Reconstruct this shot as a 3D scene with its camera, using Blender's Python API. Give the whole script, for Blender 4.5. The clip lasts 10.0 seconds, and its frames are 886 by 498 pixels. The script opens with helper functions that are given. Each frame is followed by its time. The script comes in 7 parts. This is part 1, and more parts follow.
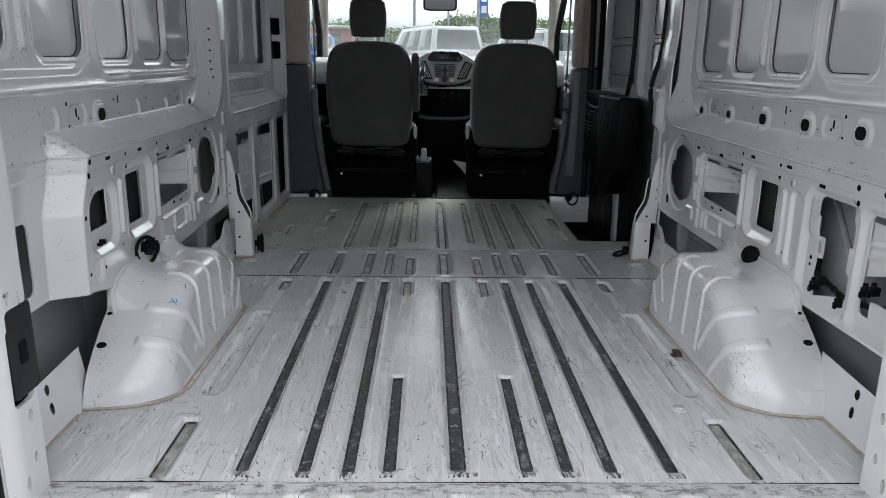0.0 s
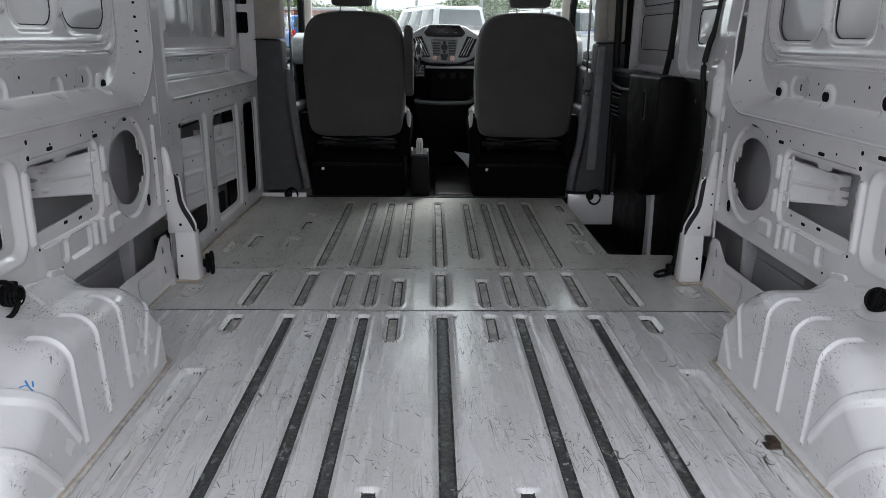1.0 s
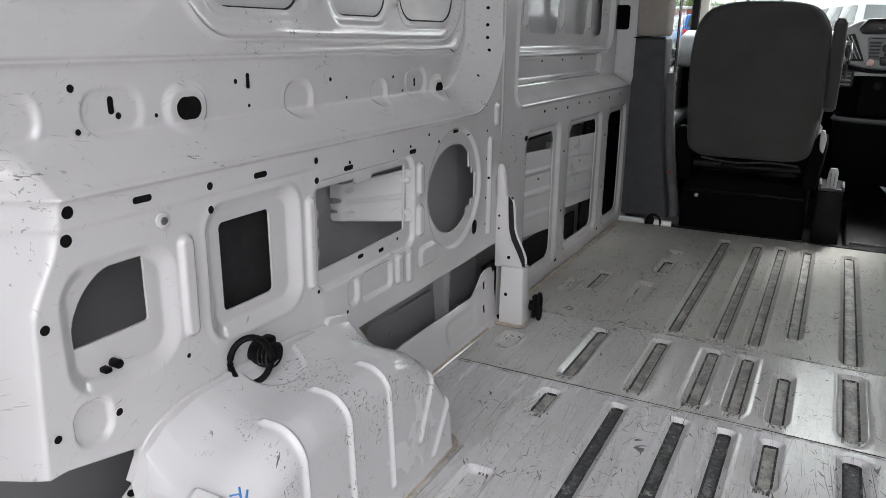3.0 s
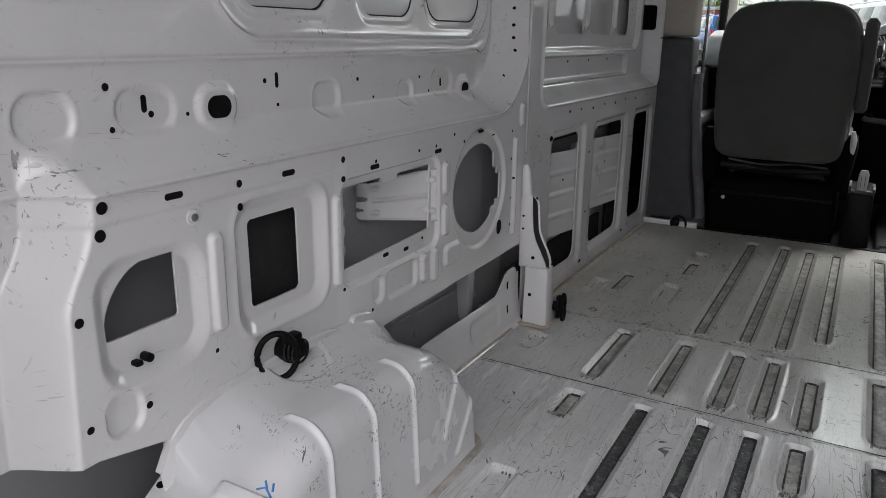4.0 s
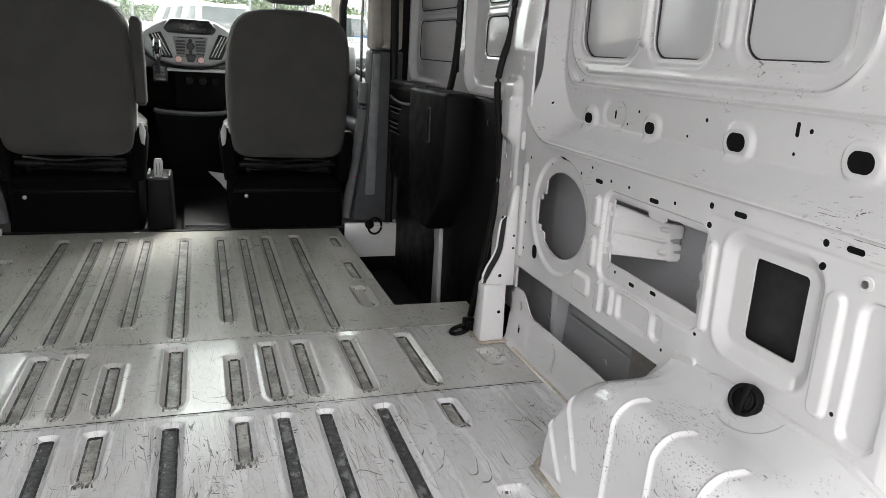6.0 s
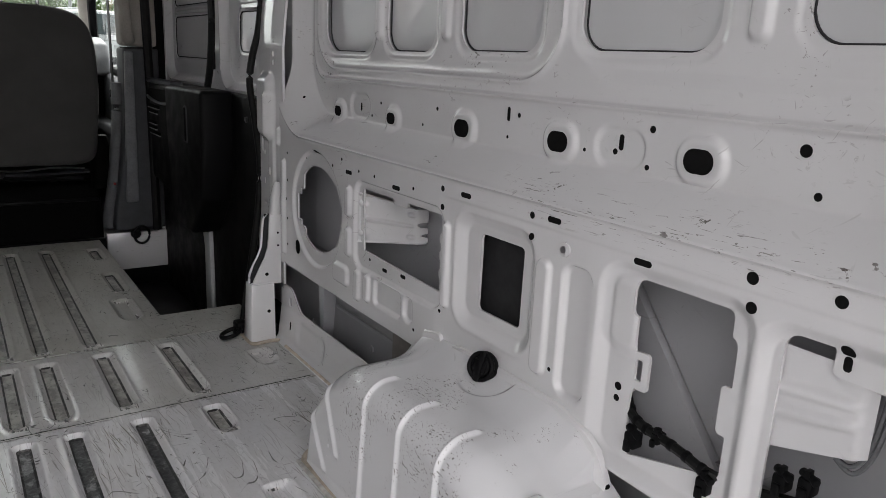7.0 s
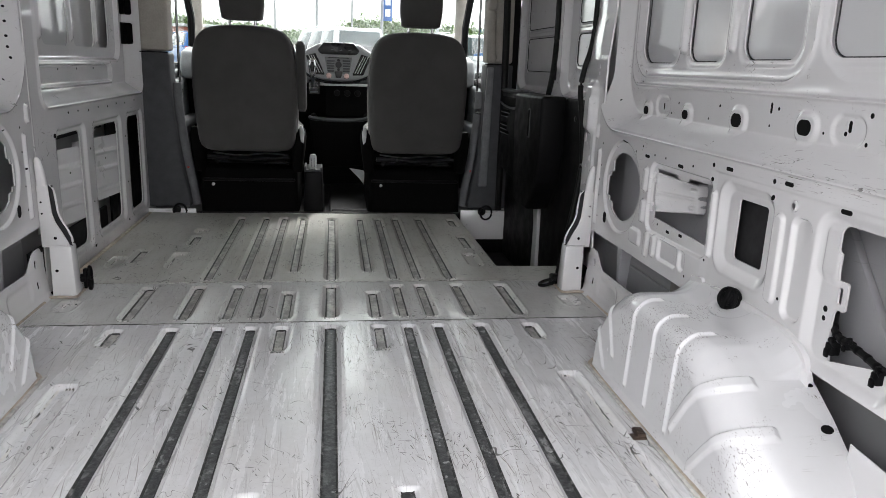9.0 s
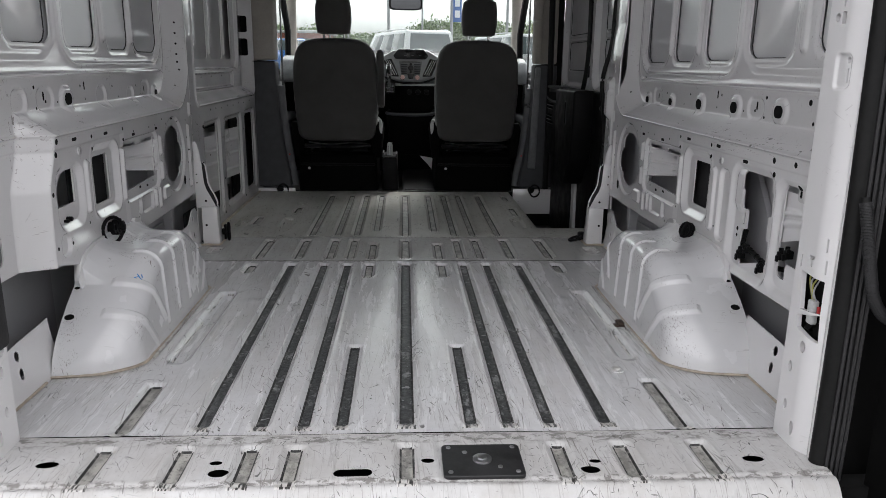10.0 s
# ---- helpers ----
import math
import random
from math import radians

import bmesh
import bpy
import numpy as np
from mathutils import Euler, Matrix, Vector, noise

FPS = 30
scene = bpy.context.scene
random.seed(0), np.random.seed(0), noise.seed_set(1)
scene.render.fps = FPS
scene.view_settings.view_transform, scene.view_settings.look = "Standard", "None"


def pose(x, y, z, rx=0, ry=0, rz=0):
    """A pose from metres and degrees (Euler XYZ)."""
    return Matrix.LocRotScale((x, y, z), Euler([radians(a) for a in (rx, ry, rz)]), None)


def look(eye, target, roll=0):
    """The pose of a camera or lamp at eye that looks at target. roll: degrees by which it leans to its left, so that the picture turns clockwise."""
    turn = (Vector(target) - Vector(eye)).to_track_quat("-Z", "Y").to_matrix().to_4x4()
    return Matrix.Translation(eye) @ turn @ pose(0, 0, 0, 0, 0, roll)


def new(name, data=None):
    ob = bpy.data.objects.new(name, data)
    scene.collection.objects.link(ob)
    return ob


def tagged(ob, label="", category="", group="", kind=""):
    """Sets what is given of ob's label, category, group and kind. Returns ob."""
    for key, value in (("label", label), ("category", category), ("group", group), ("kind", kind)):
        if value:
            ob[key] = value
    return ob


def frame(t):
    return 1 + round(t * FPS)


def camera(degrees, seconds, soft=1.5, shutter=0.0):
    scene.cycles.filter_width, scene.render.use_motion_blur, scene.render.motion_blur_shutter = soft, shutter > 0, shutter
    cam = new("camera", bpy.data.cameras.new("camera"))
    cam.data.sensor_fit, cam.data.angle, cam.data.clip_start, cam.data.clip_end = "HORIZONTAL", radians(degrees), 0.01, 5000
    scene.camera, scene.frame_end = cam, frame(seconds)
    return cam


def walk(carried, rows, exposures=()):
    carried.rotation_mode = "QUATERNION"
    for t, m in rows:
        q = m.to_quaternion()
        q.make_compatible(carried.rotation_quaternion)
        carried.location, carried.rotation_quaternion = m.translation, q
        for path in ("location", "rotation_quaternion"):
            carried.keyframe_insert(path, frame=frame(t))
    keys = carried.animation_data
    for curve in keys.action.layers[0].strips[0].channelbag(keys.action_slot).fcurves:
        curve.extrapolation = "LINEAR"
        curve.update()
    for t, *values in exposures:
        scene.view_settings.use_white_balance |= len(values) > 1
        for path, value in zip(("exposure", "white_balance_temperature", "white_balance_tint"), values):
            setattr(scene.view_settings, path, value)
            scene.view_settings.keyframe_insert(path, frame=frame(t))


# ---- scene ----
cam = camera(62.8, 10.0, soft=0.6)
PATH = [
    (0, (-0.069, -0.825, 0.815), (-0.025, 1.108, 0.303), 0.9),
    (0.5, (-0.062, -0.492, 0.781), (-0.019, 1.438, 0.257), 0.9),
    (1, (-0.034, -0.178, 0.77), (0.0, 1.743, 0.215), 0.6),
    (1.5, (-0.046, 0.118, 0.76), (-0.093, 2.032, 0.183), 0.7),
    (2, (-0.058, 0.32, 0.766), (-0.314, 2.213, 0.175), 0.6),
    (2.5, (-0.095, 0.377, 0.763), (-0.721, 2.186, 0.183), 0.7),
    (2.7, (-0.113, 0.376, 0.758), (-0.874, 2.134, 0.187), 0.7),
    (3.8, (-0.129, 0.358, 0.759), (-1.131, 1.995, 0.195), 0.5),
    (4, (-0.124, 0.364, 0.756), (-1.077, 2.03, 0.194), 0.6),
    (4.5, (-0.094, 0.381, 0.758), (-0.77, 2.178, 0.197), 1.3),
    (5, (-0.039, 0.397, 0.763), (-0.303, 2.301, 0.21), 2.1),
    (5.5, (0.017, 0.389, 0.767), (0.221, 2.304, 0.227), 2.9),
    (6, (0.078, 0.358, 0.768), (0.7, 2.185, 0.245), 3.3),
    (6.2, (0.105, 0.341, 0.767), (0.868, 2.116, 0.251), 3.4),
    (7.3, (0.172, 0.289, 0.761), (1.301, 1.864, 0.265), 2.6),
    (7.5, (0.173, 0.286, 0.759), (1.294, 1.868, 0.269), 2.6),
    (7.8, (0.162, 0.287, 0.755), (1.25, 1.894, 0.271), 2.8),
    (8, (0.155, 0.278, 0.766), (1.181, 1.921, 0.268), 1.9),
    (8.5, (0.066, 0.153, 0.76), (0.723, 1.978, 0.274), 2.1),
    (9, (0.009, -0.224, 0.749), (0.307, 1.692, 0.257), 2.1),
    (9.5, (-0.036, -0.624, 0.752), (0.147, 1.304, 0.254), 1.3),
    (10, (-0.006, -0.958, 0.767), (0.101, 0.976, 0.269), 0.8),
]
EXPOSURE = ((0, 2.46, 6200, 11), (0.5, 2.62, 6200, 11), (1.0, 2.76, 6250, 12), (1.5, 3.01, 6300, 11), (2.0, 3.36, 6400, 11.3), (2.5, 3.35, 6450, 12), (3.8, 2.75, 6500, 13.3), (4.5, 2.64, 6550, 12), (5.0, 3.30, 6700, 7.5), (5.5, 3.64, 6700, 7.5), (6.0, 3.59, 6650, 10), (6.2, 3.19, 6650, 11.2),
            (7.5, 2.69, 6600, 13.2), (8.0, 2.74, 6600, 12), (8.5, 2.94, 6550, 11.3), (9.0, 3.25, 6500, 12), (9.5, 2.80, 6500, 13), (10, 2.33, 6450, 12.5))
walk(cam, [(t, look(eye, target, roll)) for t, eye, target, roll in PATH], EXPOSURE)

# ---------------------------------------------------------------- light
world = bpy.data.worlds.new("overcast_sky")
scene.world = world
world.use_nodes = True
wn, wl = world.node_tree.nodes, world.node_tree.links
wn.clear()
sky = wn.new("ShaderNodeTexSky")
sky.sky_type, sky.sun_disc = "NISHITA", False
sky.sun_elevation, sky.sun_rotation = radians(55), radians(20)
sky.air_density, sky.dust_density, sky.ozone_density = 1.0, 6.0, 1.0
hsv = wn.new("ShaderNodeHueSaturation")
hsv.inputs["Saturation"].default_value = 0.03
bg = wn.new("ShaderNodeBackground")
bg.inputs["Strength"].default_value = 0.15
wout = wn.new("ShaderNodeOutputWorld")
wl.new(sky.outputs["Color"], hsv.inputs["Color"])
wl.new(hsv.outputs["Color"], bg.inputs["Color"])
wl.new(bg.outputs["Background"], wout.inputs["Surface"])

sun_data = bpy.data.lights.new("sun", "SUN")
sun_data.energy, sun_data.angle, sun_data.color = 0.6, radians(30), (1.0, 0.97, 0.93)
sun = new("sun", sun_data)
sun.matrix_world = look((0, 0, 0), (-math.sin(radians(20)) * math.cos(radians(55)), -math.cos(radians(20)) * math.cos(radians(55)), -math.sin(radians(55))))

# ---------------------------------------------------------------- materials
class Nodes:
    """A small helper to wire node materials."""
    def __init__(self, name):
        self.mat = bpy.data.materials.new(name)
        self.mat.use_nodes = True
        self.n, self.l = self.mat.node_tree.nodes, self.mat.node_tree.links
        self.bsdf = self.n["Principled BSDF"]
        self.tc = self.n.new("ShaderNodeTexCoord")

    def put(self, socket, value):
        sock = self.bsdf.inputs[socket]
        if hasattr(value, "is_output"):
            self.l.new(value, sock)
        else:
            sock.default_value = value if not isinstance(value, tuple) or len(value) != 3 else (*value, 1)

    def wire(self, node, key, value):
        if hasattr(value, "is_output"):
            self.l.new(value, node.inputs[key])
        else:
            node.inputs[key].default_value = value

    def mapped(self, scale=(1, 1, 1), rot=(0, 0, 0), loc=(0, 0, 0)):
        m = self.n.new("ShaderNodeMapping")
        m.inputs["Scale"].default_value = scale
        m.inputs["Rotation"].default_value = [radians(a) for a in rot]
        m.inputs["Location"].default_value = loc
        self.l.new(self.tc.outputs["Object"], m.inputs["Vector"])
        return m.outputs["Vector"]

    def turned(self, scale, rot, loc):
        """Coordinates turned first and stretched after, for lines that run in any direction."""
        m = self.n.new("ShaderNodeMapping")
        m.vector_type = "TEXTURE"
        m.inputs["Scale"].default_value = [1 / s for s in scale]
        m.inputs["Rotation"].default_value = [radians(a) for a in rot]
        m.inputs["Location"].default_value = loc
        self.l.new(self.tc.outputs["Object"], m.inputs["Vector"])
        return m.outputs["Vector"]

    def noise(self, scale, detail=4.0, rough=0.55, vec=None, distortion=0.0):
        t = self.n.new("ShaderNodeTexNoise")
        t.inputs["Scale"].default_value, t.inputs["Detail"].default_value = scale, detail
        t.inputs["Roughness"].default_value, t.inputs["Distortion"].default_value = rough, distortion
        self.l.new(vec if vec is not None else self.tc.outputs["Object"], t.inputs["Vector"])
        return t.outputs["Fac"]

    def ramp(self, fac, lo, hi, a=0.0, b=1.0):
        m = self.n.new("ShaderNodeMapRange")
        m.interpolation_type = "SMOOTHSTEP"
        self.wire(m, "Value", fac)
        for k, v in (("From Min", lo), ("From Max", hi), ("To Min", a), ("To Max", b)):
            m.inputs[k].default_value = v
        return m.outputs["Result"]

    def math(self, op, a, b=0.0):
        m = self.n.new("ShaderNodeMath")
        m.operation, m.use_clamp = op, False
        self.wire(m, 0, a)
        self.wire(m, 1, b)
        return m.outputs["Value"]

    def mix(self, fac, a, b):
        m = self.n.new("ShaderNodeMix")
        m.data_type = "RGBA"
        self.wire(m, 0, fac)
        for k, v in ((6, a), (7, b)):
            if hasattr(v, "is_output"):
                self.l.new(v, m.inputs[k])
            else:
                m.inputs[k].default_value = (*v, 1)
        return m.outputs[2]

    def bump(self, height, strength=0.3, distance=0.002):
        b = self.n.new("ShaderNodeBump")
        b.inputs["Strength"].default_value, b.inputs["Distance"].default_value = strength, distance
        self.l.new(height, b.inputs["Height"])
        self.l.new(b.outputs["Normal"], self.bsdf.inputs["Normal"])


def scratches(k, angle, fine, length, lo, hi, seed):
    """Thin lines along one direction, broken up by a patchy mask."""
    v = k.turned((fine, length, 3.0), (0, 0, angle), (seed, seed * 0.7, 0))
    line = k.noise(1.0, 2.0, 0.5, v, 0.35)
    return k.ramp(line, lo, hi)


def floor_paint(name, light, dull, dirt, grime, gloss=0.15, spec=0.5, wear=1.0, streak=0.3):
    """Worn floor paint; dirt: strength of the brown-grey film, grime: its colour; wear: how much of it is scratched."""
    k = Nodes(name)
    fine = None
    for ang, fi, le, lo, sd in ((3, 300, 5.0, 0.63, 1.3), (-6, 330, 8.0, 0.64, 4.1), (9, 280, 7.0, 0.64, 6.3)):
        one = scratches(k, ang, fi, le, lo, lo + 0.05, sd)
        fine = one if fine is None else k.math("MAXIMUM", fine, one)
    patch = k.ramp(k.noise(3.5, 3.0, 0.5), 0.38, 0.76)
    fine = k.math("MULTIPLY", fine, k.ramp(patch, 0.0, 1.0, 0.25 * streak, streak))
    lines = None
    for ang, fi, le, lo, sd in ((33, 210, 26.0, 0.675, 7.7), (-47, 220, 32.0, 0.685, 2.9), (80, 210, 26.0, 0.685, 9.2), (12, 200, 24.0, 0.68, 5.5), (-18, 210, 26.0, 0.68, 8.8)):
        one = scratches(k, ang, fi, le, lo, lo + 0.025, sd)
        lines = one if lines is None else k.math("MAXIMUM", lines, one)
    lines = k.math("MULTIPLY", lines, k.ramp(k.noise(5.0, 5.0, 0.65, k.mapped((1, 1, 1), (0, 0, 0), (5, 3, 0))), 0.42, 0.62, 0.05, 0.9 * wear))
    # long curved hairlines, broken into short runs
    for sc, loc, hold in ((7.0, (2, 1, 0), (9, 4, 0)), (11.0, (6, 3, 0), (1, 8, 0))):
        off = k.math("ABSOLUTE", k.math("SUBTRACT", k.noise(sc, 2.0, 0.55, k.mapped((1, 0.6, 1), (0, 0, 0), loc), 0.8), 0.5))
        hair = k.math("MULTIPLY", k.ramp(off, 0.0018, 0.0042, 1.0, 0.0), k.ramp(k.noise(6.0, 3.0, 0.6, k.mapped((1, 1, 1), (0, 0, 0), hold)), 0.56, 0.62, 0.0, 0.75 * wear))
        lines = k.math("MAXIMUM", lines, hair)
    nick = k.ramp(k.noise(60.0, 3.0, 0.6, k.turned((1.0, 0.35, 1), (0, 0, 38), (2, 5, 0)), 0.6), 0.71, 0.73, 0.0, 0.85)
    film = k.ramp(k.noise(1.6, 5.0, 0.6, k.mapped((2.0, 0.5, 1), (0, 0, 0), (1, 2, 0))), 0.30, 0.72)
    speck = k.ramp(k.noise(150.0, 4.0, 0.65), 0.66, 0.70)
    smear = k.ramp(k.noise(7.0, 6.0, 0.68, k.mapped((1, 0.5, 1), (0, 0, 0), (3, 1, 0))), 0.38, 0.74, 0.0, dirt)
    cloud = k.ramp(k.noise(60.0, 6.0, 0.75), 0.36, 0.70, 0.0, 0.22)
    base = k.mix(film, light, dull)
    base = k.mix(cloud, base, tuple(c * 0.72 for c in dull))
    base = k.mix(smear, base, grime)
    sep = k.n.new("ShaderNodeSeparateXYZ")
    k.l.new(k.tc.outputs["Object"], sep.inputs["Vector"])
    worn_away = k.ramp(k.noise(30.0, 6.0, 0.72, k.mapped((1, 1.8, 1), (0, 0, 0), (1, 9, 0))), 0.48, 0.58)
    for at, half in ((-1.375, 0.034), (-1.535, 0.020), (0.030, 0.014), (0.437, 0.014)):
        off = k.math("ABSOLUTE", k.math("SUBTRACT", sep.outputs["Y"], at))
        seam = k.math("MULTIPLY", k.ramp(off, half * 0.2, half, 0.80, 0.0), worn_away)
        base = k.mix(seam, base, (0.14, 0.13, 0.12))
    base = k.mix(k.math("MULTIPLY", speck, 0.55), base, (0.12, 0.11, 0.10))
    base = k.mix(fine, base, (0.17, 0.155, 0.14))
    base = k.mix(lines, base, (0.06, 0.057, 0.055))
    base = k.mix(nick, base, (0.05, 0.05, 0.05))
    k.put("Base Color", base)
    worn = k.ramp(k.noise(7.0, 6.0, 0.66, k.mapped((2.4, 0.22, 1), (0, 0, 0), (4, 4, 0))), 0.30, 0.74)
    rough = k.math("ADD", k.ramp(worn, 0.0, 1.0, gloss, gloss + 0.15), k.math("MULTIPLY", lines, 0.25))
    k.put("Roughness", rough)
    k.put("Specular IOR Level", spec)
    k.bump(k.math("ADD", k.math("MULTIPLY", k.noise(9.0, 2.0), 1.6), k.math("MULTIPLY", lines, -0.25)), 0.16, 0.004)
    return k.mat


def rib_rubber():
    k = Nodes("scuffed_dark_rib_bottom")
    worn = k.ramp(k.noise(30.0, 6.0, 0.68, k.mapped((1, 0.5, 1))), 0.53, 0.63)
    dots = k.ramp(k.noise(44.0, 2.0, 0.5, k.mapped((1, 1, 1), (0, 0, 0), (3, 8, 0))), 0.68, 0.73)
    grime = k.ramp(k.noise(90.0, 4.0, 0.6), 0.35, 0.70)
    big = k.ramp(k.noise(3.5, 3.0, 0.5), 0.40, 0.65)
    base = k.mix(grime, (0.022, 0.024, 0.026), (0.066, 0.069, 0.072))
    base = k.mix(k.math("MULTIPLY", worn, k.ramp(big, 0, 1, 0.25, 1.0)), base, (0.28, 0.285, 0.285))
    blot = k.ramp(k.noise(16.0, 5.0, 0.7, k.mapped((1, 0.8, 1), (0, 0, 0), (7, 2, 0))), 0.57, 0.64, 0.0, 0.75)
    base = k.mix(k.math("MULTIPLY", blot, k.ramp(grime, 0, 1, 0.5, 1.0)), base, (0.34, 0.345, 0.345))
    base = k.mix(k.math("MULTIPLY", dots, 0.8), base, (0.42, 0.42, 0.42))
    k.put("Base Color", base)
    k.put("Roughness", 0.42)
    k.bump(grime, 0.3, 0.002)
    return k.mat


def rib_dirty():
    k = Nodes("grimy_painted_rib_bottom")
    worn = k.ramp(k.noise(30.0, 6.0, 0.7, k.mapped((1, 0.6, 1))), 0.40, 0.62)
    nick = k.ramp(k.noise(120.0, 4.0, 0.65), 0.56, 0.66)
    base = k.mix(worn, (0.20, 0.195, 0.183), (0.42, 0.41, 0.38))
    base = k.mix(k.math("MULTIPLY", nick, 0.7), base, (0.05, 0.048, 0.045))
    k.put("Base Color", base)
    k.put("Roughness", 0.42)
    k.bump(k.noise(80.0, 3.0), 0.25, 0.002)
    return k.mat


def rib_edge():
    k = Nodes("black_grime_line")
    broken = k.ramp(k.noise(45.0, 5.0, 0.7), 0.50, 0.66)
    k.put("Base Color", k.mix(broken, (0.016, 0.016, 0.016), (0.16, 0.155, 0.15)))
    k.put("Roughness", 0.6)
    return k.mat


def rib_apron():
    """Paint worn through in dark streaks where loads slide over the rib's end."""
    k = Nodes("streaked_rib_end")
    streak = k.ramp(k.noise(1.0, 4.0, 0.6, k.mapped((150, 18, 10), (0, 0, 0), (2, 3, 0)), 0.6), 0.50, 0.555)
    soil = k.ramp(k.noise(40.0, 5.0, 0.7), 0.45, 0.70, 0.0, 0.5)
    base = k.mix(soil, (0.62, 0.61, 0.59), (0.34, 0.31, 0.28))
    k.put("Base Color", k.mix(streak, base, (0.05, 0.048, 0.046)))
    k.put("Roughness", 0.28)
    return k.mat


def wall_paint(name, light=(0.635, 0.63, 0.638), dull=(0.60, 0.595, 0.60), marks=0.8, rough=0.115, chips=0.0, band=None, coat=0.8):
    """Glossy white paint; chips: dark nicks; band: lines of short nicks as (axis, place, half width, grain, strength)."""
    k = Nodes(name)
    sheen = k.ramp(k.noise(1.7, 4.0), 0.35, 0.7)
    base = k.mix(sheen, light, dull)
    lines = None
    for sc, rot, loc, lo in (((14, 26, 210), (24, 0, 0), (5, 1, 2), 0.69), ((14, 28, 230), (-48, 0, 0), (1, 4, 2), 0.70), ((14, 20, 240), (-8, 0, 0), (8, 3, 1), 0.70), ((14, 30, 220), (75, 0, 0), (2, 3, 6), 0.71)):
        one = k.ramp(k.noise(1.0, 2.0, 0.5, k.turned(sc, rot, loc), 0.5), lo, lo + 0.04)
        lines = one if lines is None else k.math("MAXIMUM", lines, one)
    zone = k.ramp(k.noise(3.5, 5.0, 0.6), 0.48, 0.66)
    mask = k.math("MULTIPLY", zone, marks)
    lines = k.math("MULTIPLY", lines, mask)
    if chips:
        nick = None
        for rot, loc, sc in (((40, 0, 20), (1, 2, 3), (330, 52, 330)), ((-35, 0, -30), (4, 1, 2), (350, 60, 350)), ((80, 0, 60), (7, 2, 5), (310, 48, 310)), ((10, 0, 0), (3, 6, 4), (340, 50, 340))):
            one = k.ramp(k.noise(1.0, 2.0, 0.5, k.turned(sc, rot, loc), 0.4), 0.668, 0.695)
            nick = one if nick is None else k.math("MAXIMUM", nick, one)
        # loads rub hardest along the upper edge
        sep = k.n.new("ShaderNodeSeparateXYZ")
        k.l.new(k.tc.outputs["Object"], sep.inputs["Vector"])
        high = k.math("MULTIPLY", k.ramp(sep.outputs["Z"], 0.10, 0.20, 0.0, 1.0), k.ramp(sep.outputs["Z"], 0.236, 0.247, 1.0, 0.15))
        along = k.ramp(sep.outputs["Y"], -0.20, 0.0, 0.0, 1.0)
        near = k.ramp(k.math("ADD", k.noise(7.0, 5.0, 0.65, k.mapped((1, 1, 1), (0, 0, 0), (2, 5, 1))), k.math("MULTIPLY", k.math("MULTIPLY", high, along), 0.10)), 0.54, 0.62)
        lines = k.math("MAXIMUM", lines, k.math("MULTIPLY", k.math("MULTIPLY", nick, near), chips))
    if band:
        sep = k.n.new("ShaderNodeSeparateXYZ")
        k.l.new(k.tc.outputs["Object"], sep.inputs["Vector"])
        patchy = k.ramp(k.noise(4.0, 4.0, 0.65, k.mapped((0, 1, 1), (0, 0, 0), (0, 4, 2))), 0.47, 0.60)
        for axis, at, half, size, hold in band:
            off = k.math("ABSOLUTE", k.math("SUBTRACT", sep.outputs[axis], at))
            hold = k.math("MULTIPLY", k.ramp(off, half * 0.15, half, hold, 0.0), patchy)
            if size[2] > 200:
                # a long rubbed patch
                hold = k.math("MULTIPLY", k.ramp(off, half * 0.3, half, 0.8, 0.0), k.ramp(k.math("ABSOLUTE", k.math("ADD", sep.outputs["Y"], 0.36)), 0.16, 0.34, 1.0, 0.0))
            for loc, lo in (((3, 7, 0), 0.63), ((1, 2, 9), 0.635)):
                nick = k.ramp(k.noise(1.0, 4.0, 0.65, k.mapped(size, (0, 0, 0), loc), 0.9), lo, lo + 0.03)
                lines = k.math("MAXIMUM", lines, k.math("MULTIPLY", nick, hold))
    dust = k.ramp(k.noise(7.0, 6.0, 0.68), 0.55, 0.90, 0.0, 0.22)
    base = k.mix(dust, base, (0.52, 0.48, 0.43))
    base = k.mix(lines, base, (0.11, 0.095, 0.085))
    k.put("Base Color", base)
    k.put("Roughness", k.ramp(k.noise(5.0, 4.0), 0.3, 0.7, rough - 0.03, rough + 0.06))
    k.put("Specular IOR Level", 0.5)
    k.put("Coat Weight", coat)
    k.put("Coat Roughness", 0.05)
    k.bump(k.noise(11.0, 2.0), 0.09, 0.003)
    return k.mat


def plain(name, color, rough=0.5, metal=0.0, var=0.25, scale=40.0, bump=0.15, spec=0.5):
    k = Nodes(name)
    f = k.noise(scale, 4.0, 0.6)
    big = k.noise(scale * 0.08, 3.0)
    lo = tuple(c * (1 - var) for c in color)
    hi = tuple(min(1, c * (1 + var)) for c in color)
    k.put("Base Color", k.mix(k.ramp(k.math("ADD", k.math("MULTIPLY", f, 0.5), k.math("MULTIPLY", big, 0.5)), 0.3, 0.7), lo, hi))
    k.put("Roughness", k.ramp(big, 0.3, 0.7, max(0.03, rough - 0.07), min(1, rough + 0.07)))
    k.put("Metallic", metal)
    k.put("Specular IOR Level", spec)
    if bump:
        k.bump(f, bump, 0.001)
    return k.mat


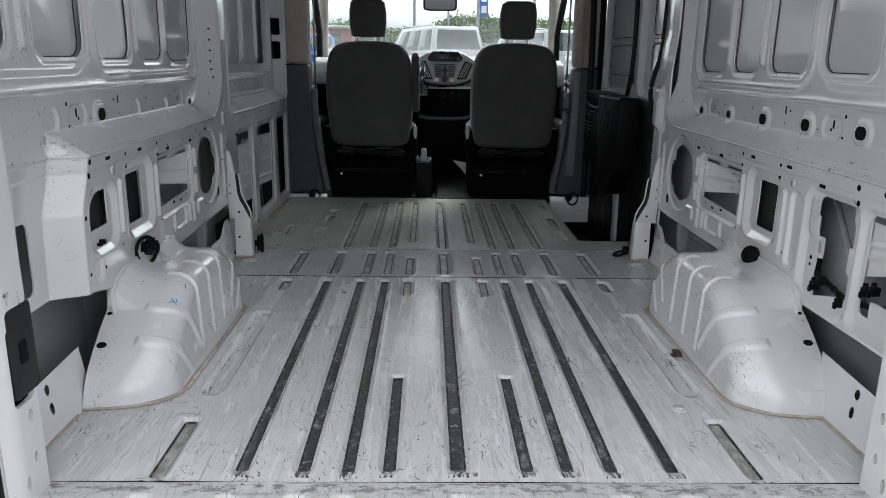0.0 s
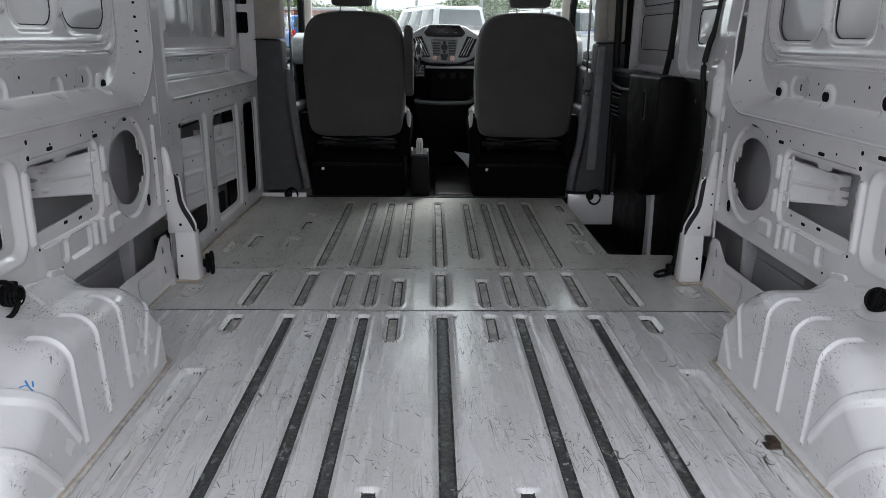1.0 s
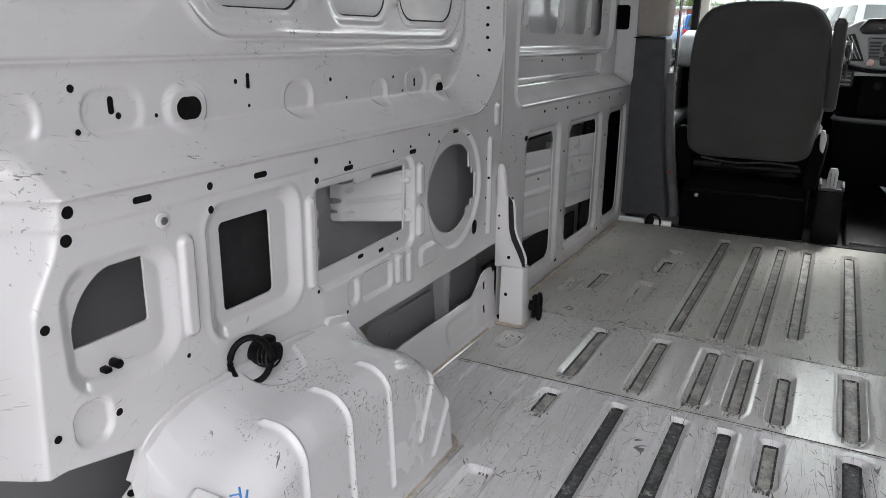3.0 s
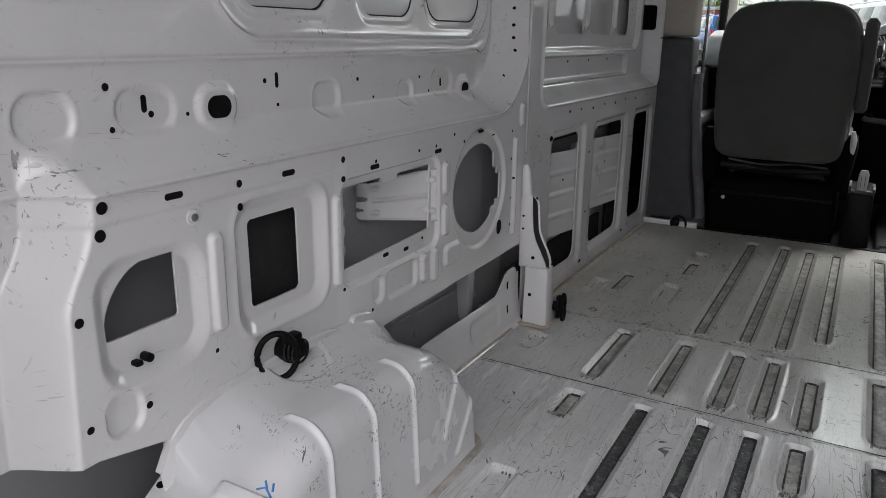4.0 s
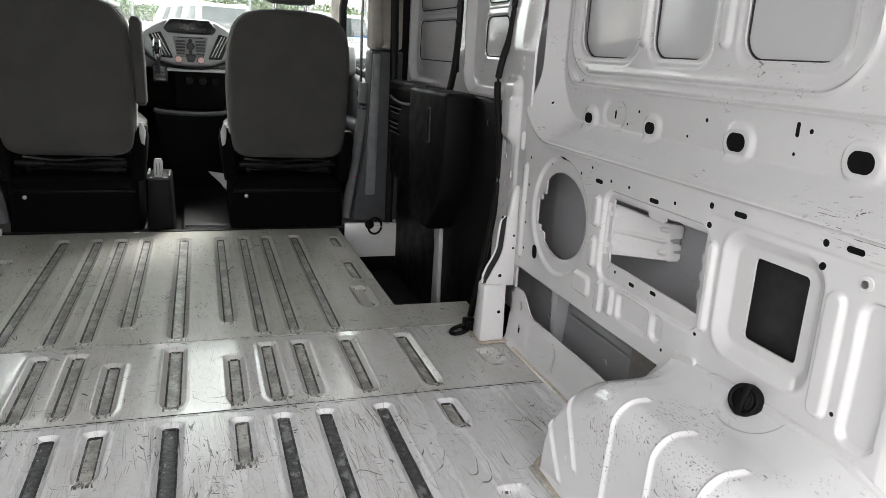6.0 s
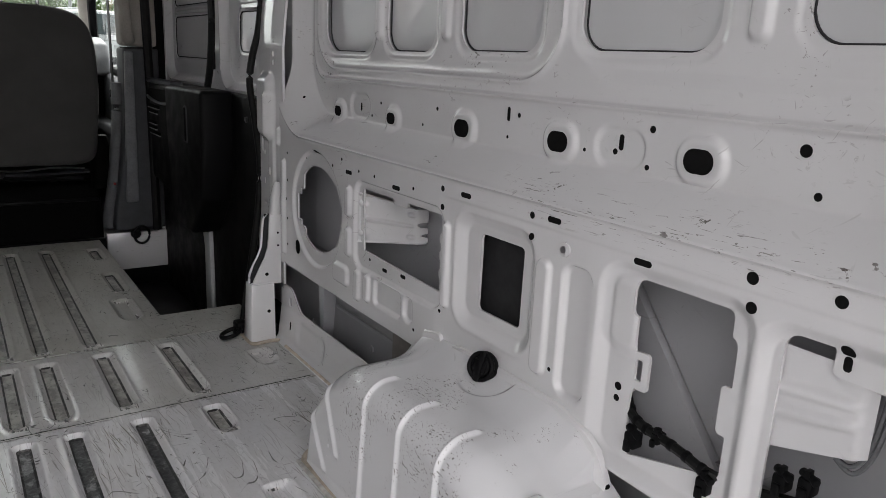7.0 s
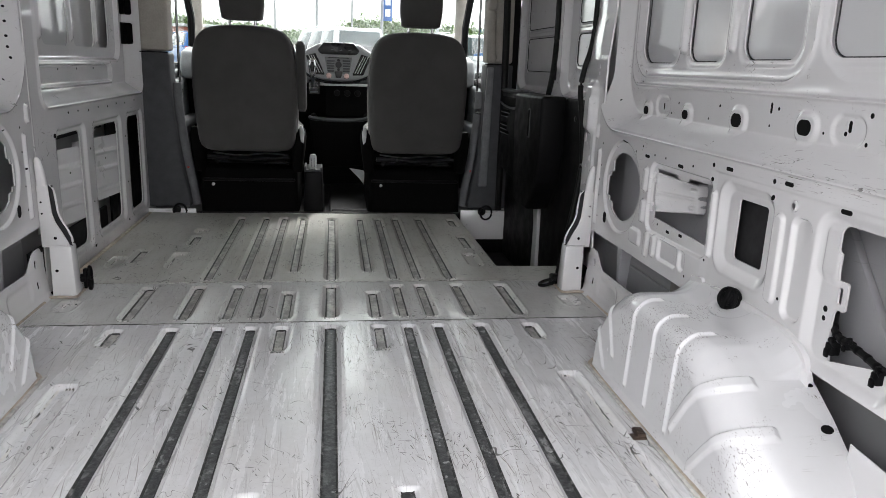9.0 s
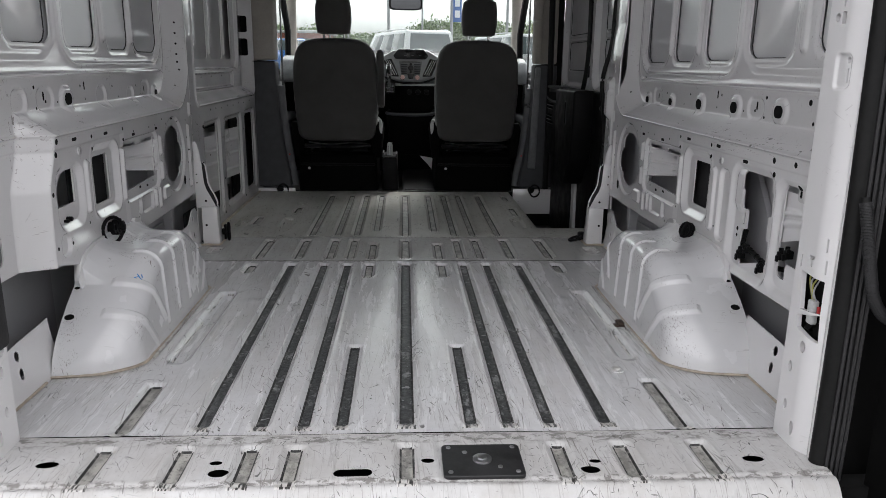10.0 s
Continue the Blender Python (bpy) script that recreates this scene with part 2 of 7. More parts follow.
def fabric(name, color):
    k = Nodes(name)
    wx = k.n.new("ShaderNodeTexWave")
    wx.inputs["Scale"].default_value = 260
    wz = k.n.new("ShaderNodeTexWave")
    wz.bands_direction = "Z"
    wz.inputs["Scale"].default_value = 260
    for w in (wx, wz):
        k.l.new(k.tc.outputs["Object"], w.inputs["Vector"])
    weave = k.math("MULTIPLY", wx.outputs["Fac"], wz.outputs["Fac"])
    big = k.ramp(k.noise(7.0, 4.0), 0.3, 0.7)
    base = k.mix(big, tuple(c * 0.85 for c in color), tuple(c * 1.12 for c in color))
    base = k.mix(k.math("MULTIPLY", weave, 0.35), base, tuple(c * 1.6 for c in color))
    k.put("Base Color", base)
    k.put("Roughness", 0.9)
    k.put("Sheen Weight", 0.08)
    k.bump(k.math("ADD", weave, k.math("MULTIPLY", k.noise(12.0, 3.0), 2.0)), 0.35, 0.002)
    return k.mat


def glass(name):
    """Thin clear pane: see-through, with a gloss that grows at a slant."""
    k = Nodes(name)
    clear = k.n.new("ShaderNodeBsdfTransparent")
    clear.inputs["Color"].default_value = (0.50, 0.545, 0.525, 1)
    gloss = k.n.new("ShaderNodeBsdfGlossy")
    gloss.inputs["Roughness"].default_value = 0.02
    fres = k.n.new("ShaderNodeFresnel")
    fres.inputs["IOR"].default_value = 1.35
    mixer = k.n.new("ShaderNodeMixShader")
    k.l.new(fres.outputs["Fac"], mixer.inputs["Fac"])
    k.l.new(clear.outputs["BSDF"], mixer.inputs[1])
    k.l.new(gloss.outputs["BSDF"], mixer.inputs[2])
    k.l.new(mixer.outputs["Shader"], k.n["Material Output"].inputs["Surface"])
    return k.mat


def leaf_green():
    k = Nodes("tree_leaves")
    info = k.n.new("ShaderNodeNewGeometry")
    k.put("Base Color", k.mix(info.outputs["Random Per Island"], (0.06, 0.11, 0.025), (0.12, 0.19, 0.05)))
    k.put("Roughness", 0.6)
    return k.mat


FLOOR_PAINT = floor_paint("worn_white_floor_paint", (0.66, 0.66, 0.672), (0.58, 0.58, 0.59), 0.30, (0.42, 0.39, 0.355), 0.19, 0.5, 1.2, 0.95)
FLOOR_MIDDLE = floor_paint("soiled_floor_paint", (0.62, 0.62, 0.612), (0.55, 0.55, 0.535), 0.36, (0.40, 0.37, 0.325), 0.11, 0.55, 1.2, 0.6)
# Front panel: dusty, and its base lowered because less light reaches it.
FLOOR_FRONT = floor_paint("dusty_dimmed_floor_paint", (0.50, 0.50, 0.468), (0.44, 0.44, 0.41), 0.46, (0.28, 0.265, 0.225), 0.29, 0.33, 1.25, 0.6)
# Battered floor paint mixed darker, to offset the bright skylight on the threshold.
SILL_PAINT = floor_paint("darkened_battered_threshold_paint", (0.58, 0.575, 0.575), (0.50, 0.495, 0.49), 0.40, (0.34, 0.31, 0.28), 0.26, 0.4, 1.1, 0.9)
RIB_DARK, RIB_DIRTY, RIB_EDGE, RIB_APRON = rib_rubber(), rib_dirty(), rib_edge(), rib_apron()
WALL_PAINT = wall_paint("white_wall_paint")
SIDE_PAINT = wall_paint("scuffed_white_side_paint", marks=0.38, band=(("Z", 0.366, 0.034, (40, 42, 120), 1.0), ("Z", 0.350, 0.036, (24, 18, 300), 0.8), ("Z", 0.56, 0.16, (40, 60, 90), 0.7)))
BOX_PAINT = wall_paint("scuffed_white_corner_paint", marks=0.38, band=(("Z", 0.372, 0.034, (40, 42, 120), 1.0), ("Z", 0.56, 0.16, (40, 60, 90), 0.7), ("Y", -0.490, 0.05, (40, 110, 46), 1.0)))
ARCH_PAINT = wall_paint("scuffed_wheelhouse_paint", (0.64, 0.64, 0.652), (0.60, 0.60, 0.61), 0.35, 0.22, 0.9, coat=0.5)
PILLAR_PAINT = wall_paint("white_pillar_paint", (0.68, 0.675, 0.68), (0.65, 0.645, 0.65), 0.5, 0.15)
# Darker copy of the skin grey; its tone includes the low cavities' shade.
RAIL_PAINT = wall_paint("darkened_rail_and_skin", (0.26, 0.262, 0.27), (0.20, 0.20, 0.205), 0.5, 0.35, coat=0.0)
BROWN_PRIMER = plain("brown_grey_primer", (0.20, 0.185, 0.17), 0.6, var=0.3, scale=30)
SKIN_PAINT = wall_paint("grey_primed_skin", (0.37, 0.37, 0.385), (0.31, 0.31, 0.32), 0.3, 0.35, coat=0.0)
PANE_PAINT = wall_paint("painted_outer_skin", (0.55, 0.555, 0.565), (0.51, 0.51, 0.52), 0.15, 0.12)
BRACE_PAINT = wall_paint("white_brace_paint", (0.64, 0.635, 0.645), (0.60, 0.595, 0.60), 0.2, 0.3, coat=0.0)
# Near-black paints for cavities and holes; they stand in for shade.
SHADE_DARK = plain("painted_cavity_shade", (0.03, 0.03, 0.032), 0.8, bump=0.1, spec=0.2)
HOLE_DARK = plain("painted_void_shade", (0.006, 0.006, 0.006), 0.9, bump=0, spec=0.1)
SEALANT = plain("tan_seam_sealant", (0.40, 0.345, 0.28), 0.7, var=0.35, scale=60)
GREY_SEALANT = plain("grey_seam_sealant", (0.45, 0.44, 0.42), 0.6, var=0.4, scale=60)
BLACK_PLASTIC = plain("black_grained_plastic", (0.004, 0.004, 0.0045), 0.5, scale=220, bump=0.3, spec=0.1)
BLACK_GLOSS = plain("smooth_black_plastic", (0.008, 0.008, 0.009), 0.25, scale=60, bump=0.05, spec=0.35)
DARK_COVER = plain("dark_grey_cover_plastic", (0.02, 0.02, 0.021), 0.5, scale=220, bump=0.3, spec=0.3)
DARK_TRIM = plain("dark_grey_trim_plastic", (0.055, 0.058, 0.062), 0.6, scale=240, bump=0.3, spec=0.25)
GREY_TRIM = plain("mid_grey_trim_plastic", (0.16, 0.166, 0.172), 0.55, scale=240, bump=0.3, spec=0.3)
PILLAR_GREY = plain("grey_pillar_plastic", (0.115, 0.119, 0.124), 0.55, scale=240, bump=0.3, spec=0.3)
LIGHT_TRIM = plain("light_grey_plastic", (0.42, 0.43, 0.43), 0.45, var=0.12, scale=240, bump=0.2)
RADIO_GREY = plain("radio_grey_plastic", (0.17, 0.175, 0.18), 0.4, var=0.1, scale=240, bump=0.1)
SILVER_TRIM = plain("silver_grey_plastic", (0.30, 0.31, 0.32), 0.35, var=0.08, scale=240, bump=0.1)
PALE_RED = plain("pale_red_plastic", (0.6, 0.40, 0.38), 0.4)
BEIGE_TRIM = plain("beige_headliner", (0.34, 0.32, 0.285), 0.8, var=0.12, scale=180, bump=0.3)
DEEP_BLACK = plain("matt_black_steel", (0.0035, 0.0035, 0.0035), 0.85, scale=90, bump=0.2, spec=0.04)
RUBBER = plain("black_rubber_seal", (0.009, 0.009, 0.009), 0.5, scale=90, bump=0.2, spec=0.15)
MAT_RUBBER = plain("worn_black_rubber_mat", (0.016, 0.016, 0.017), 0.42, var=0.6, scale=30, bump=0.5, spec=0.32)
SEAT_FABRIC = fabric("dark_grey_seat_fabric", (0.052, 0.0515, 0.0497))
SEAT_SIDE = fabric("light_grey_seat_fabric", (0.27, 0.27, 0.26))
STEEL = plain("worn_steel", (0.45, 0.45, 0.46), 0.35, 1.0, scale=60)
CHROME = plain("chrome", (0.75, 0.75, 0.76), 0.12, 1.0, var=0.05, bump=0)
# Mirror tinted dark, in place of the dim interior it would reflect.
DIM_MIRROR = plain("darkened_mirror_glass", (0.10, 0.105, 0.11), 0.06, 1.0, var=0.05, bump=0)
PAPER = plain("white_paper", (0.8, 0.82, 0.86), 0.7, var=0.05)
GLASS = glass("clear_window_glass")
RED_PLASTIC = plain("red_plastic", (0.30, 0.02, 0.02), 0.5)
RUST = plain("rusty_steel", (0.06, 0.042, 0.032), 0.7, 0.4, var=0.5)
ASPHALT = plain("asphalt", (0.13, 0.13, 0.13), 0.9, var=0.3, scale=3.0, bump=0.3)
CAR_WHITE = plain("white_car_paint", (0.60, 0.61, 0.62), 0.15, var=0.03, bump=0)
CAR_BLUE = plain("blue_car_paint", (0.03, 0.14, 0.42), 0.15, var=0.05, bump=0)
CAR_GREY = plain("grey_car_paint", (0.22, 0.24, 0.26), 0.15, var=0.05, bump=0)
CAR_GLASS = plain("dark_car_glass", (0.05, 0.07, 0.075), 0.06, var=0.2, bump=0)
TAIL_RED = plain("tail_light_red", (0.5, 0.02, 0.03), 0.2, bump=0)
BRICK_RED = plain("red_brick_wall", (0.30, 0.10, 0.07), 0.8, scale=6.0)
POLE_GREY = plain("galvanised_pole", (0.35, 0.36, 0.37), 0.5, 0.6)
BANNER_BLUE = plain("blue_banner", (0.03, 0.12, 0.38), 0.7)
LEAF, BARK = leaf_green(), plain("tree_bark", (0.12, 0.09, 0.07), 0.9, var=0.4)

# ---------------------------------------------------------------- mesh helpers
BASE = {}


def thing(name, base, label, category, group="", kind=""):
    ob = new(name)
    ob.location = base
    ob.empty_display_size = 0.05
    BASE[ob.name] = Vector(base)
    return tagged(ob, label, category, group, kind)


def link_mesh(name, me, parent, label):
    ob = new(name, me)
    if parent is not None:
        ob.parent = parent
        me.transform(Matrix.Translation(-BASE[parent.name]))
        BASE[ob.name] = BASE[parent.name]
    else:
        BASE[ob.name] = Vector((0, 0, 0))
    return tagged(ob, label)


def part(name, bm, material, parent=None, label="", smooth=True):
    """Links a bmesh, built in world metres, as one mesh object under a thing or part."""
    me = bpy.data.meshes.new(name)
    bmesh.ops.recalc_face_normals(bm, faces=bm.faces)
    bm.to_mesh(me)
    bm.free()
    for m in (material if isinstance(material, (list, tuple)) else (material,)):
        me.materials.append(m)
    if smooth:
        me.shade_smooth()
        me.set_sharp_from_angle(angle=radians(38))
    return link_mesh(name, me, parent, label)


def np_mesh(name, verts, quads, materials, parent=None, label="", index=None, smooth=True, angle=50):
    me = bpy.data.meshes.new(name)
    verts, quads = np.asarray(verts, dtype=np.float32), np.asarray(quads, dtype=np.int32)
    me.vertices.add(len(verts))
    me.vertices.foreach_set("co", verts.ravel())
    me.loops.add(quads.size)
    me.loops.foreach_set("vertex_index", quads.ravel())
    me.polygons.add(len(quads))
    me.polygons.foreach_set("loop_start", np.arange(0, quads.size, quads.shape[1], dtype=np.int32))
    for m in materials:
        me.materials.append(m)
    if index is not None:
        me.polygons.foreach_set("material_index", np.asarray(index, dtype=np.int32))
    me.update(calc_edges=True)
    me.validate()
    if smooth:
        me.shade_smooth()
        me.set_sharp_from_angle(angle=radians(angle))
    return link_mesh(name, me, parent, label)


def box(x0, x1, y0, y1, z0, z1, r=0.004, seg=2):
    bm = bmesh.new()
    bmesh.ops.create_cube(bm, size=1)
    for v in bm.verts:
        v.co = (x0 + (v.co.x + 0.5) * (x1 - x0), y0 + (v.co.y + 0.5) * (y1 - y0), z0 + (v.co.z + 0.5) * (z1 - z0))
    if r:
        bmesh.ops.bevel(bm, geom=bm.edges[:], offset=r, segments=seg, profile=0.5, affect="EDGES")
    return bm


def prism(points, lo, hi, axis="x", r=0.004, seg=2):
    """A polygon in the plane across axis, pulled from lo to hi. Points are the two other coordinates in x, y, z order."""
    bm = bmesh.new()
    def place(p, d):
        return {"x": (d, p[0], p[1]), "y": (p[0], d, p[1]), "z": (p[0], p[1], d)}[axis]
    a = [bm.verts.new(place(p, lo)) for p in points]
    b = [bm.verts.new(place(p, hi)) for p in points]
    bm.faces.new(a)
    bm.faces.new(list(reversed(b)))
    for i in range(len(points)):
        j = (i + 1) % len(points)
        bm.faces.new((a[j], a[i], b[i], b[j]))
    bmesh.ops.recalc_face_normals(bm, faces=bm.faces)
    if r:
        bmesh.ops.bevel(bm, geom=bm.edges[:], offset=r, segments=seg, profile=0.5, affect="EDGES", clamp_overlap=True)
    return bm


def hexa(bottom, top, r=0.004):
    """A block from four bottom and four top corners."""
    bm = bmesh.new()
    a, b = [bm.verts.new(p) for p in bottom], [bm.verts.new(p) for p in top]
    bm.faces.new(a)
    bm.faces.new(list(reversed(b)))
    for i in range(4):
        j = (i + 1) % 4
        bm.faces.new((a[j], a[i], b[i], b[j]))
    bmesh.ops.recalc_face_normals(bm, faces=bm.faces)
    if r:
        bmesh.ops.bevel(bm, geom=bm.edges[:], offset=r, segments=2, profile=0.5, affect="EDGES")
    return bm


def rounded(u0, u1, v0, v1, r, seg=6):
    """The outline of a rectangle with round corners."""
    out = []
    for cu, cv, a0 in ((u1 - r, v1 - r, 0), (u0 + r, v1 - r, 90), (u0 + r, v0 + r, 180), (u1 - r, v0 + r, 270)):
        for i in range(seg + 1):
            a = radians(a0 + 90 * i / seg)
            out.append((cu + r * math.cos(a), cv + r * math.sin(a)))
    return out


def cylinder(a, b, r, n=20, r2=None, bevel=0.0):
    a, b = Vector(a), Vector(b)
    bm = bmesh.new()
    bmesh.ops.create_cone(bm, cap_ends=True, segments=n, radius1=r, radius2=r if r2 is None else r2, depth=(b - a).length)
    if bevel:
        rim = [e for e in bm.edges if abs(e.verts[0].co.z - e.verts[1].co.z) < 1e-6]
        bmesh.ops.bevel(bm, geom=rim, offset=bevel, segments=2, profile=0.5, affect="EDGES")
    m = Matrix.Translation((a + b) / 2) @ (b - a).to_track_quat("Z", "Y").to_matrix().to_4x4()
    bm.transform(m)
    return bm


def tube(points, r, n=8, closed=False, squash=1.0):
    """A round bar along a line of points."""
    pts = [Vector(p) for p in points]
    bm = bmesh.new()
    rings = []
    count = len(pts)
    up = Vector((0, 0, 1))
    for i, p in enumerate(pts):
        nxt = pts[(i + 1) % count] if closed or i < count - 1 else p
        prv = pts[i - 1] if closed or i > 0 else p
        d = (nxt - prv).normalized()
        side = d.cross(up)
        if side.length < 0.05:
            side = d.cross(Vector((1, 0, 0)))
        side.normalize()
        over = side.cross(d).normalized()
        rings.append([bm.verts.new(p + r * (math.cos(t) * side + squash * math.sin(t) * over)) for t in (2 * math.pi * k / n for k in range(n))])
    for i in range(count if closed else count - 1):
        a, b = rings[i], rings[(i + 1) % count]
        for k in range(n):
            bm.faces.new((a[k], a[(k + 1) % n], b[(k + 1) % n], b[k]))
    if not closed:
        bm.faces.new(list(reversed(rings[0])))
        bm.faces.new(rings[-1])
    return bm


def smooth_line(points, n=6):
    """Points filled in along a Catmull-Rom curve."""
    p = [Vector(q) for q in points]
    p = [p[0]] + p + [p[-1]]
    out = []
    for i in range(1, len(p) - 2):
        for k in range(n):
            t = k / n
            a, b, c, d = p[i - 1], p[i], p[i + 1], p[i + 2]
            out.append(0.5 * (2 * b + (c - a) * t + (2 * a - 5 * b + 4 * c - d) * t * t + (3 * b - a - 3 * c + d) * t ** 3))
    out.append(p[-2])
    return out


def loft(levels, e=4.0, n=36, axis="z"):
    """A closed body through superellipse sections: rows of (height, cx, cy, half x, half y)."""
    bm = bmesh.new()
    rings = []
    for h, cx, cy, hx, hy in levels:
        ring = []
        for k in range(n):
            t = 2 * math.pi * k / n
            c, s = math.cos(t), math.sin(t)
            x = cx + hx * math.copysign(abs(c) ** (2 / e), c)
            y = cy + hy * math.copysign(abs(s) ** (2 / e), s)
            ring.append(bm.verts.new((x, y, h) if axis == "z" else (x, h, y)))
        rings.append(ring)
    for a, b in zip(rings, rings[1:]):
        for k in range(n):
            bm.faces.new((a[k], a[(k + 1) % n], b[(k + 1) % n], b[k]))
    bm.faces.new(list(reversed(rings[0])))
    bm.faces.new(rings[-1])
    return bm


def joined(*parts):
    out = bmesh.new()
    for bm in parts:
        me = bpy.data.meshes.new("tmp")
        bm.to_mesh(me)
        bm.free()
        out.from_mesh(me)
        bpy.data.meshes.remove(me)
    return out


# Signed distances on a plane, negative inside.
def s_box(u, v, u0, u1, v0, v1, r=0.01):
    hu, hv = (u1 - u0) / 2 - r, (v1 - v0) / 2 - r
    du, dv = np.abs(u - (u0 + u1) / 2) - hu, np.abs(v - (v0 + v1) / 2) - hv
    return np.hypot(np.maximum(du, 0), np.maximum(dv, 0)) + np.minimum(np.maximum(du, dv), 0) - r


def s_circle(u, v, cu, cv, r):
    return np.hypot(u - cu, v - cv) - r


def s_poly(u, v, pts, r=0.0):
    """A convex polygon, counter-clockwise, as the largest of its sides' distances."""
    d = np.full(u.shape, -9.0)
    for (a, b), (c, e) in zip(pts, pts[1:] + pts[:1]):
        l = math.hypot(c - a, e - b)
        d = np.maximum(d, ((u - a) * (e - b) - (v - b) * (c - a)) / l)
    return d - r


def step(d, w):
    """1 well inside, 0 outside, with a soft slope of width w."""
    t = np.clip(0.5 - d / w, 0, 1)
    return t * t * (3 - 2 * t)


def bend(d, w):
    """Like step, but a straight slope with tight round edges."""
    t = np.clip(0.5 - d / w, 0, 1)
    return 0.75 * t + 0.25 * t * t * (3 - 2 * t)


def ridge(d, w):
    """A soft bead where d is near 0."""
    return np.exp(-(d / w) ** 2)


def sheet(name, us, vs, place, depth, hole, materials, parent=None, label="", rim=(0, 0, 0), index=None, snap=None):
    """A stamped sheet over a grid: depth(U, V) shapes it, hole(U, V) < 0 cuts it, place(U, V, D) puts it into the world; the cut edges are
    pulled back by the vector rim to show the sheet's thickness."""
    us, vs = np.asarray(us), np.asarray(vs)
    U, V = np.meshgrid(us, vs, indexing="ij")
    nu, nv = U.shape
    keep = None
    if hole is not None:
        keep = hole((U[:-1, :-1] + U[1:, 1:]) / 2, (V[:-1, :-1] + V[1:, 1:]) / 2) > 0
        ring = np.pad(keep.astype(int), 1, mode="edge")
        count = ring[:-1, :-1] + ring[1:, :-1] + ring[1:, 1:] + ring[:-1, 1:]
        near = (count > 0) & (count < 4)
        near[0, :] = near[-1, :] = False
        near[:, 0] = near[:, -1] = False
        for _ in range(4):
            h = hole(U, V)
            e = 1e-4
            gu, gv = (hole(U + e, V) - h) / e, (hole(U, V + e) - h) / e
            g2 = np.maximum(gu * gu + gv * gv, 0.2)
            U, V = np.where(near, U - h * gu / g2, U), np.where(near, V - h * gv / g2, V)
    if snap is not None:
        for _ in range(2):
            h = snap(U, V)
            e = 1e-4
            gu, gv = (snap(U + e, V) - h) / e, (snap(U, V + e) - h) / e
            g2 = np.maximum(gu * gu + gv * gv, 0.2)
            near = np.abs(h) < 0.0021
            near[0, :] = near[-1, :] = False
            near[:, 0] = near[:, -1] = False
            U, V = np.where(near, U - h * gu / g2, U), np.where(near, V - h * gv / g2, V)
    D = depth(U, V)
    verts = np.stack(place(U, V, D), -1).reshape(-1, 3)
    ids = np.arange(nu * nv).reshape(nu, nv)
    quads = np.stack((ids[:-1, :-1], ids[1:, :-1], ids[1:, 1:], ids[:-1, 1:]), -1).reshape(-1, 4)
    cu = ((U[:-1, :-1] + U[1:, :-1] + U[1:, 1:] + U[:-1, 1:]) / 4).ravel()
    cv = ((V[:-1, :-1] + V[1:, :-1] + V[1:, 1:] + V[:-1, 1:]) / 4).ravel()
    mats = np.zeros(len(quads), dtype=np.int32) if index is None else index(cu, cv).astype(np.int32)
    if hole is not None:
        quads, mats = quads[keep.ravel()], mats[keep.ravel()]
        edges = np.concatenate([quads[:, [a, b]] for a, b in ((0, 1), (1, 2), (2, 3), (3, 0))])
        key = np.sort(edges, 1)
        _, inv, cnt = np.unique(key[:, 0].astype(np.int64) * len(verts) + key[:, 1], return_inverse=True, return_counts=True)
        border = edges[cnt[inv] == 1]
        a, b = verts[border[:, 0]], verts[border[:, 1]]
        back = np.asarray(rim, dtype=float)
        k, m = len(verts), len(border)
        verts = np.concatenate((verts, a, b, b + back, a + back))
        r = np.arange(m)
        quads = np.concatenate((quads, np.stack((k + m + r, k + r, k + 3 * m + r, k + 2 * m + r), -1)))
        mats = np.concatenate((mats, np.zeros(m, dtype=np.int32)))
    return np_mesh(name, verts, quads, materials, parent, label, mats, angle=58)


def span(a, b, s):
    return np.linspace(a, b, max(2, int(round((b - a) / s)) + 1))

# ---------------------------------------------------------------- floor
# Stamped ribs: (x, y start, y end, half width, kind); kind 1 dark, 2 grimy, 0 painted.
RIBS = []
for s in (-1, 1):
    for x0, x1 in ((0.447, 0.440), (0.318, 0.316), (0.224, 0.228)):
        RIBS.append(((x0 + x1) / 2 * s, 0.497, 1.792, 0.0132, 1))
    RIBS += [(0.142 * s, 0.497, 0.945, 0.0132, 1), (0.140 * s, 1.630, 1.790, 0.0145, 2), (0.607 * s, 0.470, 0.705, 0.0155, 2),
             (0.600 * s, 0.850, 1.430, 0.020, 0), (0.592 * s, 1.685, 1.786, 0.0150, 2)]
    for x in (0.592, 0.434, 0.307, 0.224):
        RIBS.append((x * s, 1.888, 2.192, 0.0145, 2))
    RIBS.append((0.138 * s, 1.882, 2.122, 0.0145, 2))
    for x in (0.426, 0.310, 0.224):
        RIBS.append((x * s, 2.288, 3.310, 0.0145, 2))
    RIBS.append((0.136 * s, 2.385, 3.310, 0.0145, 2))
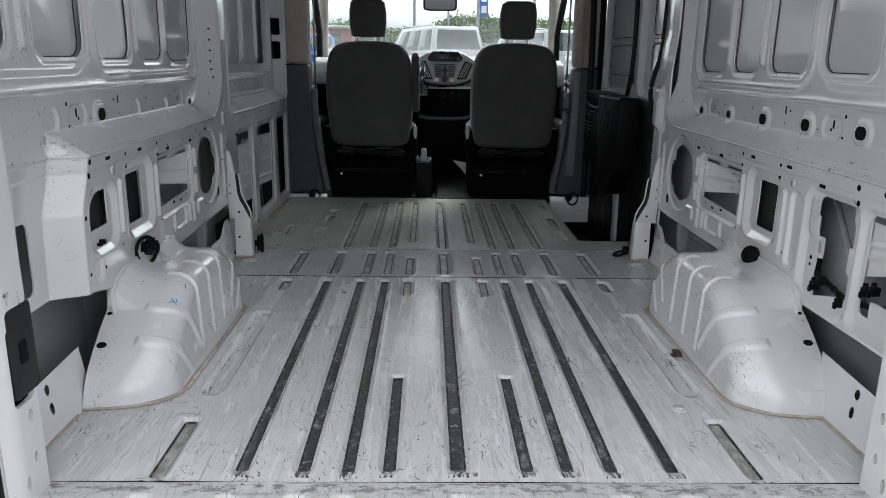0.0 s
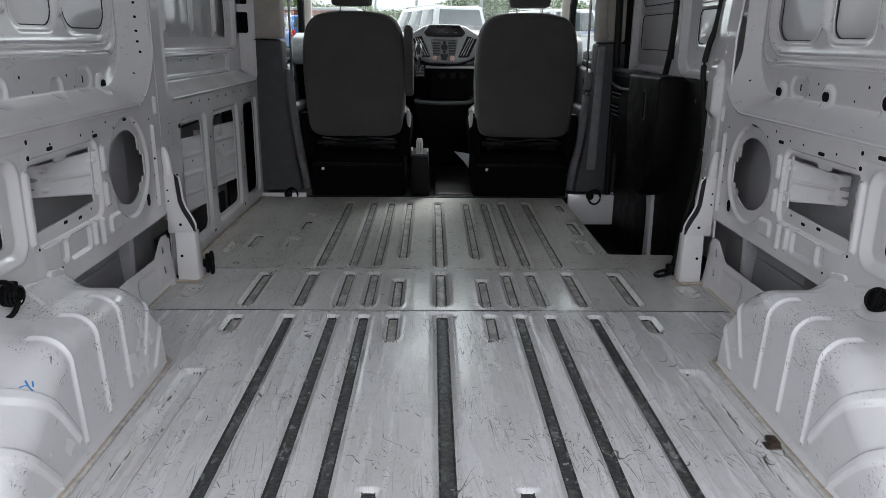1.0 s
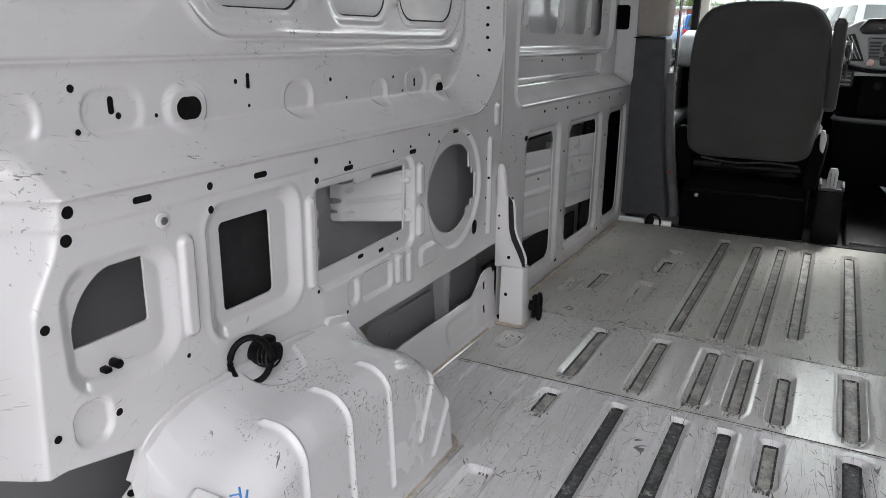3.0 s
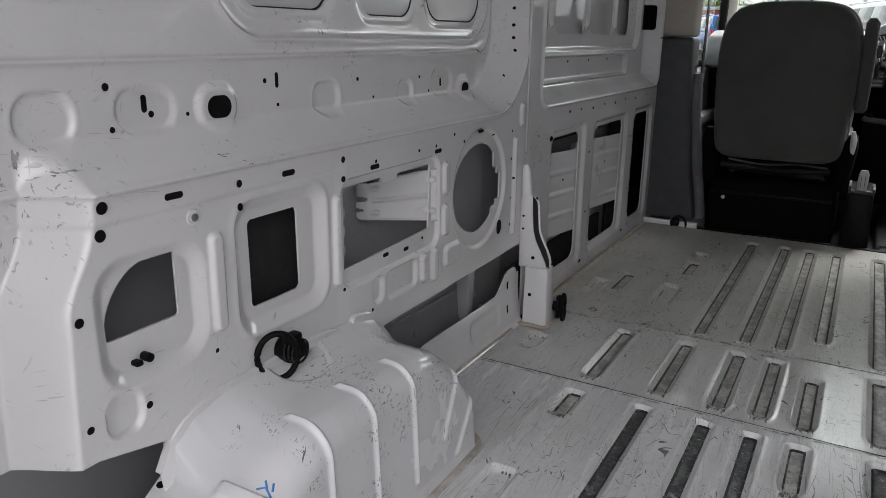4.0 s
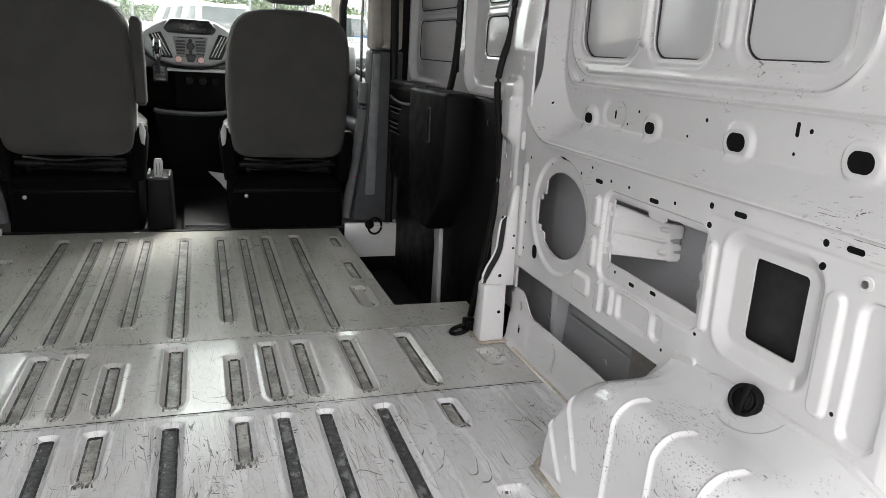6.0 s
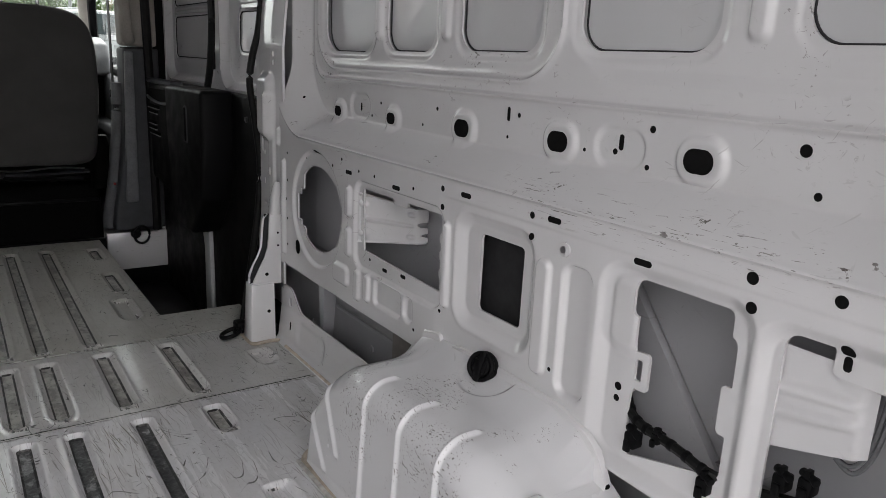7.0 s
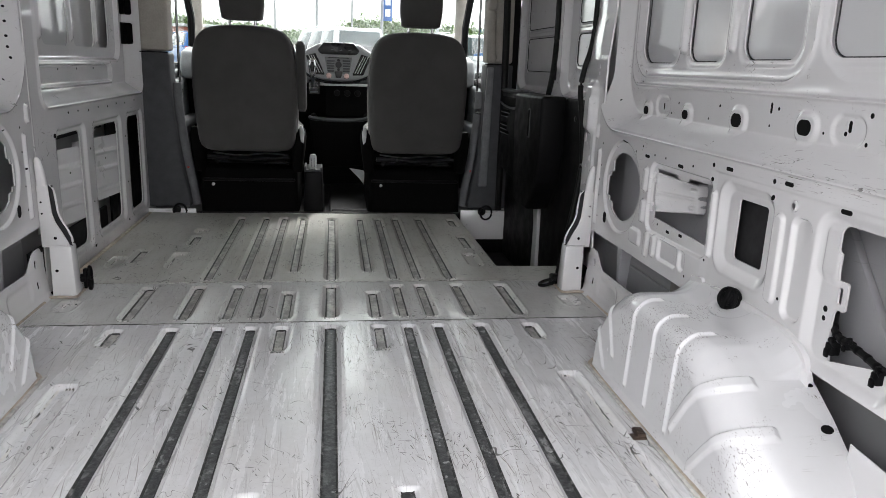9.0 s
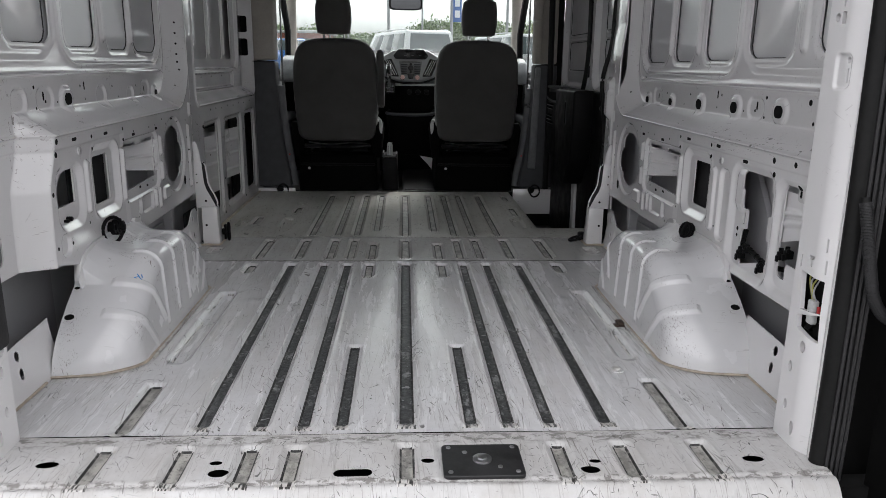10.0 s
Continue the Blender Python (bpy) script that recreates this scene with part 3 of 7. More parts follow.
RIBS += [(0.0, 0.497, 1.794, 0.0165, 1), (0.0, 1.888, 2.196, 0.0170, 2), (0.0, 2.282, 3.310, 0.0170, 2),
         (-0.575, 2.440, 2.645, 0.022, 0), (-0.728, 2.520, 2.690, 0.0150, 2), (-0.567, 2.790, 2.930, 0.0150, 2), (-0.569, 3.0, 3.065, 0.018, 0),
         (-0.786, 2.455, 2.585, 0.018, 0), (0.558, 2.445, 2.625, 0.022, 0), (0.579, 2.728, 2.930, 0.0150, 2), (0.585, 3.145, 3.285, 0.0145, 2),
         (-0.79, 1.97, 2.05, 0.02, 0), (0.79, 1.97, 2.05, 0.02, 0)]
SILL_RIBS = [(x, 0.280, 0.398, 0.0150, 2) for x in (-0.609, -0.448, -0.317, -0.228, 0.0, 0.313, 0.445, 0.608)]


def rib_distance(U, V, ribs):
    d = np.full(U.shape, 9.0)
    for x, a, b, w, _ in ribs:
        d = np.minimum(d, s_box(U, np.where(V < a, a - (a - V) / 2.6, np.where(V > b, b + (V - b) * 1.8, V)), x - w, x + w, a, b, w * 0.6))
    return d


def rib_index(ribs):
    def index(u, v):
        out = np.zeros(u.shape)
        for x, a, b, w, kind in ribs:
            d = s_box(u, v, x - w, x + w, a, b, w * 0.6)
            if not kind:
                out = np.where((d < 0) & (d > -0.0045) & (np.sin(u * 190 + v * 23) > -0.5), 4, out)
                continue
            out = np.where((d > 0) & (v < a) & (v > a - 0.034) & (np.abs(u - x) < w * 0.9 + 0.25 * (a - v)), 4, out)
            out = np.where(d < 0, 3, out)
            out = np.where(d < -0.0042, kind, out)
        return out
    return index


def floor_depth(ribs, dents=()):
    def depth(U, V):
        d = rib_distance(U, V, ribs)
        z = -0.0085 * np.clip((0.011 - d) / 0.011, 0, 1) - 0.0035 * np.clip(-d / 0.0042, 0, 1)
        z += 0.0014 * ridge(d - 0.0125, 0.0035)
        z += 0.0012 * np.sin(U * 9 + 1) * np.sin(V * 5)
        for x, y, r, h in dents:
            z += h * np.exp(-((U - x) ** 2 + (V - y) ** 2) / r ** 2)
        return z
    return depth


def rib_lines(lo, hi, pitch, marks):
    """Grid lines at an even pitch that give way to the exact edges of the ribs."""
    offs = sorted({round(m + o, 5) for m, k in marks for o in (0.0, 0.0042 * k, -0.0045 * k, -0.009 * k, -0.011 * k, -0.0135 * k, -0.017 * k) if lo + 0.002 < m + o < hi - 0.002})
    kept = []
    for o in offs:
        if not kept or o - kept[-1] > 0.0012:
            kept.append(o)
    base = [b for b in span(lo, hi, pitch) if min([abs(b - o) for o in kept] + [9]) > 0.0022 or b in (lo, hi)]
    return np.array(sorted(base + kept))


def floor_grid(ribs, x0, x1, y0, y1):
    xm = [(x + k * -w, k) for x, a, b, w, _ in ribs for k in (-1, 1)]
    ym = [(a, 1) for x, a, b, w, _ in ribs] + [(b, -1) for x, a, b, w, _ in ribs]
    return rib_lines(x0, x1, 0.0055, xm), rib_lines(y0, y1, 0.006, ym)


def rib_snap(ribs):
    return lambda U, V: rib_distance(U, V, ribs)


def flat(U, V, D):
    return U, V, D


WELL = (0.632, 2.425, 3.42)


def well_cut(U, V):
    return s_box(U, V, WELL[0], 1.2, WELL[1], 3.7, 0.01)


def floor_mats(paint):
    return [paint, RIB_DARK, RIB_DIRTY, RIB_EDGE, RIB_APRON]



floor = thing("floor", (0, 1.8, 0), "ribbed white steel van floor, scratched and dirty", "floor", kind="structure")
dents = ((-0.50, 1.33, 0.03, 0.004), (0.52, 1.34, 0.03, 0.004), (0.545, 0.765, 0.02, -0.004))
REAR_RIBS, MID_RIBS, FRONT_RIBS = [r for r in RIBS if r[2] < 1.83], [r for r in RIBS if 1.83 < r[1] < 2.23], [r for r in RIBS if r[1] > 2.24]
for ribs, y0, y1, cut, paint, text in ((REAR_RIBS, 0.447, 1.828, None, FLOOR_PAINT, "scratched white rear floor panel with dark ribs"), (MID_RIBS, 1.835, 2.232, None, FLOOR_MIDDLE, "soiled middle floor panel with short grimy ribs"),
                                       (FRONT_RIBS, 2.240, 3.425, well_cut, FLOOR_FRONT, "dusty front floor panel, painted dimmer, with grimy ribs")):
    gx, gy = floor_grid(ribs, -0.87, 0.87, y0, y1)
    sheet("floor_panel", gx, gy, flat, floor_depth(ribs, dents), cut, floor_mats(paint), floor, text, rim=(0, 0, -0.03), index=rib_index(ribs), snap=rib_snap(ribs))
for y in (0.4435, 1.8315, 2.236):
    part("seam", box(-0.87, 0.87, y - 0.006, y + 0.006, -0.012, -0.0022, 0.001, 1), GREY_SEALANT, floor)
# added black sheets, painted as the darkness below the floor's holes
part("under_shade", box(-1.0, WELL[0] - 0.004, 0.268, 3.42, -0.06, -0.035, 0), HOLE_DARK, floor)
part("under_shade", box(WELL[0] - 0.004, 1.0, 0.268, WELL[1] - 0.004, -0.06, -0.035, 0), HOLE_DARK, floor)

# Rear threshold with its slots, ribs and steel plate.
SILL_HOLES = [(-0.697, 0.338, 0.022, 0.013), (0.698, 0.322, 0.022, 0.013), (-0.362, 0.302, 0.020, 0.015), (-0.375, 0.339, 0.013, 0.009), (0.359, 0.295, 0.020, 0.014), (0.376, 0.326, 0.013, 0.008), (0.041, 0.333, 0.014, 0.010)]


def sill_cut(U, V):
    d = s_box(U, V, -0.142, -0.067, 0.281, 0.309, 0.013)
    for x, y, a, b in SILL_HOLES:
        d = np.minimum(d, (np.hypot((U - x) / a, (V - y) / b) - 1) * b)
    return d


def sill_shape(U, V):
    z = floor_depth(SILL_RIBS)(U, V)
    drop = np.clip((0.262 - V) / 0.05, 0, 1)
    z = z - 0.05 * drop ** 2 - 0.004 * ridge(V - 0.262, 0.006)
    return z - 0.004 * step(s_box(U, V, 0.064, 0.234, 0.262, 0.394, 0.012), 0.008)


sill_x, sill_y = floor_grid(SILL_RIBS, -0.83, 0.83, 0.205, 0.441)
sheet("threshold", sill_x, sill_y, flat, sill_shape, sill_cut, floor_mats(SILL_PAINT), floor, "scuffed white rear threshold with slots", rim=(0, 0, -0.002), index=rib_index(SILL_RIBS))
part("bumper_face", box(-0.83, 0.83, 0.19, 0.207, -0.30, -0.052, 0.006), PILLAR_PAINT, floor)
plate = thing("floor_plate", (0.149, 0.328, 0), "black scratched steel plate bolted in the threshold", "plate")
bm = prism(rounded(0.070, 0.229, 0.269, 0.388, 0.010), -0.004, 0.004, "z", 0.0015, 1)
part("plate", bm, plain("scratched_black_steel", (0.014, 0.014, 0.015), 0.45, 0.0, var=0.7, scale=90, bump=0.4), plate)
part("centre_boss", joined(cylinder((0.149, 0.328, 0.003), (0.149, 0.328, 0.008), 0.019, 28, bevel=0.001), cylinder((0.149, 0.328, 0.006), (0.149, 0.328, 0.011), 0.010, 6)), STEEL, plate, "worn steel boss")
for x, y in ((0.084, 0.283), (0.215, 0.283), (0.084, 0.374), (0.215, 0.374), (0.116, 0.355), (0.182, 0.30)):
    part("bolt", cylinder((x, y, 0.003), (x, y, 0.0065), 0.005, 10, bevel=0.001), STEEL, plate)

# Step well beside the sliding door.
well = thing("step_well", (0.80, 2.95, -0.22), "black rubber covered side step well", "step", kind="structure")
part("tread", box(0.60, 1.0, 2.40, 3.48, -0.26, -0.22, 0.01), MAT_RUBBER, well)
part("riser", box(0.612, 0.630, 2.40, 3.47, -0.24, -0.034, 0.003), BLACK_PLASTIC, well)
part("riser", box(0.63, 1.0, 2.395, 2.42, -0.24, -0.034, 0.003), BLACK_PLASTIC, well)
part("riser", box(0.60, 1.0, 3.472, 3.49, -0.26, -0.07, 0.003), BLACK_PLASTIC, well)
part("outer_wall", box(0.975, 0.99, 2.30, 3.60, -0.26, 0.0, 0), BLACK_PLASTIC, well)

# ---------------------------------------------------------------- side walls


def side_place(s):
    return lambda U, V, D: (s * D, U, V)


class Side:
    """Where the stamped features of a side lie: the right side's plan, moved for the left."""
    def __init__(self, s):
        self.s = s
        self.dy, self.dz = (0.0, 0.0) if s > 0 else (-0.027, 0.012)

    def low(self, Y):
        return 0.880 + 0 * Y if self.s > 0 else 0.858 + 0.025 * (Y - 1.15)

    def belt(self, Y):
        return 0.953 + 0 * Y if self.s > 0 else 0.930 + 0.02 * (Y - 1.15)


RIGHT, LEFT = Side(1), Side(-1)
PANES = ((1.762, 2.000, 0.776, 0.054), (1.520, 1.705, 0.780, 0.042), (1.212, 1.432, 0.784, 0.042), (0.882, 1.120, 0.789, 0.042), (0.56, 0.770, 0.800, 0.042))


def rear_wall_shape(side):
    def shape(U, V):
        y, z = U - side.dy, V - side.dz
        x = side.low(U)
        if side.s < 0:
            # boxed rear corner: the sheet turns outwards in a flat slope
            x = x + (side.belt(U) - x) * bend(U - (0.776 + 0.06 * (V - 0.264) + 0.036 * step(0.497 - V, 0.10)), 0.042)
        # upper field, set outwards behind the crease, with a round front corner
        field = s_box(y, z, 0.30, 2.150, 0.572, 2.5, 0.19)
        soft = np.clip((2.075 - y) / 0.13, 0, 1)
        soft = soft * soft * (3 - 2 * soft)
        top = side.belt(U)
        k = bend(field + 0.026 + 0.020 * (1 - soft), 0.054 + 0.040 * (1 - soft))
        x = x * (1 - k) + top * k
        x -= 0.0052 * (0.25 + 0.75 * soft) * ridge(field - 0.001, 0.0042) + 0.0026 * soft * ridge(field + 0.001, 0.012)
        # second bead and the window group
        bead = s_box(y, z, 0.45, 2.04, 0.716, 2.5, 0.06)
        x += soft * (0.006 * bend(bead, 0.007) - 0.0050 * ridge(bead - 0.004, 0.0042) - 0.0030 * ridge(bead - 0.002, 0.013))
        group = s_box(y, z, 1.150, 2.030, 0.738, 2.5, 0.10)
        x += soft * (0.005 * bend(group + 0.004, 0.008) - 0.0042 * ridge(group - 0.001, 0.0040) - 0.0026 * ridge(group, 0.012))
        group2 = s_box(y, z, 0.50, 1.125, 0.745, 2.5, 0.09)
        x += 0.006 * bend(group2 + 0.01, 0.02)
        for a, b, c, r in PANES:
            x += 0.004 * step(s_box(y, z, a - 0.012, b + 0.012, c - 0.012, 2.5, r + 0.003), 0.012)
        for c in (1.734, 1.476, 0.826):
            x -= 0.008 * step(s_box(y, z, c - 0.013, c + 0.013, 0.805, 2.5, 0.012), 0.012)
        # shallow step under the crease
        x += 0.0030 * bend(z - 0.534, 0.006) * np.clip((1.352 - y) / 0.03, 0, 1)
        # lower stampings
        def sink(d, h, w):
            return 1.35 * h * bend(d, max(0.0055, w * 0.42) if w < 0.018 else w)
        x += sink(s_box(y, z, 1.100, 1.288, 0.325, 0.511, 0.035), 0.009, 0.022)
        x -= 0.0015 * ridge(s_box(y, z, 1.088, 1.300, 0.313, 0.522, 0.04), 0.005)
        x += sink(s_box(y, z, 1.338, 1.678, 0.318, 0.510, 0.03), 0.007, 0.012)
        x += sink(s_circle(y, z, 1.880, 0.404, 0.139), 0.006, 0.014)
        for a, b, c, d, r in ((1.316, 1.332, 0.332, 0.488, 0.008), (1.69, 1.712, 0.335, 0.40, 0.010), (1.692, 1.714, 0.425, 0.49, 0.010), (2.065, 2.08, 0.25, 0.50, 0.007),
                              (1.60, 1.622, 0.255, 0.315, 0.01), (1.645, 1.667, 0.245, 0.315, 0.01), (1.70, 1.77, 0.262, 0.306, 0.012), (2.100, 2.124, 0.530, 0.582, 0.012)):
            x -= sink(s_box(y, z, a, b, c, d, r), 0.006, 0.010)
        x += sink(s_box(y, z, 1.475, 1.585, 0.258, 0.312, 0.012), 0.006, 0.010)
        x += sink(s_box(y, z, 1.43, 1.462, 0.262, 0.312, 0.014), 0.006, 0.010)
        if side.s > 0:
            x -= sink(s_box(y, z, 1.053, 1.082, 0.305, 0.487, 0.014), 0.006, 0.012)
            x += sink(s_box(y, z, 0.972, 1.028, 0.29, 0.490, 0.02), 0.008, 0.014)
            x += sink(s_box(y, z, 0.728, 0.948, 0.235, 0.513, 0.035), 0.010, 0.020)
            x -= sink(s_box(y, z, 0.885, 0.94, 0.40, 0.50, 0.02), 0.006, 0.02)
            x += sink(s_box(y, z, 0.45, 0.715, 0.24, 0.505, 0.035), 0.010, 0.020)
        else:
            x += sink(s_box(U, V, 0.847, 1.000, 0.345, 0.495, 0.040), 0.009, 0.020)
            x -= sink(s_box(U, V, 1.016, 1.038, 0.36, 0.50, 0.010), 0.006, 0.012)
            x += sink(s_box(U, V, 0.838, 0.888, 0.28, 0.335, 0.02), 0.006, 0.012)
        # belt eyelets and blind stampings
        if side.s < 0:
            y, z = y - 0.010, z + 0.007
        for c, zc in ((1.897, 0.638), (1.645, 0.642), (1.387, 0.647), (1.131, 0.652), (0.872, 0.656)):
            open_eye = side.s > 0 or c in (1.131,) or c == 1.897
            big = 0.8 if c > 1.5 else 1.0
            d = s_box(y, z, c - 0.037 * big, c + 0.037 * big, zc - 0.030 * big, zc + 0.030 * big, 0.028 * big)
            x -= (0.007 if open_eye else -0.006) * step(d, 0.012)
            if not open_eye:
                x -= 0.0015 * ridge(d - 0.002, 0.004)
        for c in (1.012, 1.80):
            x += 0.005 * step(s_box(y, z, c - 0.045, c + 0.045, 0.628, 0.684, 0.027), 0.010)
        # a slight unevenness of pressed steel
        return x + 0.0007 * np.sin(U * 23 + V * 7) * np.sin(V * 19 + 1)
    return shape


def rear_wall_cut(side):
    def cut(U, V):
        y, z = U - side.dy, V - side.dz
        d = np.full(U.shape, 9.0)
        low = np.minimum
        d = low(d, s_box(y, z, 1.129, 1.239, 0.353, 0.487, 0.009))
        # wide opening with a stepped upper edge
        w = s_poly(y, z, [(1.360, 0.358), (1.642, 0.366), (1.646, 0.487), (1.360, 0.489)], 0.007)
        w = np.maximum(w, -s_box(y, z, 1.472, 1.528, 0.484, 0.6, 0.008))
        for bump in (0.385, 0.42, 0.452):
            w = np.maximum(w, -s_circle(y, z, 1.347, bump, 0.012))
        d = low(d, w)
        # speaker opening with tabs, and its small round hole
        c = (np.hypot((y - 1.878) / 0.123, (z - 0.405) / 0.103) - 1) * 0.11
        c = np.minimum(c, s_box(y, z, 1.93, 2.002, 0.356, 0.428, 0.004))
        for tab in (s_box(y, z, 1.966, 2.06, 0.440, 0.6, 0.006), s_box(y, z, 1.985, 2.06, 0.424, 0.6, 0.003), s_box(y, z, 1.982, 2.06, 0.2, 0.360, 0.003), s_box(y, z, 1.956, 2.06, 0.2, 0.346, 0.012)):
            c = np.maximum(c, -tab)
        d = low(d, c)
        for a, b, zb, r in PANES:
            d = low(d, s_box(y, z, a, b, zb, 2.5, r))
        if side.s > 0:
            r1 = s_box(y, z, 0.748, 0.890, 0.285, 0.47, 0.012)
            r1 = np.minimum(r1, s_box(y, z, 0.757, 0.898, 0.452, 0.502, 0.010))
            r1 = np.minimum(r1, s_poly(y, z, [(0.752, 0.290), (0.888, 0.252), (0.896, 0.31), (0.893, 0.345), (0.75, 0.345)]))
            r1 = np.maximum(r1, -s_box(y, z, 0.868, 0.93, 0.35, 0.404, 0.006))
            r1 = np.maximum(r1, -s_box(y, z, 0.72, 0.762, 0.345, 0.408, 0.006))
            d = low(d, r1)
            d = low(d, s_box(y, z, 0.879, 0.890, 0.362, 0.392, 0.003))
            r0 = np.maximum(s_box(y, z, 0.52, 0.694, 0.275, 0.500, 0.02), -s_box(y, z, 0.40, 0.64, 0.468, 0.56, 0.010))
            r0 = np.maximum(r0, -s_box(y, z, 0.40, 0.655, 0.20, 0.315, 0.010))
            d = low(d, r0)
        else:
            arch = np.maximum(s_box(U, V, 0.856, 0.967, 0.401, 0.489, 0.005), s_circle(U, V, 0.944, 0.404, 0.090))
            d = low(d, arch)
            d = low(d, s_box(U, V, 0.56, 0.70, 0.30, 0.46, 0.02))
            d = low(d, s_poly(U, V, [(0.2, -0.2), (0.93, -0.2), (0.93, 0.240), (0.82, 0.266), (0.2, 0.266)]))
        return d
    return cut


HOLES = {1: [], -1: []}


def wall_side(side, name, label):
    s = side.s
    wall = thing(name, (s * 0.95, 1.3, 0.22), label, "wall", kind="structure")
    ys, zs = span(0.47, 2.104 if s > 0 else 2.118, 0.0024), np.concatenate((span(0.222, 0.554, 0.0023), span(0.5556, 0.604, 0.0016), span(0.607, 0.700, 0.0030), span(0.7018, 0.772, 0.0018), span(0.775, 0.96, 0.0034), span(0.97, 1.30, 0.012)))
    sheet("inner_panel", ys, zs, side_place(s), rear_wall_shape(side), rear_wall_cut(side), [SIDE_PAINT if s > 0 else BOX_PAINT], wall, "white stamped steel inner panel with openings", rim=(s * 0.004, 0, 0))
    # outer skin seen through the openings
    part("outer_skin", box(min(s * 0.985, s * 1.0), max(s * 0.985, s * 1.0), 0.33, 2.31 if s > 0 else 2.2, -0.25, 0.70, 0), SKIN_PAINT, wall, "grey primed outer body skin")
    k = 0.9765 if s > 0 else 0.9575
    part("outer_skin", box(min(s * k, s * (k + 0.015)), max(s * k, s * (k + 0.015)), 0.33, 2.31 if s > 0 else 2.2, 0.70, 1.36, 0), PANE_PAINT, wall, "outer skin behind the window panels")
    # thin dark tubes paint the shaded gap round each panel
    for a, b, c, r in PANES:
        bead = rounded(a + side.dy + 0.001, b + side.dy - 0.001, c + side.dz + 0.001, 1.42, r - 0.001, 8)
        part("gap_line", tube([(s * (k - 0.001), u, v) for u, v in bead], 0.0017, 6, closed=True), SHADE_DARK, wall, "thin dark line painted for the shaded gap round the window panel")
    # punched holes, drawn as black discs for the dark inside
    shape = rear_wall_shape(side)
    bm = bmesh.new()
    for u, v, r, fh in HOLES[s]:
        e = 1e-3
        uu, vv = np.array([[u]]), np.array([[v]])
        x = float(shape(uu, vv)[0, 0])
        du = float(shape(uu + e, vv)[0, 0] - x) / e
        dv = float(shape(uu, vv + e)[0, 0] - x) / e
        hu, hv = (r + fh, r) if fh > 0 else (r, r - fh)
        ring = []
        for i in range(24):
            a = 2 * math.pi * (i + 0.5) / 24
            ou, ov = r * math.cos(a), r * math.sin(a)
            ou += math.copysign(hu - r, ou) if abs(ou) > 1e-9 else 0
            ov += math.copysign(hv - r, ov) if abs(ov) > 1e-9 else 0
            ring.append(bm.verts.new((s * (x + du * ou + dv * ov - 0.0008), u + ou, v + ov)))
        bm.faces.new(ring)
    part("painted_holes", bm, HOLE_DARK, wall, smooth=False)
    return wall


def both(u, v, r, fh=0.0):
    HOLES[1].append((u, v, r, fh))
    if u > 0.92:
        HOLES[-1].append((u - (0.017 if v > 0.6 else 0.024), v + (0.005 if v > 0.6 else 0.012), r, fh))


for u in (1.101, 1.341):
    both(u, 0.547, 0.0055)
    both(u, 0.514, 0.0055)
both(0.733, 0.550, 0.0075), both(0.731, 0.516, 0.007)
HOLES[1] += [(u, v, 0.0045, 0.010) for u, v in ((1.052, 0.549), (1.270, 0.547), (1.502, 0.521), (1.707, 0.521), (1.878, 0.544), (0.888, 0.527))]
HOLES[-1] += [(u, v, 0.0045, 0.010) for u, v in ((0.963, 0.563), (1.180, 0.558), (1.412, 0.533), (1.645, 0.531), (1.862, 0.549))]
for u, v in ((1.04, 0.321), (1.337, 0.320), (1.59, 0.53), (1.62, 0.345), (1.74, 0.545), (1.785, 0.525), (2.05, 0.52), (2.05, 0.45), (2.05, 0.35), (2.052, 0.28), (1.66, 0.53), (1.44, 0.53), (1.95, 0.52),
             (1.70, 0.335), (1.42, 0.255), (2.06, 0.40)):
    both(u, v, 0.0035)
both(1.48, 0.345, 0.004, 0.006), both(1.555, 0.338, 0.004, 0.006)
# belt line holes
for u, v, r, fh in ((0.739, 0.686, 0.0075, 0), (0.717, 0.638, 0.005, 0), (0.955, 0.688, 0.005, 0), (0.958, 0.636, 0.004, 0), (1.012, 0.664, 0.0045, -0.007), (1.022, 0.650, 0.0045, 0), (1.078, 0.646, 0.003, 0),
                    (1.262, 0.683, 0.004, -0.008), (1.235, 0.683, 0.004, 0), (1.262, 0.645, 0.003, 0), (1.48, 0.675, 0.004, 0), (1.53, 0.64, 0.003, 0), (1.70, 0.67, 0.0035, 0), (1.80, 0.655, 0.0035, -0.006), (1.74, 0.64, 0.003, 0),
                    (1.96, 0.72, 0.004, 0), (2.05, 0.66, 0.003, 0)):
    both(u, v, r, fh)
HOLES[-1] += [(2.081, v, 0.004, 0) for v in (0.725, 0.755, 0.785, 0.825, 0.865, 0.905)]
HOLES[1] += [(0.636, 0.552, 0.007, 0), (0.915, 0.343, 0.006, 0), (0.916, 0.325, 0.005, 0), (0.627, 0.500, 0.0075, 0), (0.6265, 0.486, 0.0045, -0.004)]
HOLES[-1] += [(0.862, 0.567, 0.0075, 0), (0.858, 0.535, 0.0075, 0), (0.818, 0.443, 0.006, 0), (0.897, 0.305, 0.005, 0), (0.814, 0.310, 0.005, 0), (0.63, 0.56, 0.005, 0), (0.63, 0.545, 0.004, 0), (0.64, 0.47, 0.006, 0)]

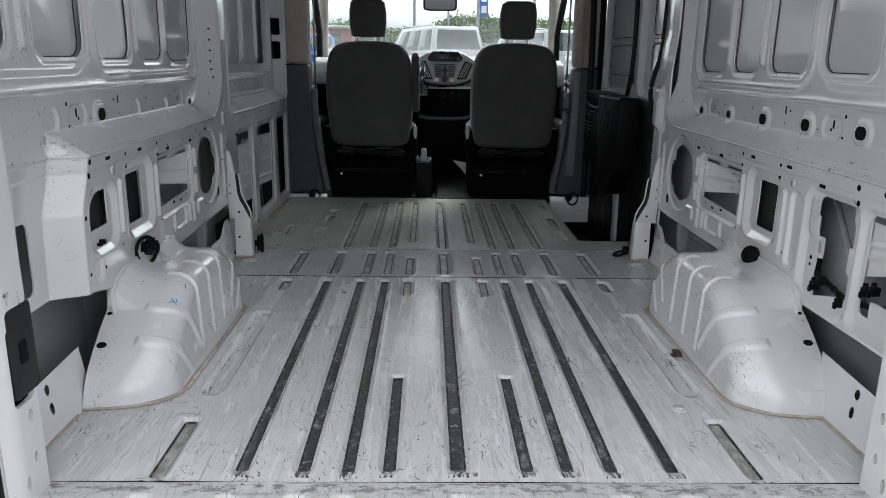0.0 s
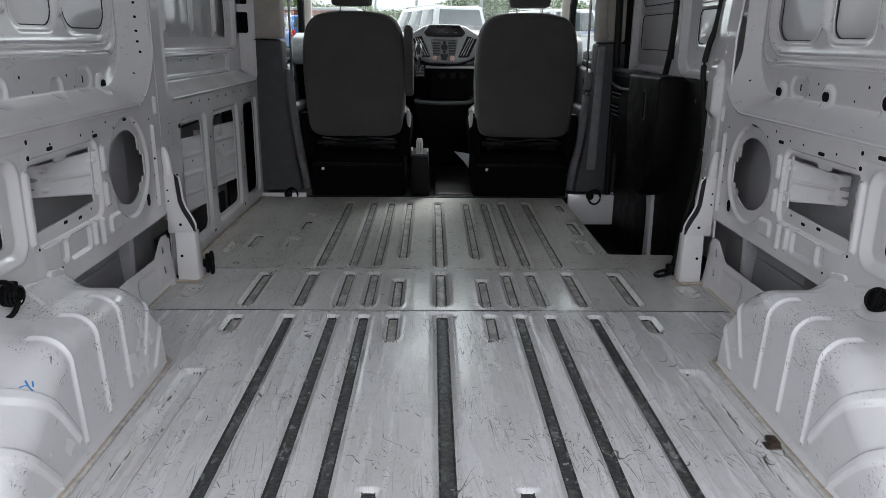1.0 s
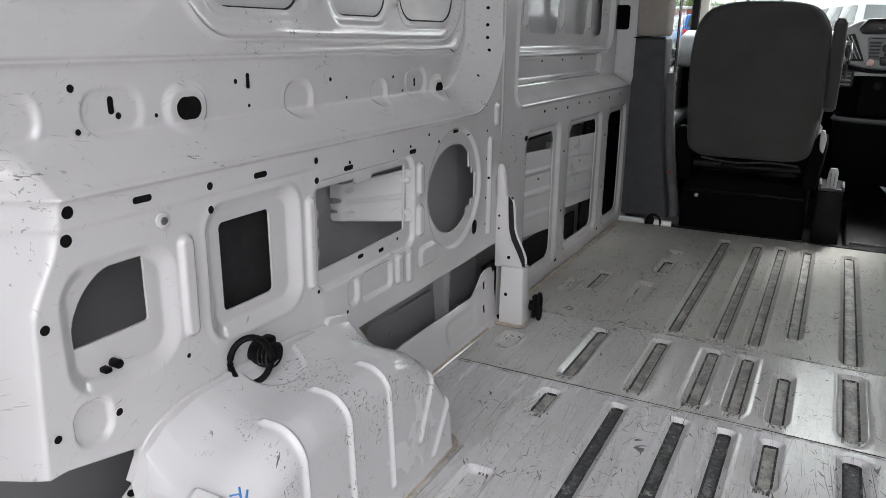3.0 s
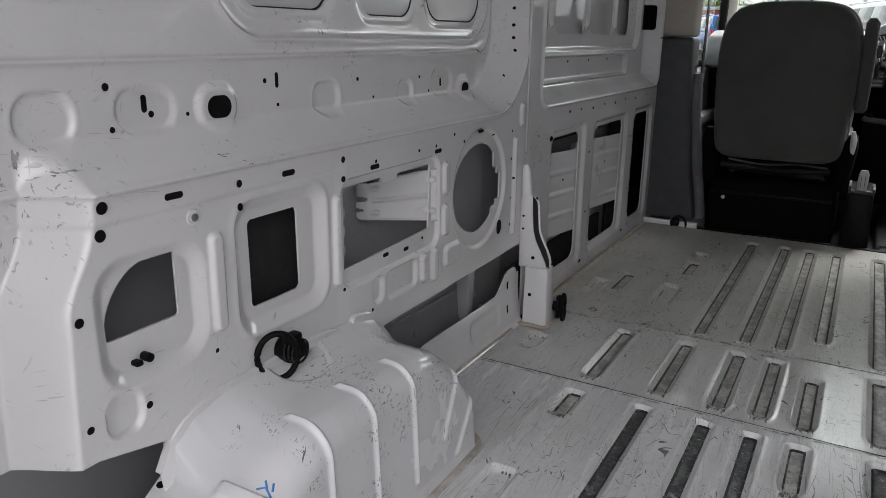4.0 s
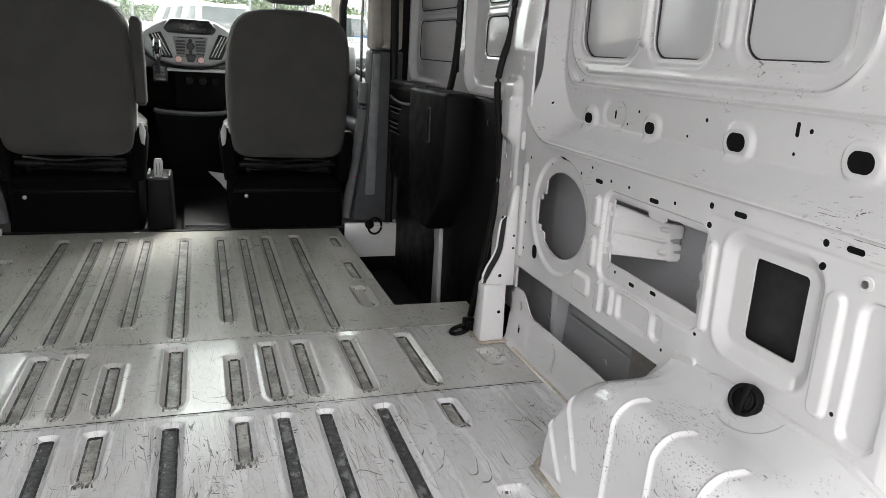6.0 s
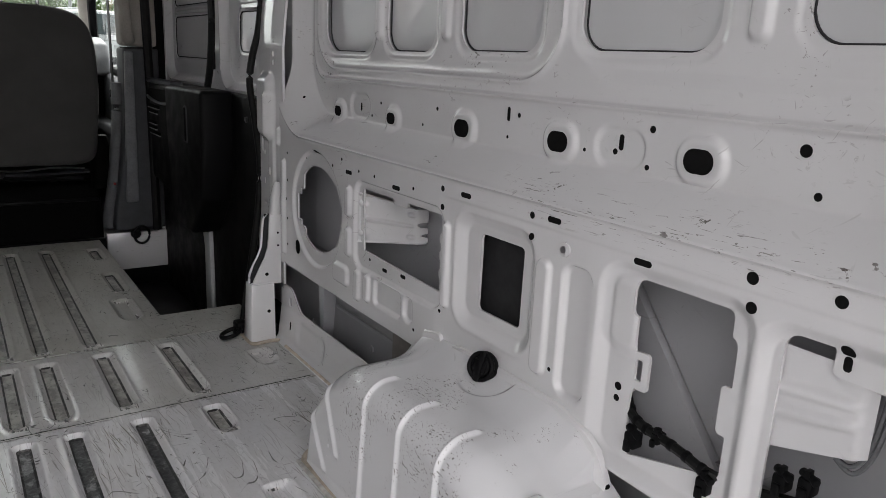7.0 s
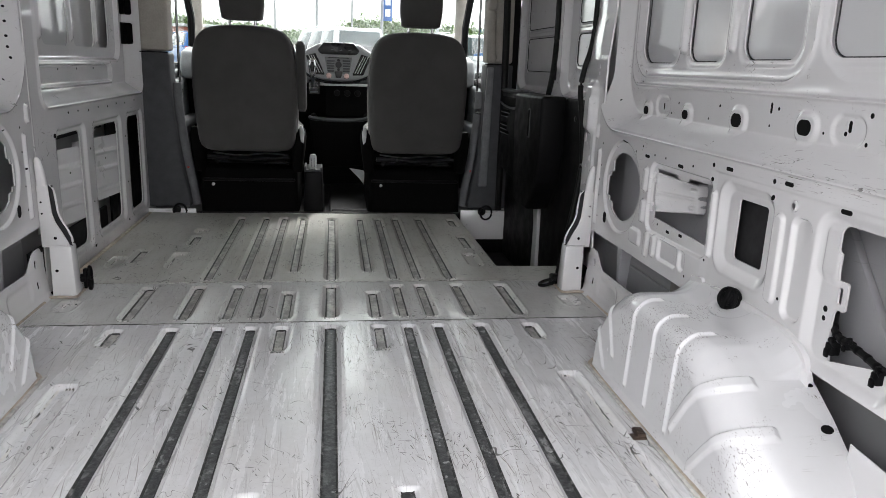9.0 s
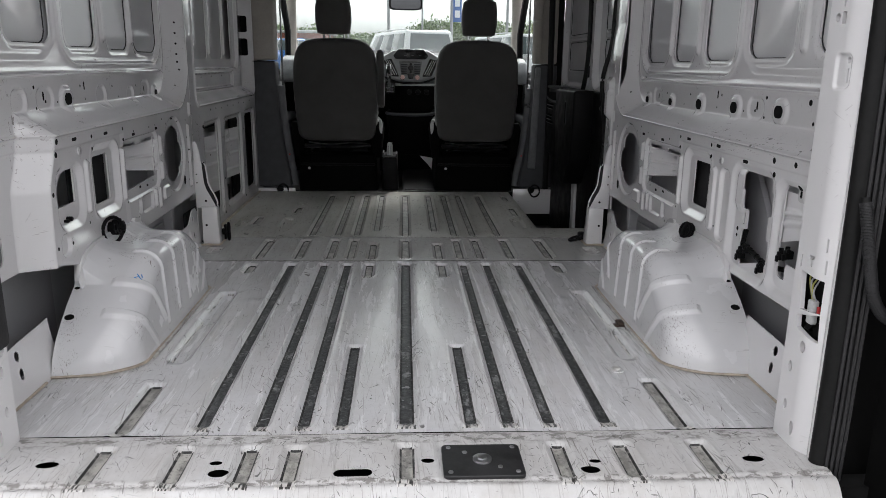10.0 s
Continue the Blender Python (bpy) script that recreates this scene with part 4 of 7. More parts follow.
# eyelets are not cut either: black ovals paint the dark behind them
for c, zc in ((1.897, 0.638), (1.645, 0.642), (1.387, 0.647), (1.131, 0.652), (0.872, 0.656)):
    big = 0.75 if c > 1.5 else 1.0
    HOLES[1].append((c, zc, 0.0160 * big, 0.007 * big))
    if c in (1.131, 1.897):
        HOLES[-1].append((c + LEFT.dy + 0.010, zc + LEFT.dz - 0.007, 0.0160 * big, 0.007 * big))
both(1.985, 0.288, 0.0135, -0.005)

wall_right = wall_side(RIGHT, "wall_right", "white stamped steel van side with window panels and openings")
wall_left = wall_side(LEFT, "wall_left", "white stamped steel van side with boxed rear corner")


def brace(parent, s, x, y0, y1, z0, z1, beads, label="", taper=0.0, sink=0.0, slant=0.0):
    """A pressed stiffener behind an opening, with horizontal beads; its rear end is narrower by taper below and by sink above."""
    def depth(U, V):
        d = x + 0 * U
        for b in beads:
            d = d - 0.006 * step(s_box(U, V, y0 + 0.015, y1 - 0.015, b - 0.007, b + 0.007, 0.0045), 0.006)
        return d + 0.010 * np.clip((y0 + 0.010 - U) / 0.010, 0, 1)
    def place(U, V, D):
        t = np.clip((y1 - U) / (y1 - y0), 0, 1)
        k = (V - z0) / (z1 - z0)
        return s * (D + slant * t), U, V + t * (taper * (1 - k) - sink * k)
    sheet("brace", span(y0, y1, 0.005), span(z0, z1, 0.004), place, depth, None, [BRACE_PAINT], parent, label)


def bracket(parent, sd, low):
    """The pressed bracket in the wide opening: it slants from the panel's front edge out to the skin and ends in a curled lip."""
    s, dy, dz = sd.s, sd.dy, sd.dz
    def place(U, V, D):
        t = np.clip(U, 0, 1)
        y = 1.668 + dy - 0.133 * t
        x = low + 0.006 + (0.955 - low) * t ** 0.9
        z0, z1 = 0.372 + 0.018 * t, 0.484 - 0.020 * t
        # the curled rear lip turns outwards
        turn = np.clip((U - 0.93) / 0.07, 0, 1) ** 2
        return s * (x + D + 0.016 * turn), y, z0 + (z1 - z0) * V + dz
    def depth(U, V):
        d = -0.006 * step(s_box(U, V, 0.10, 0.88, 0.46, 0.54, 0.03), 0.05)
        d = d - 0.004 * ridge(V - 0.02, 0.02) - 0.004 * ridge(V - 0.98, 0.02)
        for v in (0.20, 0.80):
            d = d - 0.006 * step(s_box(U, V, 0.02, 0.13, v - 0.05, v + 0.05, 0.04), 0.05) - 0.006 * step(s_box(U, V, 0.80, 0.90, v - 0.05, v + 0.05, 0.04), 0.05)
        return d
    def cut(U, V):
        d = s_circle(U * 0.13, V * 0.1, 0.130, 0.055, 0.008)
        return np.minimum(d, s_circle(U * 0.13, V * 0.1, 0.131, 0.025, 0.005))
    sheet("bracket", span(-0.05, 1.0, 0.016), span(0, 1, 0.018), place, depth, cut, [BRACE_PAINT], parent, "pressed white stiffener bracket", rim=(s * 0.003, 0, 0))
    back = prism([(s * 0.958, 1.545 + dy), (s * 0.984, 1.545 + dy), (s * 0.984, 1.551 + dy), (s * 0.958, 1.551 + dy)], 0.385 + dz, 0.468 + dz, "z", 0.001, 1)
    part("bracket_flange", back, SKIN_PAINT, parent)


for sd, wall in ((RIGHT, wall_right), (LEFT, wall_left)):
    s, dy, dz = sd.s, sd.dy, sd.dz
    low = float(sd.low(np.array(1.5)))
    bracket(wall, sd, low)
    # dark sheets painted as the shade behind the square opening and eyelets
    part("cavity_shade", box(min(s * (low + 0.045), s * (low + 0.05)), max(s * (low + 0.045), s * (low + 0.05)), 1.06 + dy, 1.305 + dy, 0.30 + dz, 0.54 + dz, 0), SHADE_DARK, wall, "dark sheet painted as the shade behind the square opening")
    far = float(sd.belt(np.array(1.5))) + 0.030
    part("cavity_shade", box(min(s * far, s * (far + 0.004)), max(s * far, s * (far + 0.004)), 0.50, 2.05, 0.60, 0.695, 0), HOLE_DARK, wall, "dark sheet painted as the shade behind the eyelets")
    # vertical strut seen in the speaker hole, and the strap in the gap below
    strap = hexa([(s * 0.918, 1.915 + dy, 0.02), (s * 0.968, 1.918 + dy, 0.02), (s * 0.968, 1.930 + dy, 0.02), (s * 0.918, 1.930 + dy, 0.02)], [(s * 0.905, 1.880 + dy, 0.27), (s * 0.968, 1.884 + dy, 0.27), (s * 0.968, 1.926 + dy, 0.27), (s * 0.905, 1.926 + dy, 0.27)], 0.004)
    part("strap", strap, SKIN_PAINT, wall, "light grey vertical stiffener strap")
    part("end_plate", box(min(s * 0.948, s * 0.956), max(s * 0.948, s * 0.956), 1.94 + dy, 2.10 + dy, 0.0, 0.26, 0.002), RAIL_PAINT, wall)
    for by, bz in ((1.985, 0.155), (1.990, 0.105), (2.03, 0.06)):
        part("rivet", cylinder((s * 0.949, by + dy, bz), (s * 0.942, by + dy, bz), 0.008, 14, bevel=0.002), SKIN_PAINT, wall)
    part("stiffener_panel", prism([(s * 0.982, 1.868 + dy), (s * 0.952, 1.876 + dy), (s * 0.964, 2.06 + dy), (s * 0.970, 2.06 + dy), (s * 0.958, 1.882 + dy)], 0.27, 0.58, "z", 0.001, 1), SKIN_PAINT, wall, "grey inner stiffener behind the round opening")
    part("rail_flange", box(min(s * 0.938, s * 0.946), max(s * 0.938, s * 0.946), 1.50 + dy, 1.88 + dy, 0.148, 0.156, 0.002), RAIL_PAINT, wall)
    part("primer_patch", box(min(s * 0.930, s * 0.936), max(s * 0.930, s * 0.936), 1.50 + dy, 1.585 + dy, 0.03, 0.24, 0.003), BROWN_PRIMER, wall, "brown primed filler piece")
    part("lower_rail", prism([(s * 0.983, 0.20), (s * 0.955, 0.20), (s * 0.945, 0.17), (s * 0.945, 0.03), (s * 0.983, 0.0)], 1.35, 2.12, "y", 0.002), RAIL_PAINT, wall, "grey lower body rail with press marks")
    for y in (1.55, 1.70):
        part("press_mark", cylinder((s * 0.947, y + dy, 0.10), (s * 0.941, y + dy, 0.10), 0.008, 14, bevel=0.002), RAIL_PAINT, wall)
    # kick panels at the floor
    def kick(U, V, s=s):
        x = 0.868 + 0.012 * np.clip(V / 0.1, 0, 1) + 0.010 * np.clip((0.02 - V) / 0.02, 0, 1) ** 2 * -1
        x = x + 0.004 * step(s_box(U, V, 1.56, 1.64, 0.03, 0.09, 0.02), 0.02) + 0.004 * step(s_box(U, V, 1.82, 1.98, 0.03, 0.085, 0.02), 0.02)
        return x
    def kick_cut(U, V, s=s):
        q = np.clip((U - 1.955) / 0.085, 0, 1)
        ear = 0.052 * q * q * (3 - 2 * q) - 0.020 * np.clip((U - 2.070) / 0.018, 0, 1) ** 2
        d = 0.112 - 0.02 * np.clip((1.62 - U) / 0.15, 0, 1) + ear - V
        for y, z in ((1.60, 0.060), (2.036, 0.122), (2.030, 0.058)):
            d = np.minimum(d, s_box(U, V, y - 0.0075, y + 0.0075, z - 0.012, z + 0.012, 0.005))
        return d
    sheet("kick_panel", span(1.44, 2.10, 0.005), span(0.0, 0.18, 0.005), side_place(s), kick, kick_cut, [WALL_PAINT], wall, "low white kick panel above the floor", rim=(s * 0.003, 0, 0))
    def rear_kick(U, V):
        return 0.87 + 0.02 * np.clip((V - 0.0) / 0.13, 0, 1) + 0 * U
    def rear_kick_cut(U, V):
        d = 0.130 - V + 0.06 * (U - 0.62)
        for y, z, a, b in ((0.628, 0.105, 0.010, 0.013), (0.628, 0.062, 0.009, 0.014), (0.52, 0.02, 0.015, 0.022)):
            d = np.minimum(d, (np.hypot((U - y) / a, (V - z) / b) - 1) * a)
        return d
    sheet("kick_panel", span(0.40, 0.79, 0.006), span(0.0, 0.16, 0.005), side_place(s), rear_kick, rear_kick_cut, [WALL_PAINT], wall, "white kick panel behind the wheelhouse", rim=(s * 0.002, 0, 0))
    # cavity floor between panel and skin; lower_skin is darkened for the cavity's shade
    part("lower_skin", box(min(s * 0.972, s * 0.980), max(s * 0.972, s * 0.980), 0.36, 1.0, -0.04, 0.262, 0), RAIL_PAINT, wall)
    part("lower_clip", joined(box(min(s * 0.955, s * 0.97), max(s * 0.955, s * 0.97), 0.60, 0.63, 0.15, 0.165, 0.003), cylinder((s * 0.97, 0.66, 0.145), (s * 0.955, 0.66, 0.145), 0.010, 12)), BLACK_PLASTIC, wall)
    part("cavity_floor", box(min(s * 0.88, s * 0.99), max(s * 0.88, s * 0.99), 0.35, 2.15, -0.06, -0.02, 0), SKIN_PAINT, wall)
    # sealant along the floor edge
    pts = [(s * 0.862, 1.50, 0.003), (s * 0.866, 1.65, 0.003), (s * 0.868, 1.85, 0.003), (s * 0.866, 2.03, 0.003)]
    part("floor_sealant", tube(smooth_line(pts), 0.009, 6, squash=0.5), SEALANT, wall, "uneven tan sealant bead")
    pts = [(s * 0.868, 0.45, 0.003), (s * 0.872, 0.56, 0.003), (s * 0.872, 0.71, 0.003)]
    part("floor_sealant", tube(smooth_line(pts), 0.007, 6, squash=0.5), SEALANT, wall)

# ---------------------------------------------------------------- wheelhouses
def wheelhouse(sd, y_rear, y_front, label):
    s = sd.s
    house = thing("wheelhouse", (s * 0.78, 1.12, 0), label, "wheelhouse", "wheelhouses", "structure")
    n_y, n_t = 560, 150
    yy = np.linspace(y_rear, y_front, n_y)
    low = float(sd.low(np.array(1.1)))
    q = (yy - y_rear)
    f = (y_front - yy)
    # height along the van: slanting rear face, level top, round front slope
    rise = np.interp(q, (0, 0.006, 0.020, 0.042, 0.078, 0.128, 0.188, 0.245, 0.285, 0.315, 0.35), (0, 0.026, 0.054, 0.083, 0.116, 0.155, 0.194, 0.224, 0.240, 0.2455, 0.247))
    fall = np.interp(f, (0, 0.006, 0.018, 0.036, 0.062, 0.095, 0.13, 0.165, 0.20, 0.26), (0, 0.035, 0.075, 0.118, 0.162, 0.200, 0.226, 0.240, 0.2455, 0.247))
    top = np.minimum(rise, fall)
    soft = np.hanning(19) / np.hanning(19).sum()
    top = np.convolve(np.pad(top, 9, mode="edge"), soft, "valid")
    top[0] = top[-1] = 0.0
    # inner line in plan: round rear corner, tight front corner
    inner = 0.678 + 0.125 * np.clip(1 - q / 0.115, 0, 1) ** 2.3 + 0.07 * np.clip(1 - q / 0.02, 0, 1) ** 2 + 0.030 * np.clip(1 - f / 0.045, 0, 1) ** 2
    # the edge between top and side is tight along the top and opens out towards the rear
    edge = np.interp(yy, (y_rear, 0.90, 1.00, 1.08, 1.30, 1.38, y_front), (0.085, 0.080, 0.058, 0.042, 0.042, 0.055, 0.06))
    # near the wall the top turns up into the lip
    lift = np.clip(np.interp(yy, (0.88, 0.925, 0.96, 1.02, 1.17, 1.26, 1.35, 1.38, 1.45), (0.0, 0.238, 0.262, 0.275, 0.277, 0.274, 0.268, 0.262, 0.10)) - top, 0, None)
    verts = np.zeros((n_y, n_t, 3))
    for i in range(n_y):
        h, xi = top[i], inner[i]
        r = min(edge[i], h * 0.75, max(0.002, (low + 0.02 - xi) * 0.8))
        lean = 0.010 * h / 0.247
        p = []
        for k in range(n_t):
            t = k / (n_t - 1)
            if t < 0.40:
                a = t / 0.40
                x = low + 0.015 + (xi + lean + r - low - 0.015) * a
                up = max(0.0, min(1.0, (x - low + 0.075) / 0.075))
                p.append((x, h + lift[i] * up * up, 0.0))
            elif t < 0.66:
                a = (t - 0.40) / 0.26 * math.pi / 2
                p.append((xi + lean + r - r * math.sin(a), h - r + r * math.cos(a), 0.0))
            else:
                a = (t - 0.66) / 0.34
                p.append((xi + lean * (1 - a) - 0.010 * max(0, a - 0.9) / 0.1, (h - r) * (1 - a), 0.0))
        p = np.array(p)
        tx, tz = np.gradient(p[:, 0]), np.gradient(p[:, 1])
        ln = np.maximum(np.hypot(tx, tz), 1e-9)
        nx, nz = tz / ln, -tx / ln
        bulge = np.zeros(n_t)
        ts = np.linspace(0, 1, n_t)
        # five pressed ribs; the two at the front lean forward and stop short of the top
        for c, z_end, lean_y, on_top in ((1.045, 0.030, 0.0, 0.062), (1.150, 0.038, 0.0, 0.060), (1.258, 0.036, 0.0, 0.052), (1.345, 0.070, 0.55, 0.0), (1.388, 0.020, 0.80, 0.0)):
            at = c + lean_y * np.clip(p[:, 1] - z_end, 0, None)
            w = np.exp(-((yy[i] - at) / 0.0040) ** 2)
            rim = xi + lean + r * 0.35 + on_top
            bulge += 0.0064 * w * np.clip((rim - p[:, 0]) / 0.012, 0, 1) * np.clip((p[:, 1] - z_end) / 0.006, 0, 1)
        # two curved beads round the rear inner corner
        for ya, za in (((0.70, 0.89, 0.930, 0.950, 0.975, 1.000, 1.026), (0.26, 0.215, 0.188, 0.170, 0.140, 0.098, 0.055)), ((0.70, 0.80, 0.846, 0.868, 0.893, 0.918, 0.940), (0.22, 0.160, 0.130, 0.110, 0.080, 0.045, 0.016))):
            if yy[i] < ya[-1]:
                off = np.abs(p[:, 1] - np.interp(yy[i], ya, za))
                bulge += 0.008 * np.clip((0.017 - off) / 0.007, 0, 1) * np.clip((0.780 - p[:, 0]) / 0.012, 0, 1) * min(1.0, (ya[-1] - yy[i]) / 0.006)
        # round seat of the lashing ring
        seat = np.hypot(yy[i] - 1.165, p[:, 0] - low)
        bulge -= 0.004 * np.clip((0.062 - seat) / 0.006, 0, 1) * (ts < 0.40)
        verts[i, :, 0] = s * (p[:, 0] + nx * bulge)
        verts[i, :, 1] = yy[i]
        verts[i, :, 2] = p[:, 1] + np.abs(nz) * bulge
    ids = np.arange(n_y * n_t).reshape(n_y, n_t)
    quads = np.stack((ids[:-1, :-1], ids[1:, :-1], ids[1:, 1:], ids[:-1, 1:]), -1).reshape(-1, 4)
    np_mesh("shell", verts.reshape(-1, 3), quads, [ARCH_PAINT], house, "scuffed white pressed wheelhouse shell", angle=70)
    # flange where the shell meets the wall, and the sealant round its foot
    line = smooth_line([(0.90, 0.200, 0), (0.925, 0.240, 0), (0.96, 0.262, 0), (1.02, 0.275, 0), (1.17, 0.277, 0), (1.26, 0.274, 0), (1.300, 0.262, 0), (1.318, 0.262, 0), (1.330, 0.276, 0), (1.372, 0.268, 0), (1.382, 0.262, 0), (1.44, 0.198, 0), (1.475, 0.14, 0)], 4)
    lip = []
    for p in line:
        for dx, dz in ((0.006, 0.003), (-0.0025, 0.003), (-0.0045, 0.0015), (-0.0055, -0.008), (-0.012, -0.036)):
            lip.append((s * (low + dx), p.x, p.y + dz))
    k = 5
    quads = [(a * k + b, (a + 1) * k + b, (a + 1) * k + b + 1, a * k + b + 1) for a in range(len(line) - 1) for b in range(k - 1)]
    np_mesh("wall_lip", lip, quads, [WALL_PAINT], house, "raised lip against the wall", angle=40)
    foot = [(s * (inner[i] - 0.006), yy[i], 0.004) for i in range(0, n_y, 6)]
    foot = [(s * 0.872, y_rear - 0.004, 0.004)] + foot + [(s * 0.74, y_front + 0.004, 0.004)]
    part("sealant", tube(foot, 0.0055, 6, squash=0.6), SEALANT, house, "brown sealant bead round the foot")
    part("front_edge_strip", box(min(s * 0.66, s * 0.668), max(s * 0.66, s * 0.668), 0.86, 1.48, 0.0, 0.006, 0.002), GREY_SEALANT, house)
    # flat black ovals stand in for the dark of two holes
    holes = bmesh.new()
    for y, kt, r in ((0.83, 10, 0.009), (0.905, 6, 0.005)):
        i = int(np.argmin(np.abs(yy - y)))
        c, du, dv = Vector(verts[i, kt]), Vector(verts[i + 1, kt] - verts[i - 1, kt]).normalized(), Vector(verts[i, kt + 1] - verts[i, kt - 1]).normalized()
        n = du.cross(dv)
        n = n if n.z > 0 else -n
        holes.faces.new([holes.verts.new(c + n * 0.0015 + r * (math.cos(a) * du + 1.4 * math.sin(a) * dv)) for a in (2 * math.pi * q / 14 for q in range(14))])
    part("painted_holes", holes, HOLE_DARK, house, smooth=False)
    if s < 0:
        marks = []
        for pts in (((0.945, 70), (0.953, 73), (0.950, 78)), ((0.958, 71), (0.951, 75)), ((0.955, 77), (0.963, 75))):
            marks.append(tube([Vector(verts[int(np.argmin(np.abs(yy - y))), kt]) for y, kt in pts], 0.0016, 5))
        part("chalk_mark", joined(*marks), plain("blue_crayon", (0.05, 0.22, 0.55), 0.7), house, "small blue crayon mark")
    return house


wheelhouse(RIGHT, 0.714, 1.506, "white steel wheelhouse with pressed ribs and scuffs")
wheelhouse(LEFT, 0.738, 1.503, "white steel wheelhouse with ribs and a blue mark")

# ---------------------------------------------------------------- pillars behind the load doors and at the middle
def door_post(sd, label):
    """The middle post: a boxed foot that narrows into a slotted upright."""
    s = sd.s
    y = 2.147
    post = thing("body_post", (s * 0.84, y, 0), label, "pillar", "body posts", "structure")
    b = s * 0.886
    # boxed foot with a slightly tapered rear face
    part("foot", hexa([(s * 0.788, y - 0.058, -0.004), (s * 0.860, y - 0.058, -0.004), (s * 0.862, y + 0.004, -0.004), (s * 0.788, y + 0.004, -0.004)], [(s * 0.797, y - 0.046, 0.163), (s * 0.862, y - 0.046, 0.163), (s * 0.864, y + 0.004, 0.163), (s * 0.797, y + 0.004, 0.163)], 0.006), PILLAR_PAINT, post)
    # rear plate: its inner edge swings outwards over the foot and runs up to a rounded cap
    edge = [(0.800, 0.158), (0.804, 0.172), (0.820, 0.205), (0.836, 0.235), (0.844, 0.262), (0.847, 0.30), (0.850, 0.352), (0.858, 0.362), (0.882, 0.362)]
    plate = prism([(s * x, z) for x, z in edge] + [(s * 0.882, 0.158)], y - 0.044, y - 0.036, "y", 0.0025)
    part("rear_plate", plate, PILLAR_PAINT, post, "white plate above the foot")
    part("cap", loft([(0.350, s * 0.866, y - 0.036, 0.014, 0.014), (0.356, s * 0.866, y - 0.036, 0.0145, 0.015), (0.395, s * 0.869, y - 0.036, 0.0125, 0.014), (0.425, s * 0.874, y - 0.034, 0.009, 0.011), (0.436, s * 0.877, y - 0.032, 0.005, 0.006)], 3.2, 24), PILLAR_PAINT, post, "rounded upper end")
    # front flange: a thin strip that leaves a dark slot behind the plate
    line = [(s * x, y - 0.026, z) for x, z in ((0.798, 0.163), (0.798, 0.184), (0.807, 0.208), (0.823, 0.238), (0.832, 0.264), (0.835, 0.30), (0.839, 0.335), (0.850, 0.350))]
    part("front_flange", tube(smooth_line(line), 0.0034, 8), PILLAR_PAINT, post, "thin folded flange")
    # web and slot back are painted dark for the slot's shade
    web = [(s * x, z) for x, z in ((0.797, 0.16), (0.808, 0.21), (0.824, 0.240), (0.833, 0.266), (0.836, 0.30), (0.841, 0.350), (0.886, 0.350), (0.886, 0.16))]
    part("front_web", prism(web, y - 0.029, y - 0.024, "y", 0.001, 1), SHADE_DARK, post)
    part("slot_back", prism([(s * 0.862, y - 0.034), (s * 0.866, y - 0.034), (s * 0.866, y - 0.030), (s * 0.862, y - 0.030)], 0.165, 0.345, "z", 0), HOLE_DARK, post)
    part("fold_line", box(min(s * 0.796, s * 0.863), max(s * 0.796, s * 0.863), y - 0.0482, y - 0.0445, 0.1605, 0.1645, 0.001, 1), PILLAR_PAINT, post)
    # post holes as thin black discs, dark by colour only
    for x, z, o in ((0.84, 0.188, 0.0445), (0.842, 0.085, 0.0515), (0.872, 0.30, 0.0445), (0.872, 0.265, 0.0445)):
        r = 0.0048 if x < 0.86 else 0.003
        part("painted_hole", cylinder((s * x, y - o, z), (s * x, y - o - 0.0012, z), r, 12), HOLE_DARK, post)
    part("sealant", tube(smooth_line([(s * 0.790, y + 0.028, 0.003), (s * 0.789, y - 0.03, 0.004), (s * 0.793, y - 0.064, 0.003), (s * 0.84, y - 0.068, 0.005), (s * 0.872, y - 0.070, 0.003)]), 0.008, 6, squash=0.5), SEALANT, post, "brown sealant at the post foot")
    return post


door_post(LEFT, "white boxed steel post with slotted foot")
door_post(RIGHT, "white boxed steel post beside the sliding door")


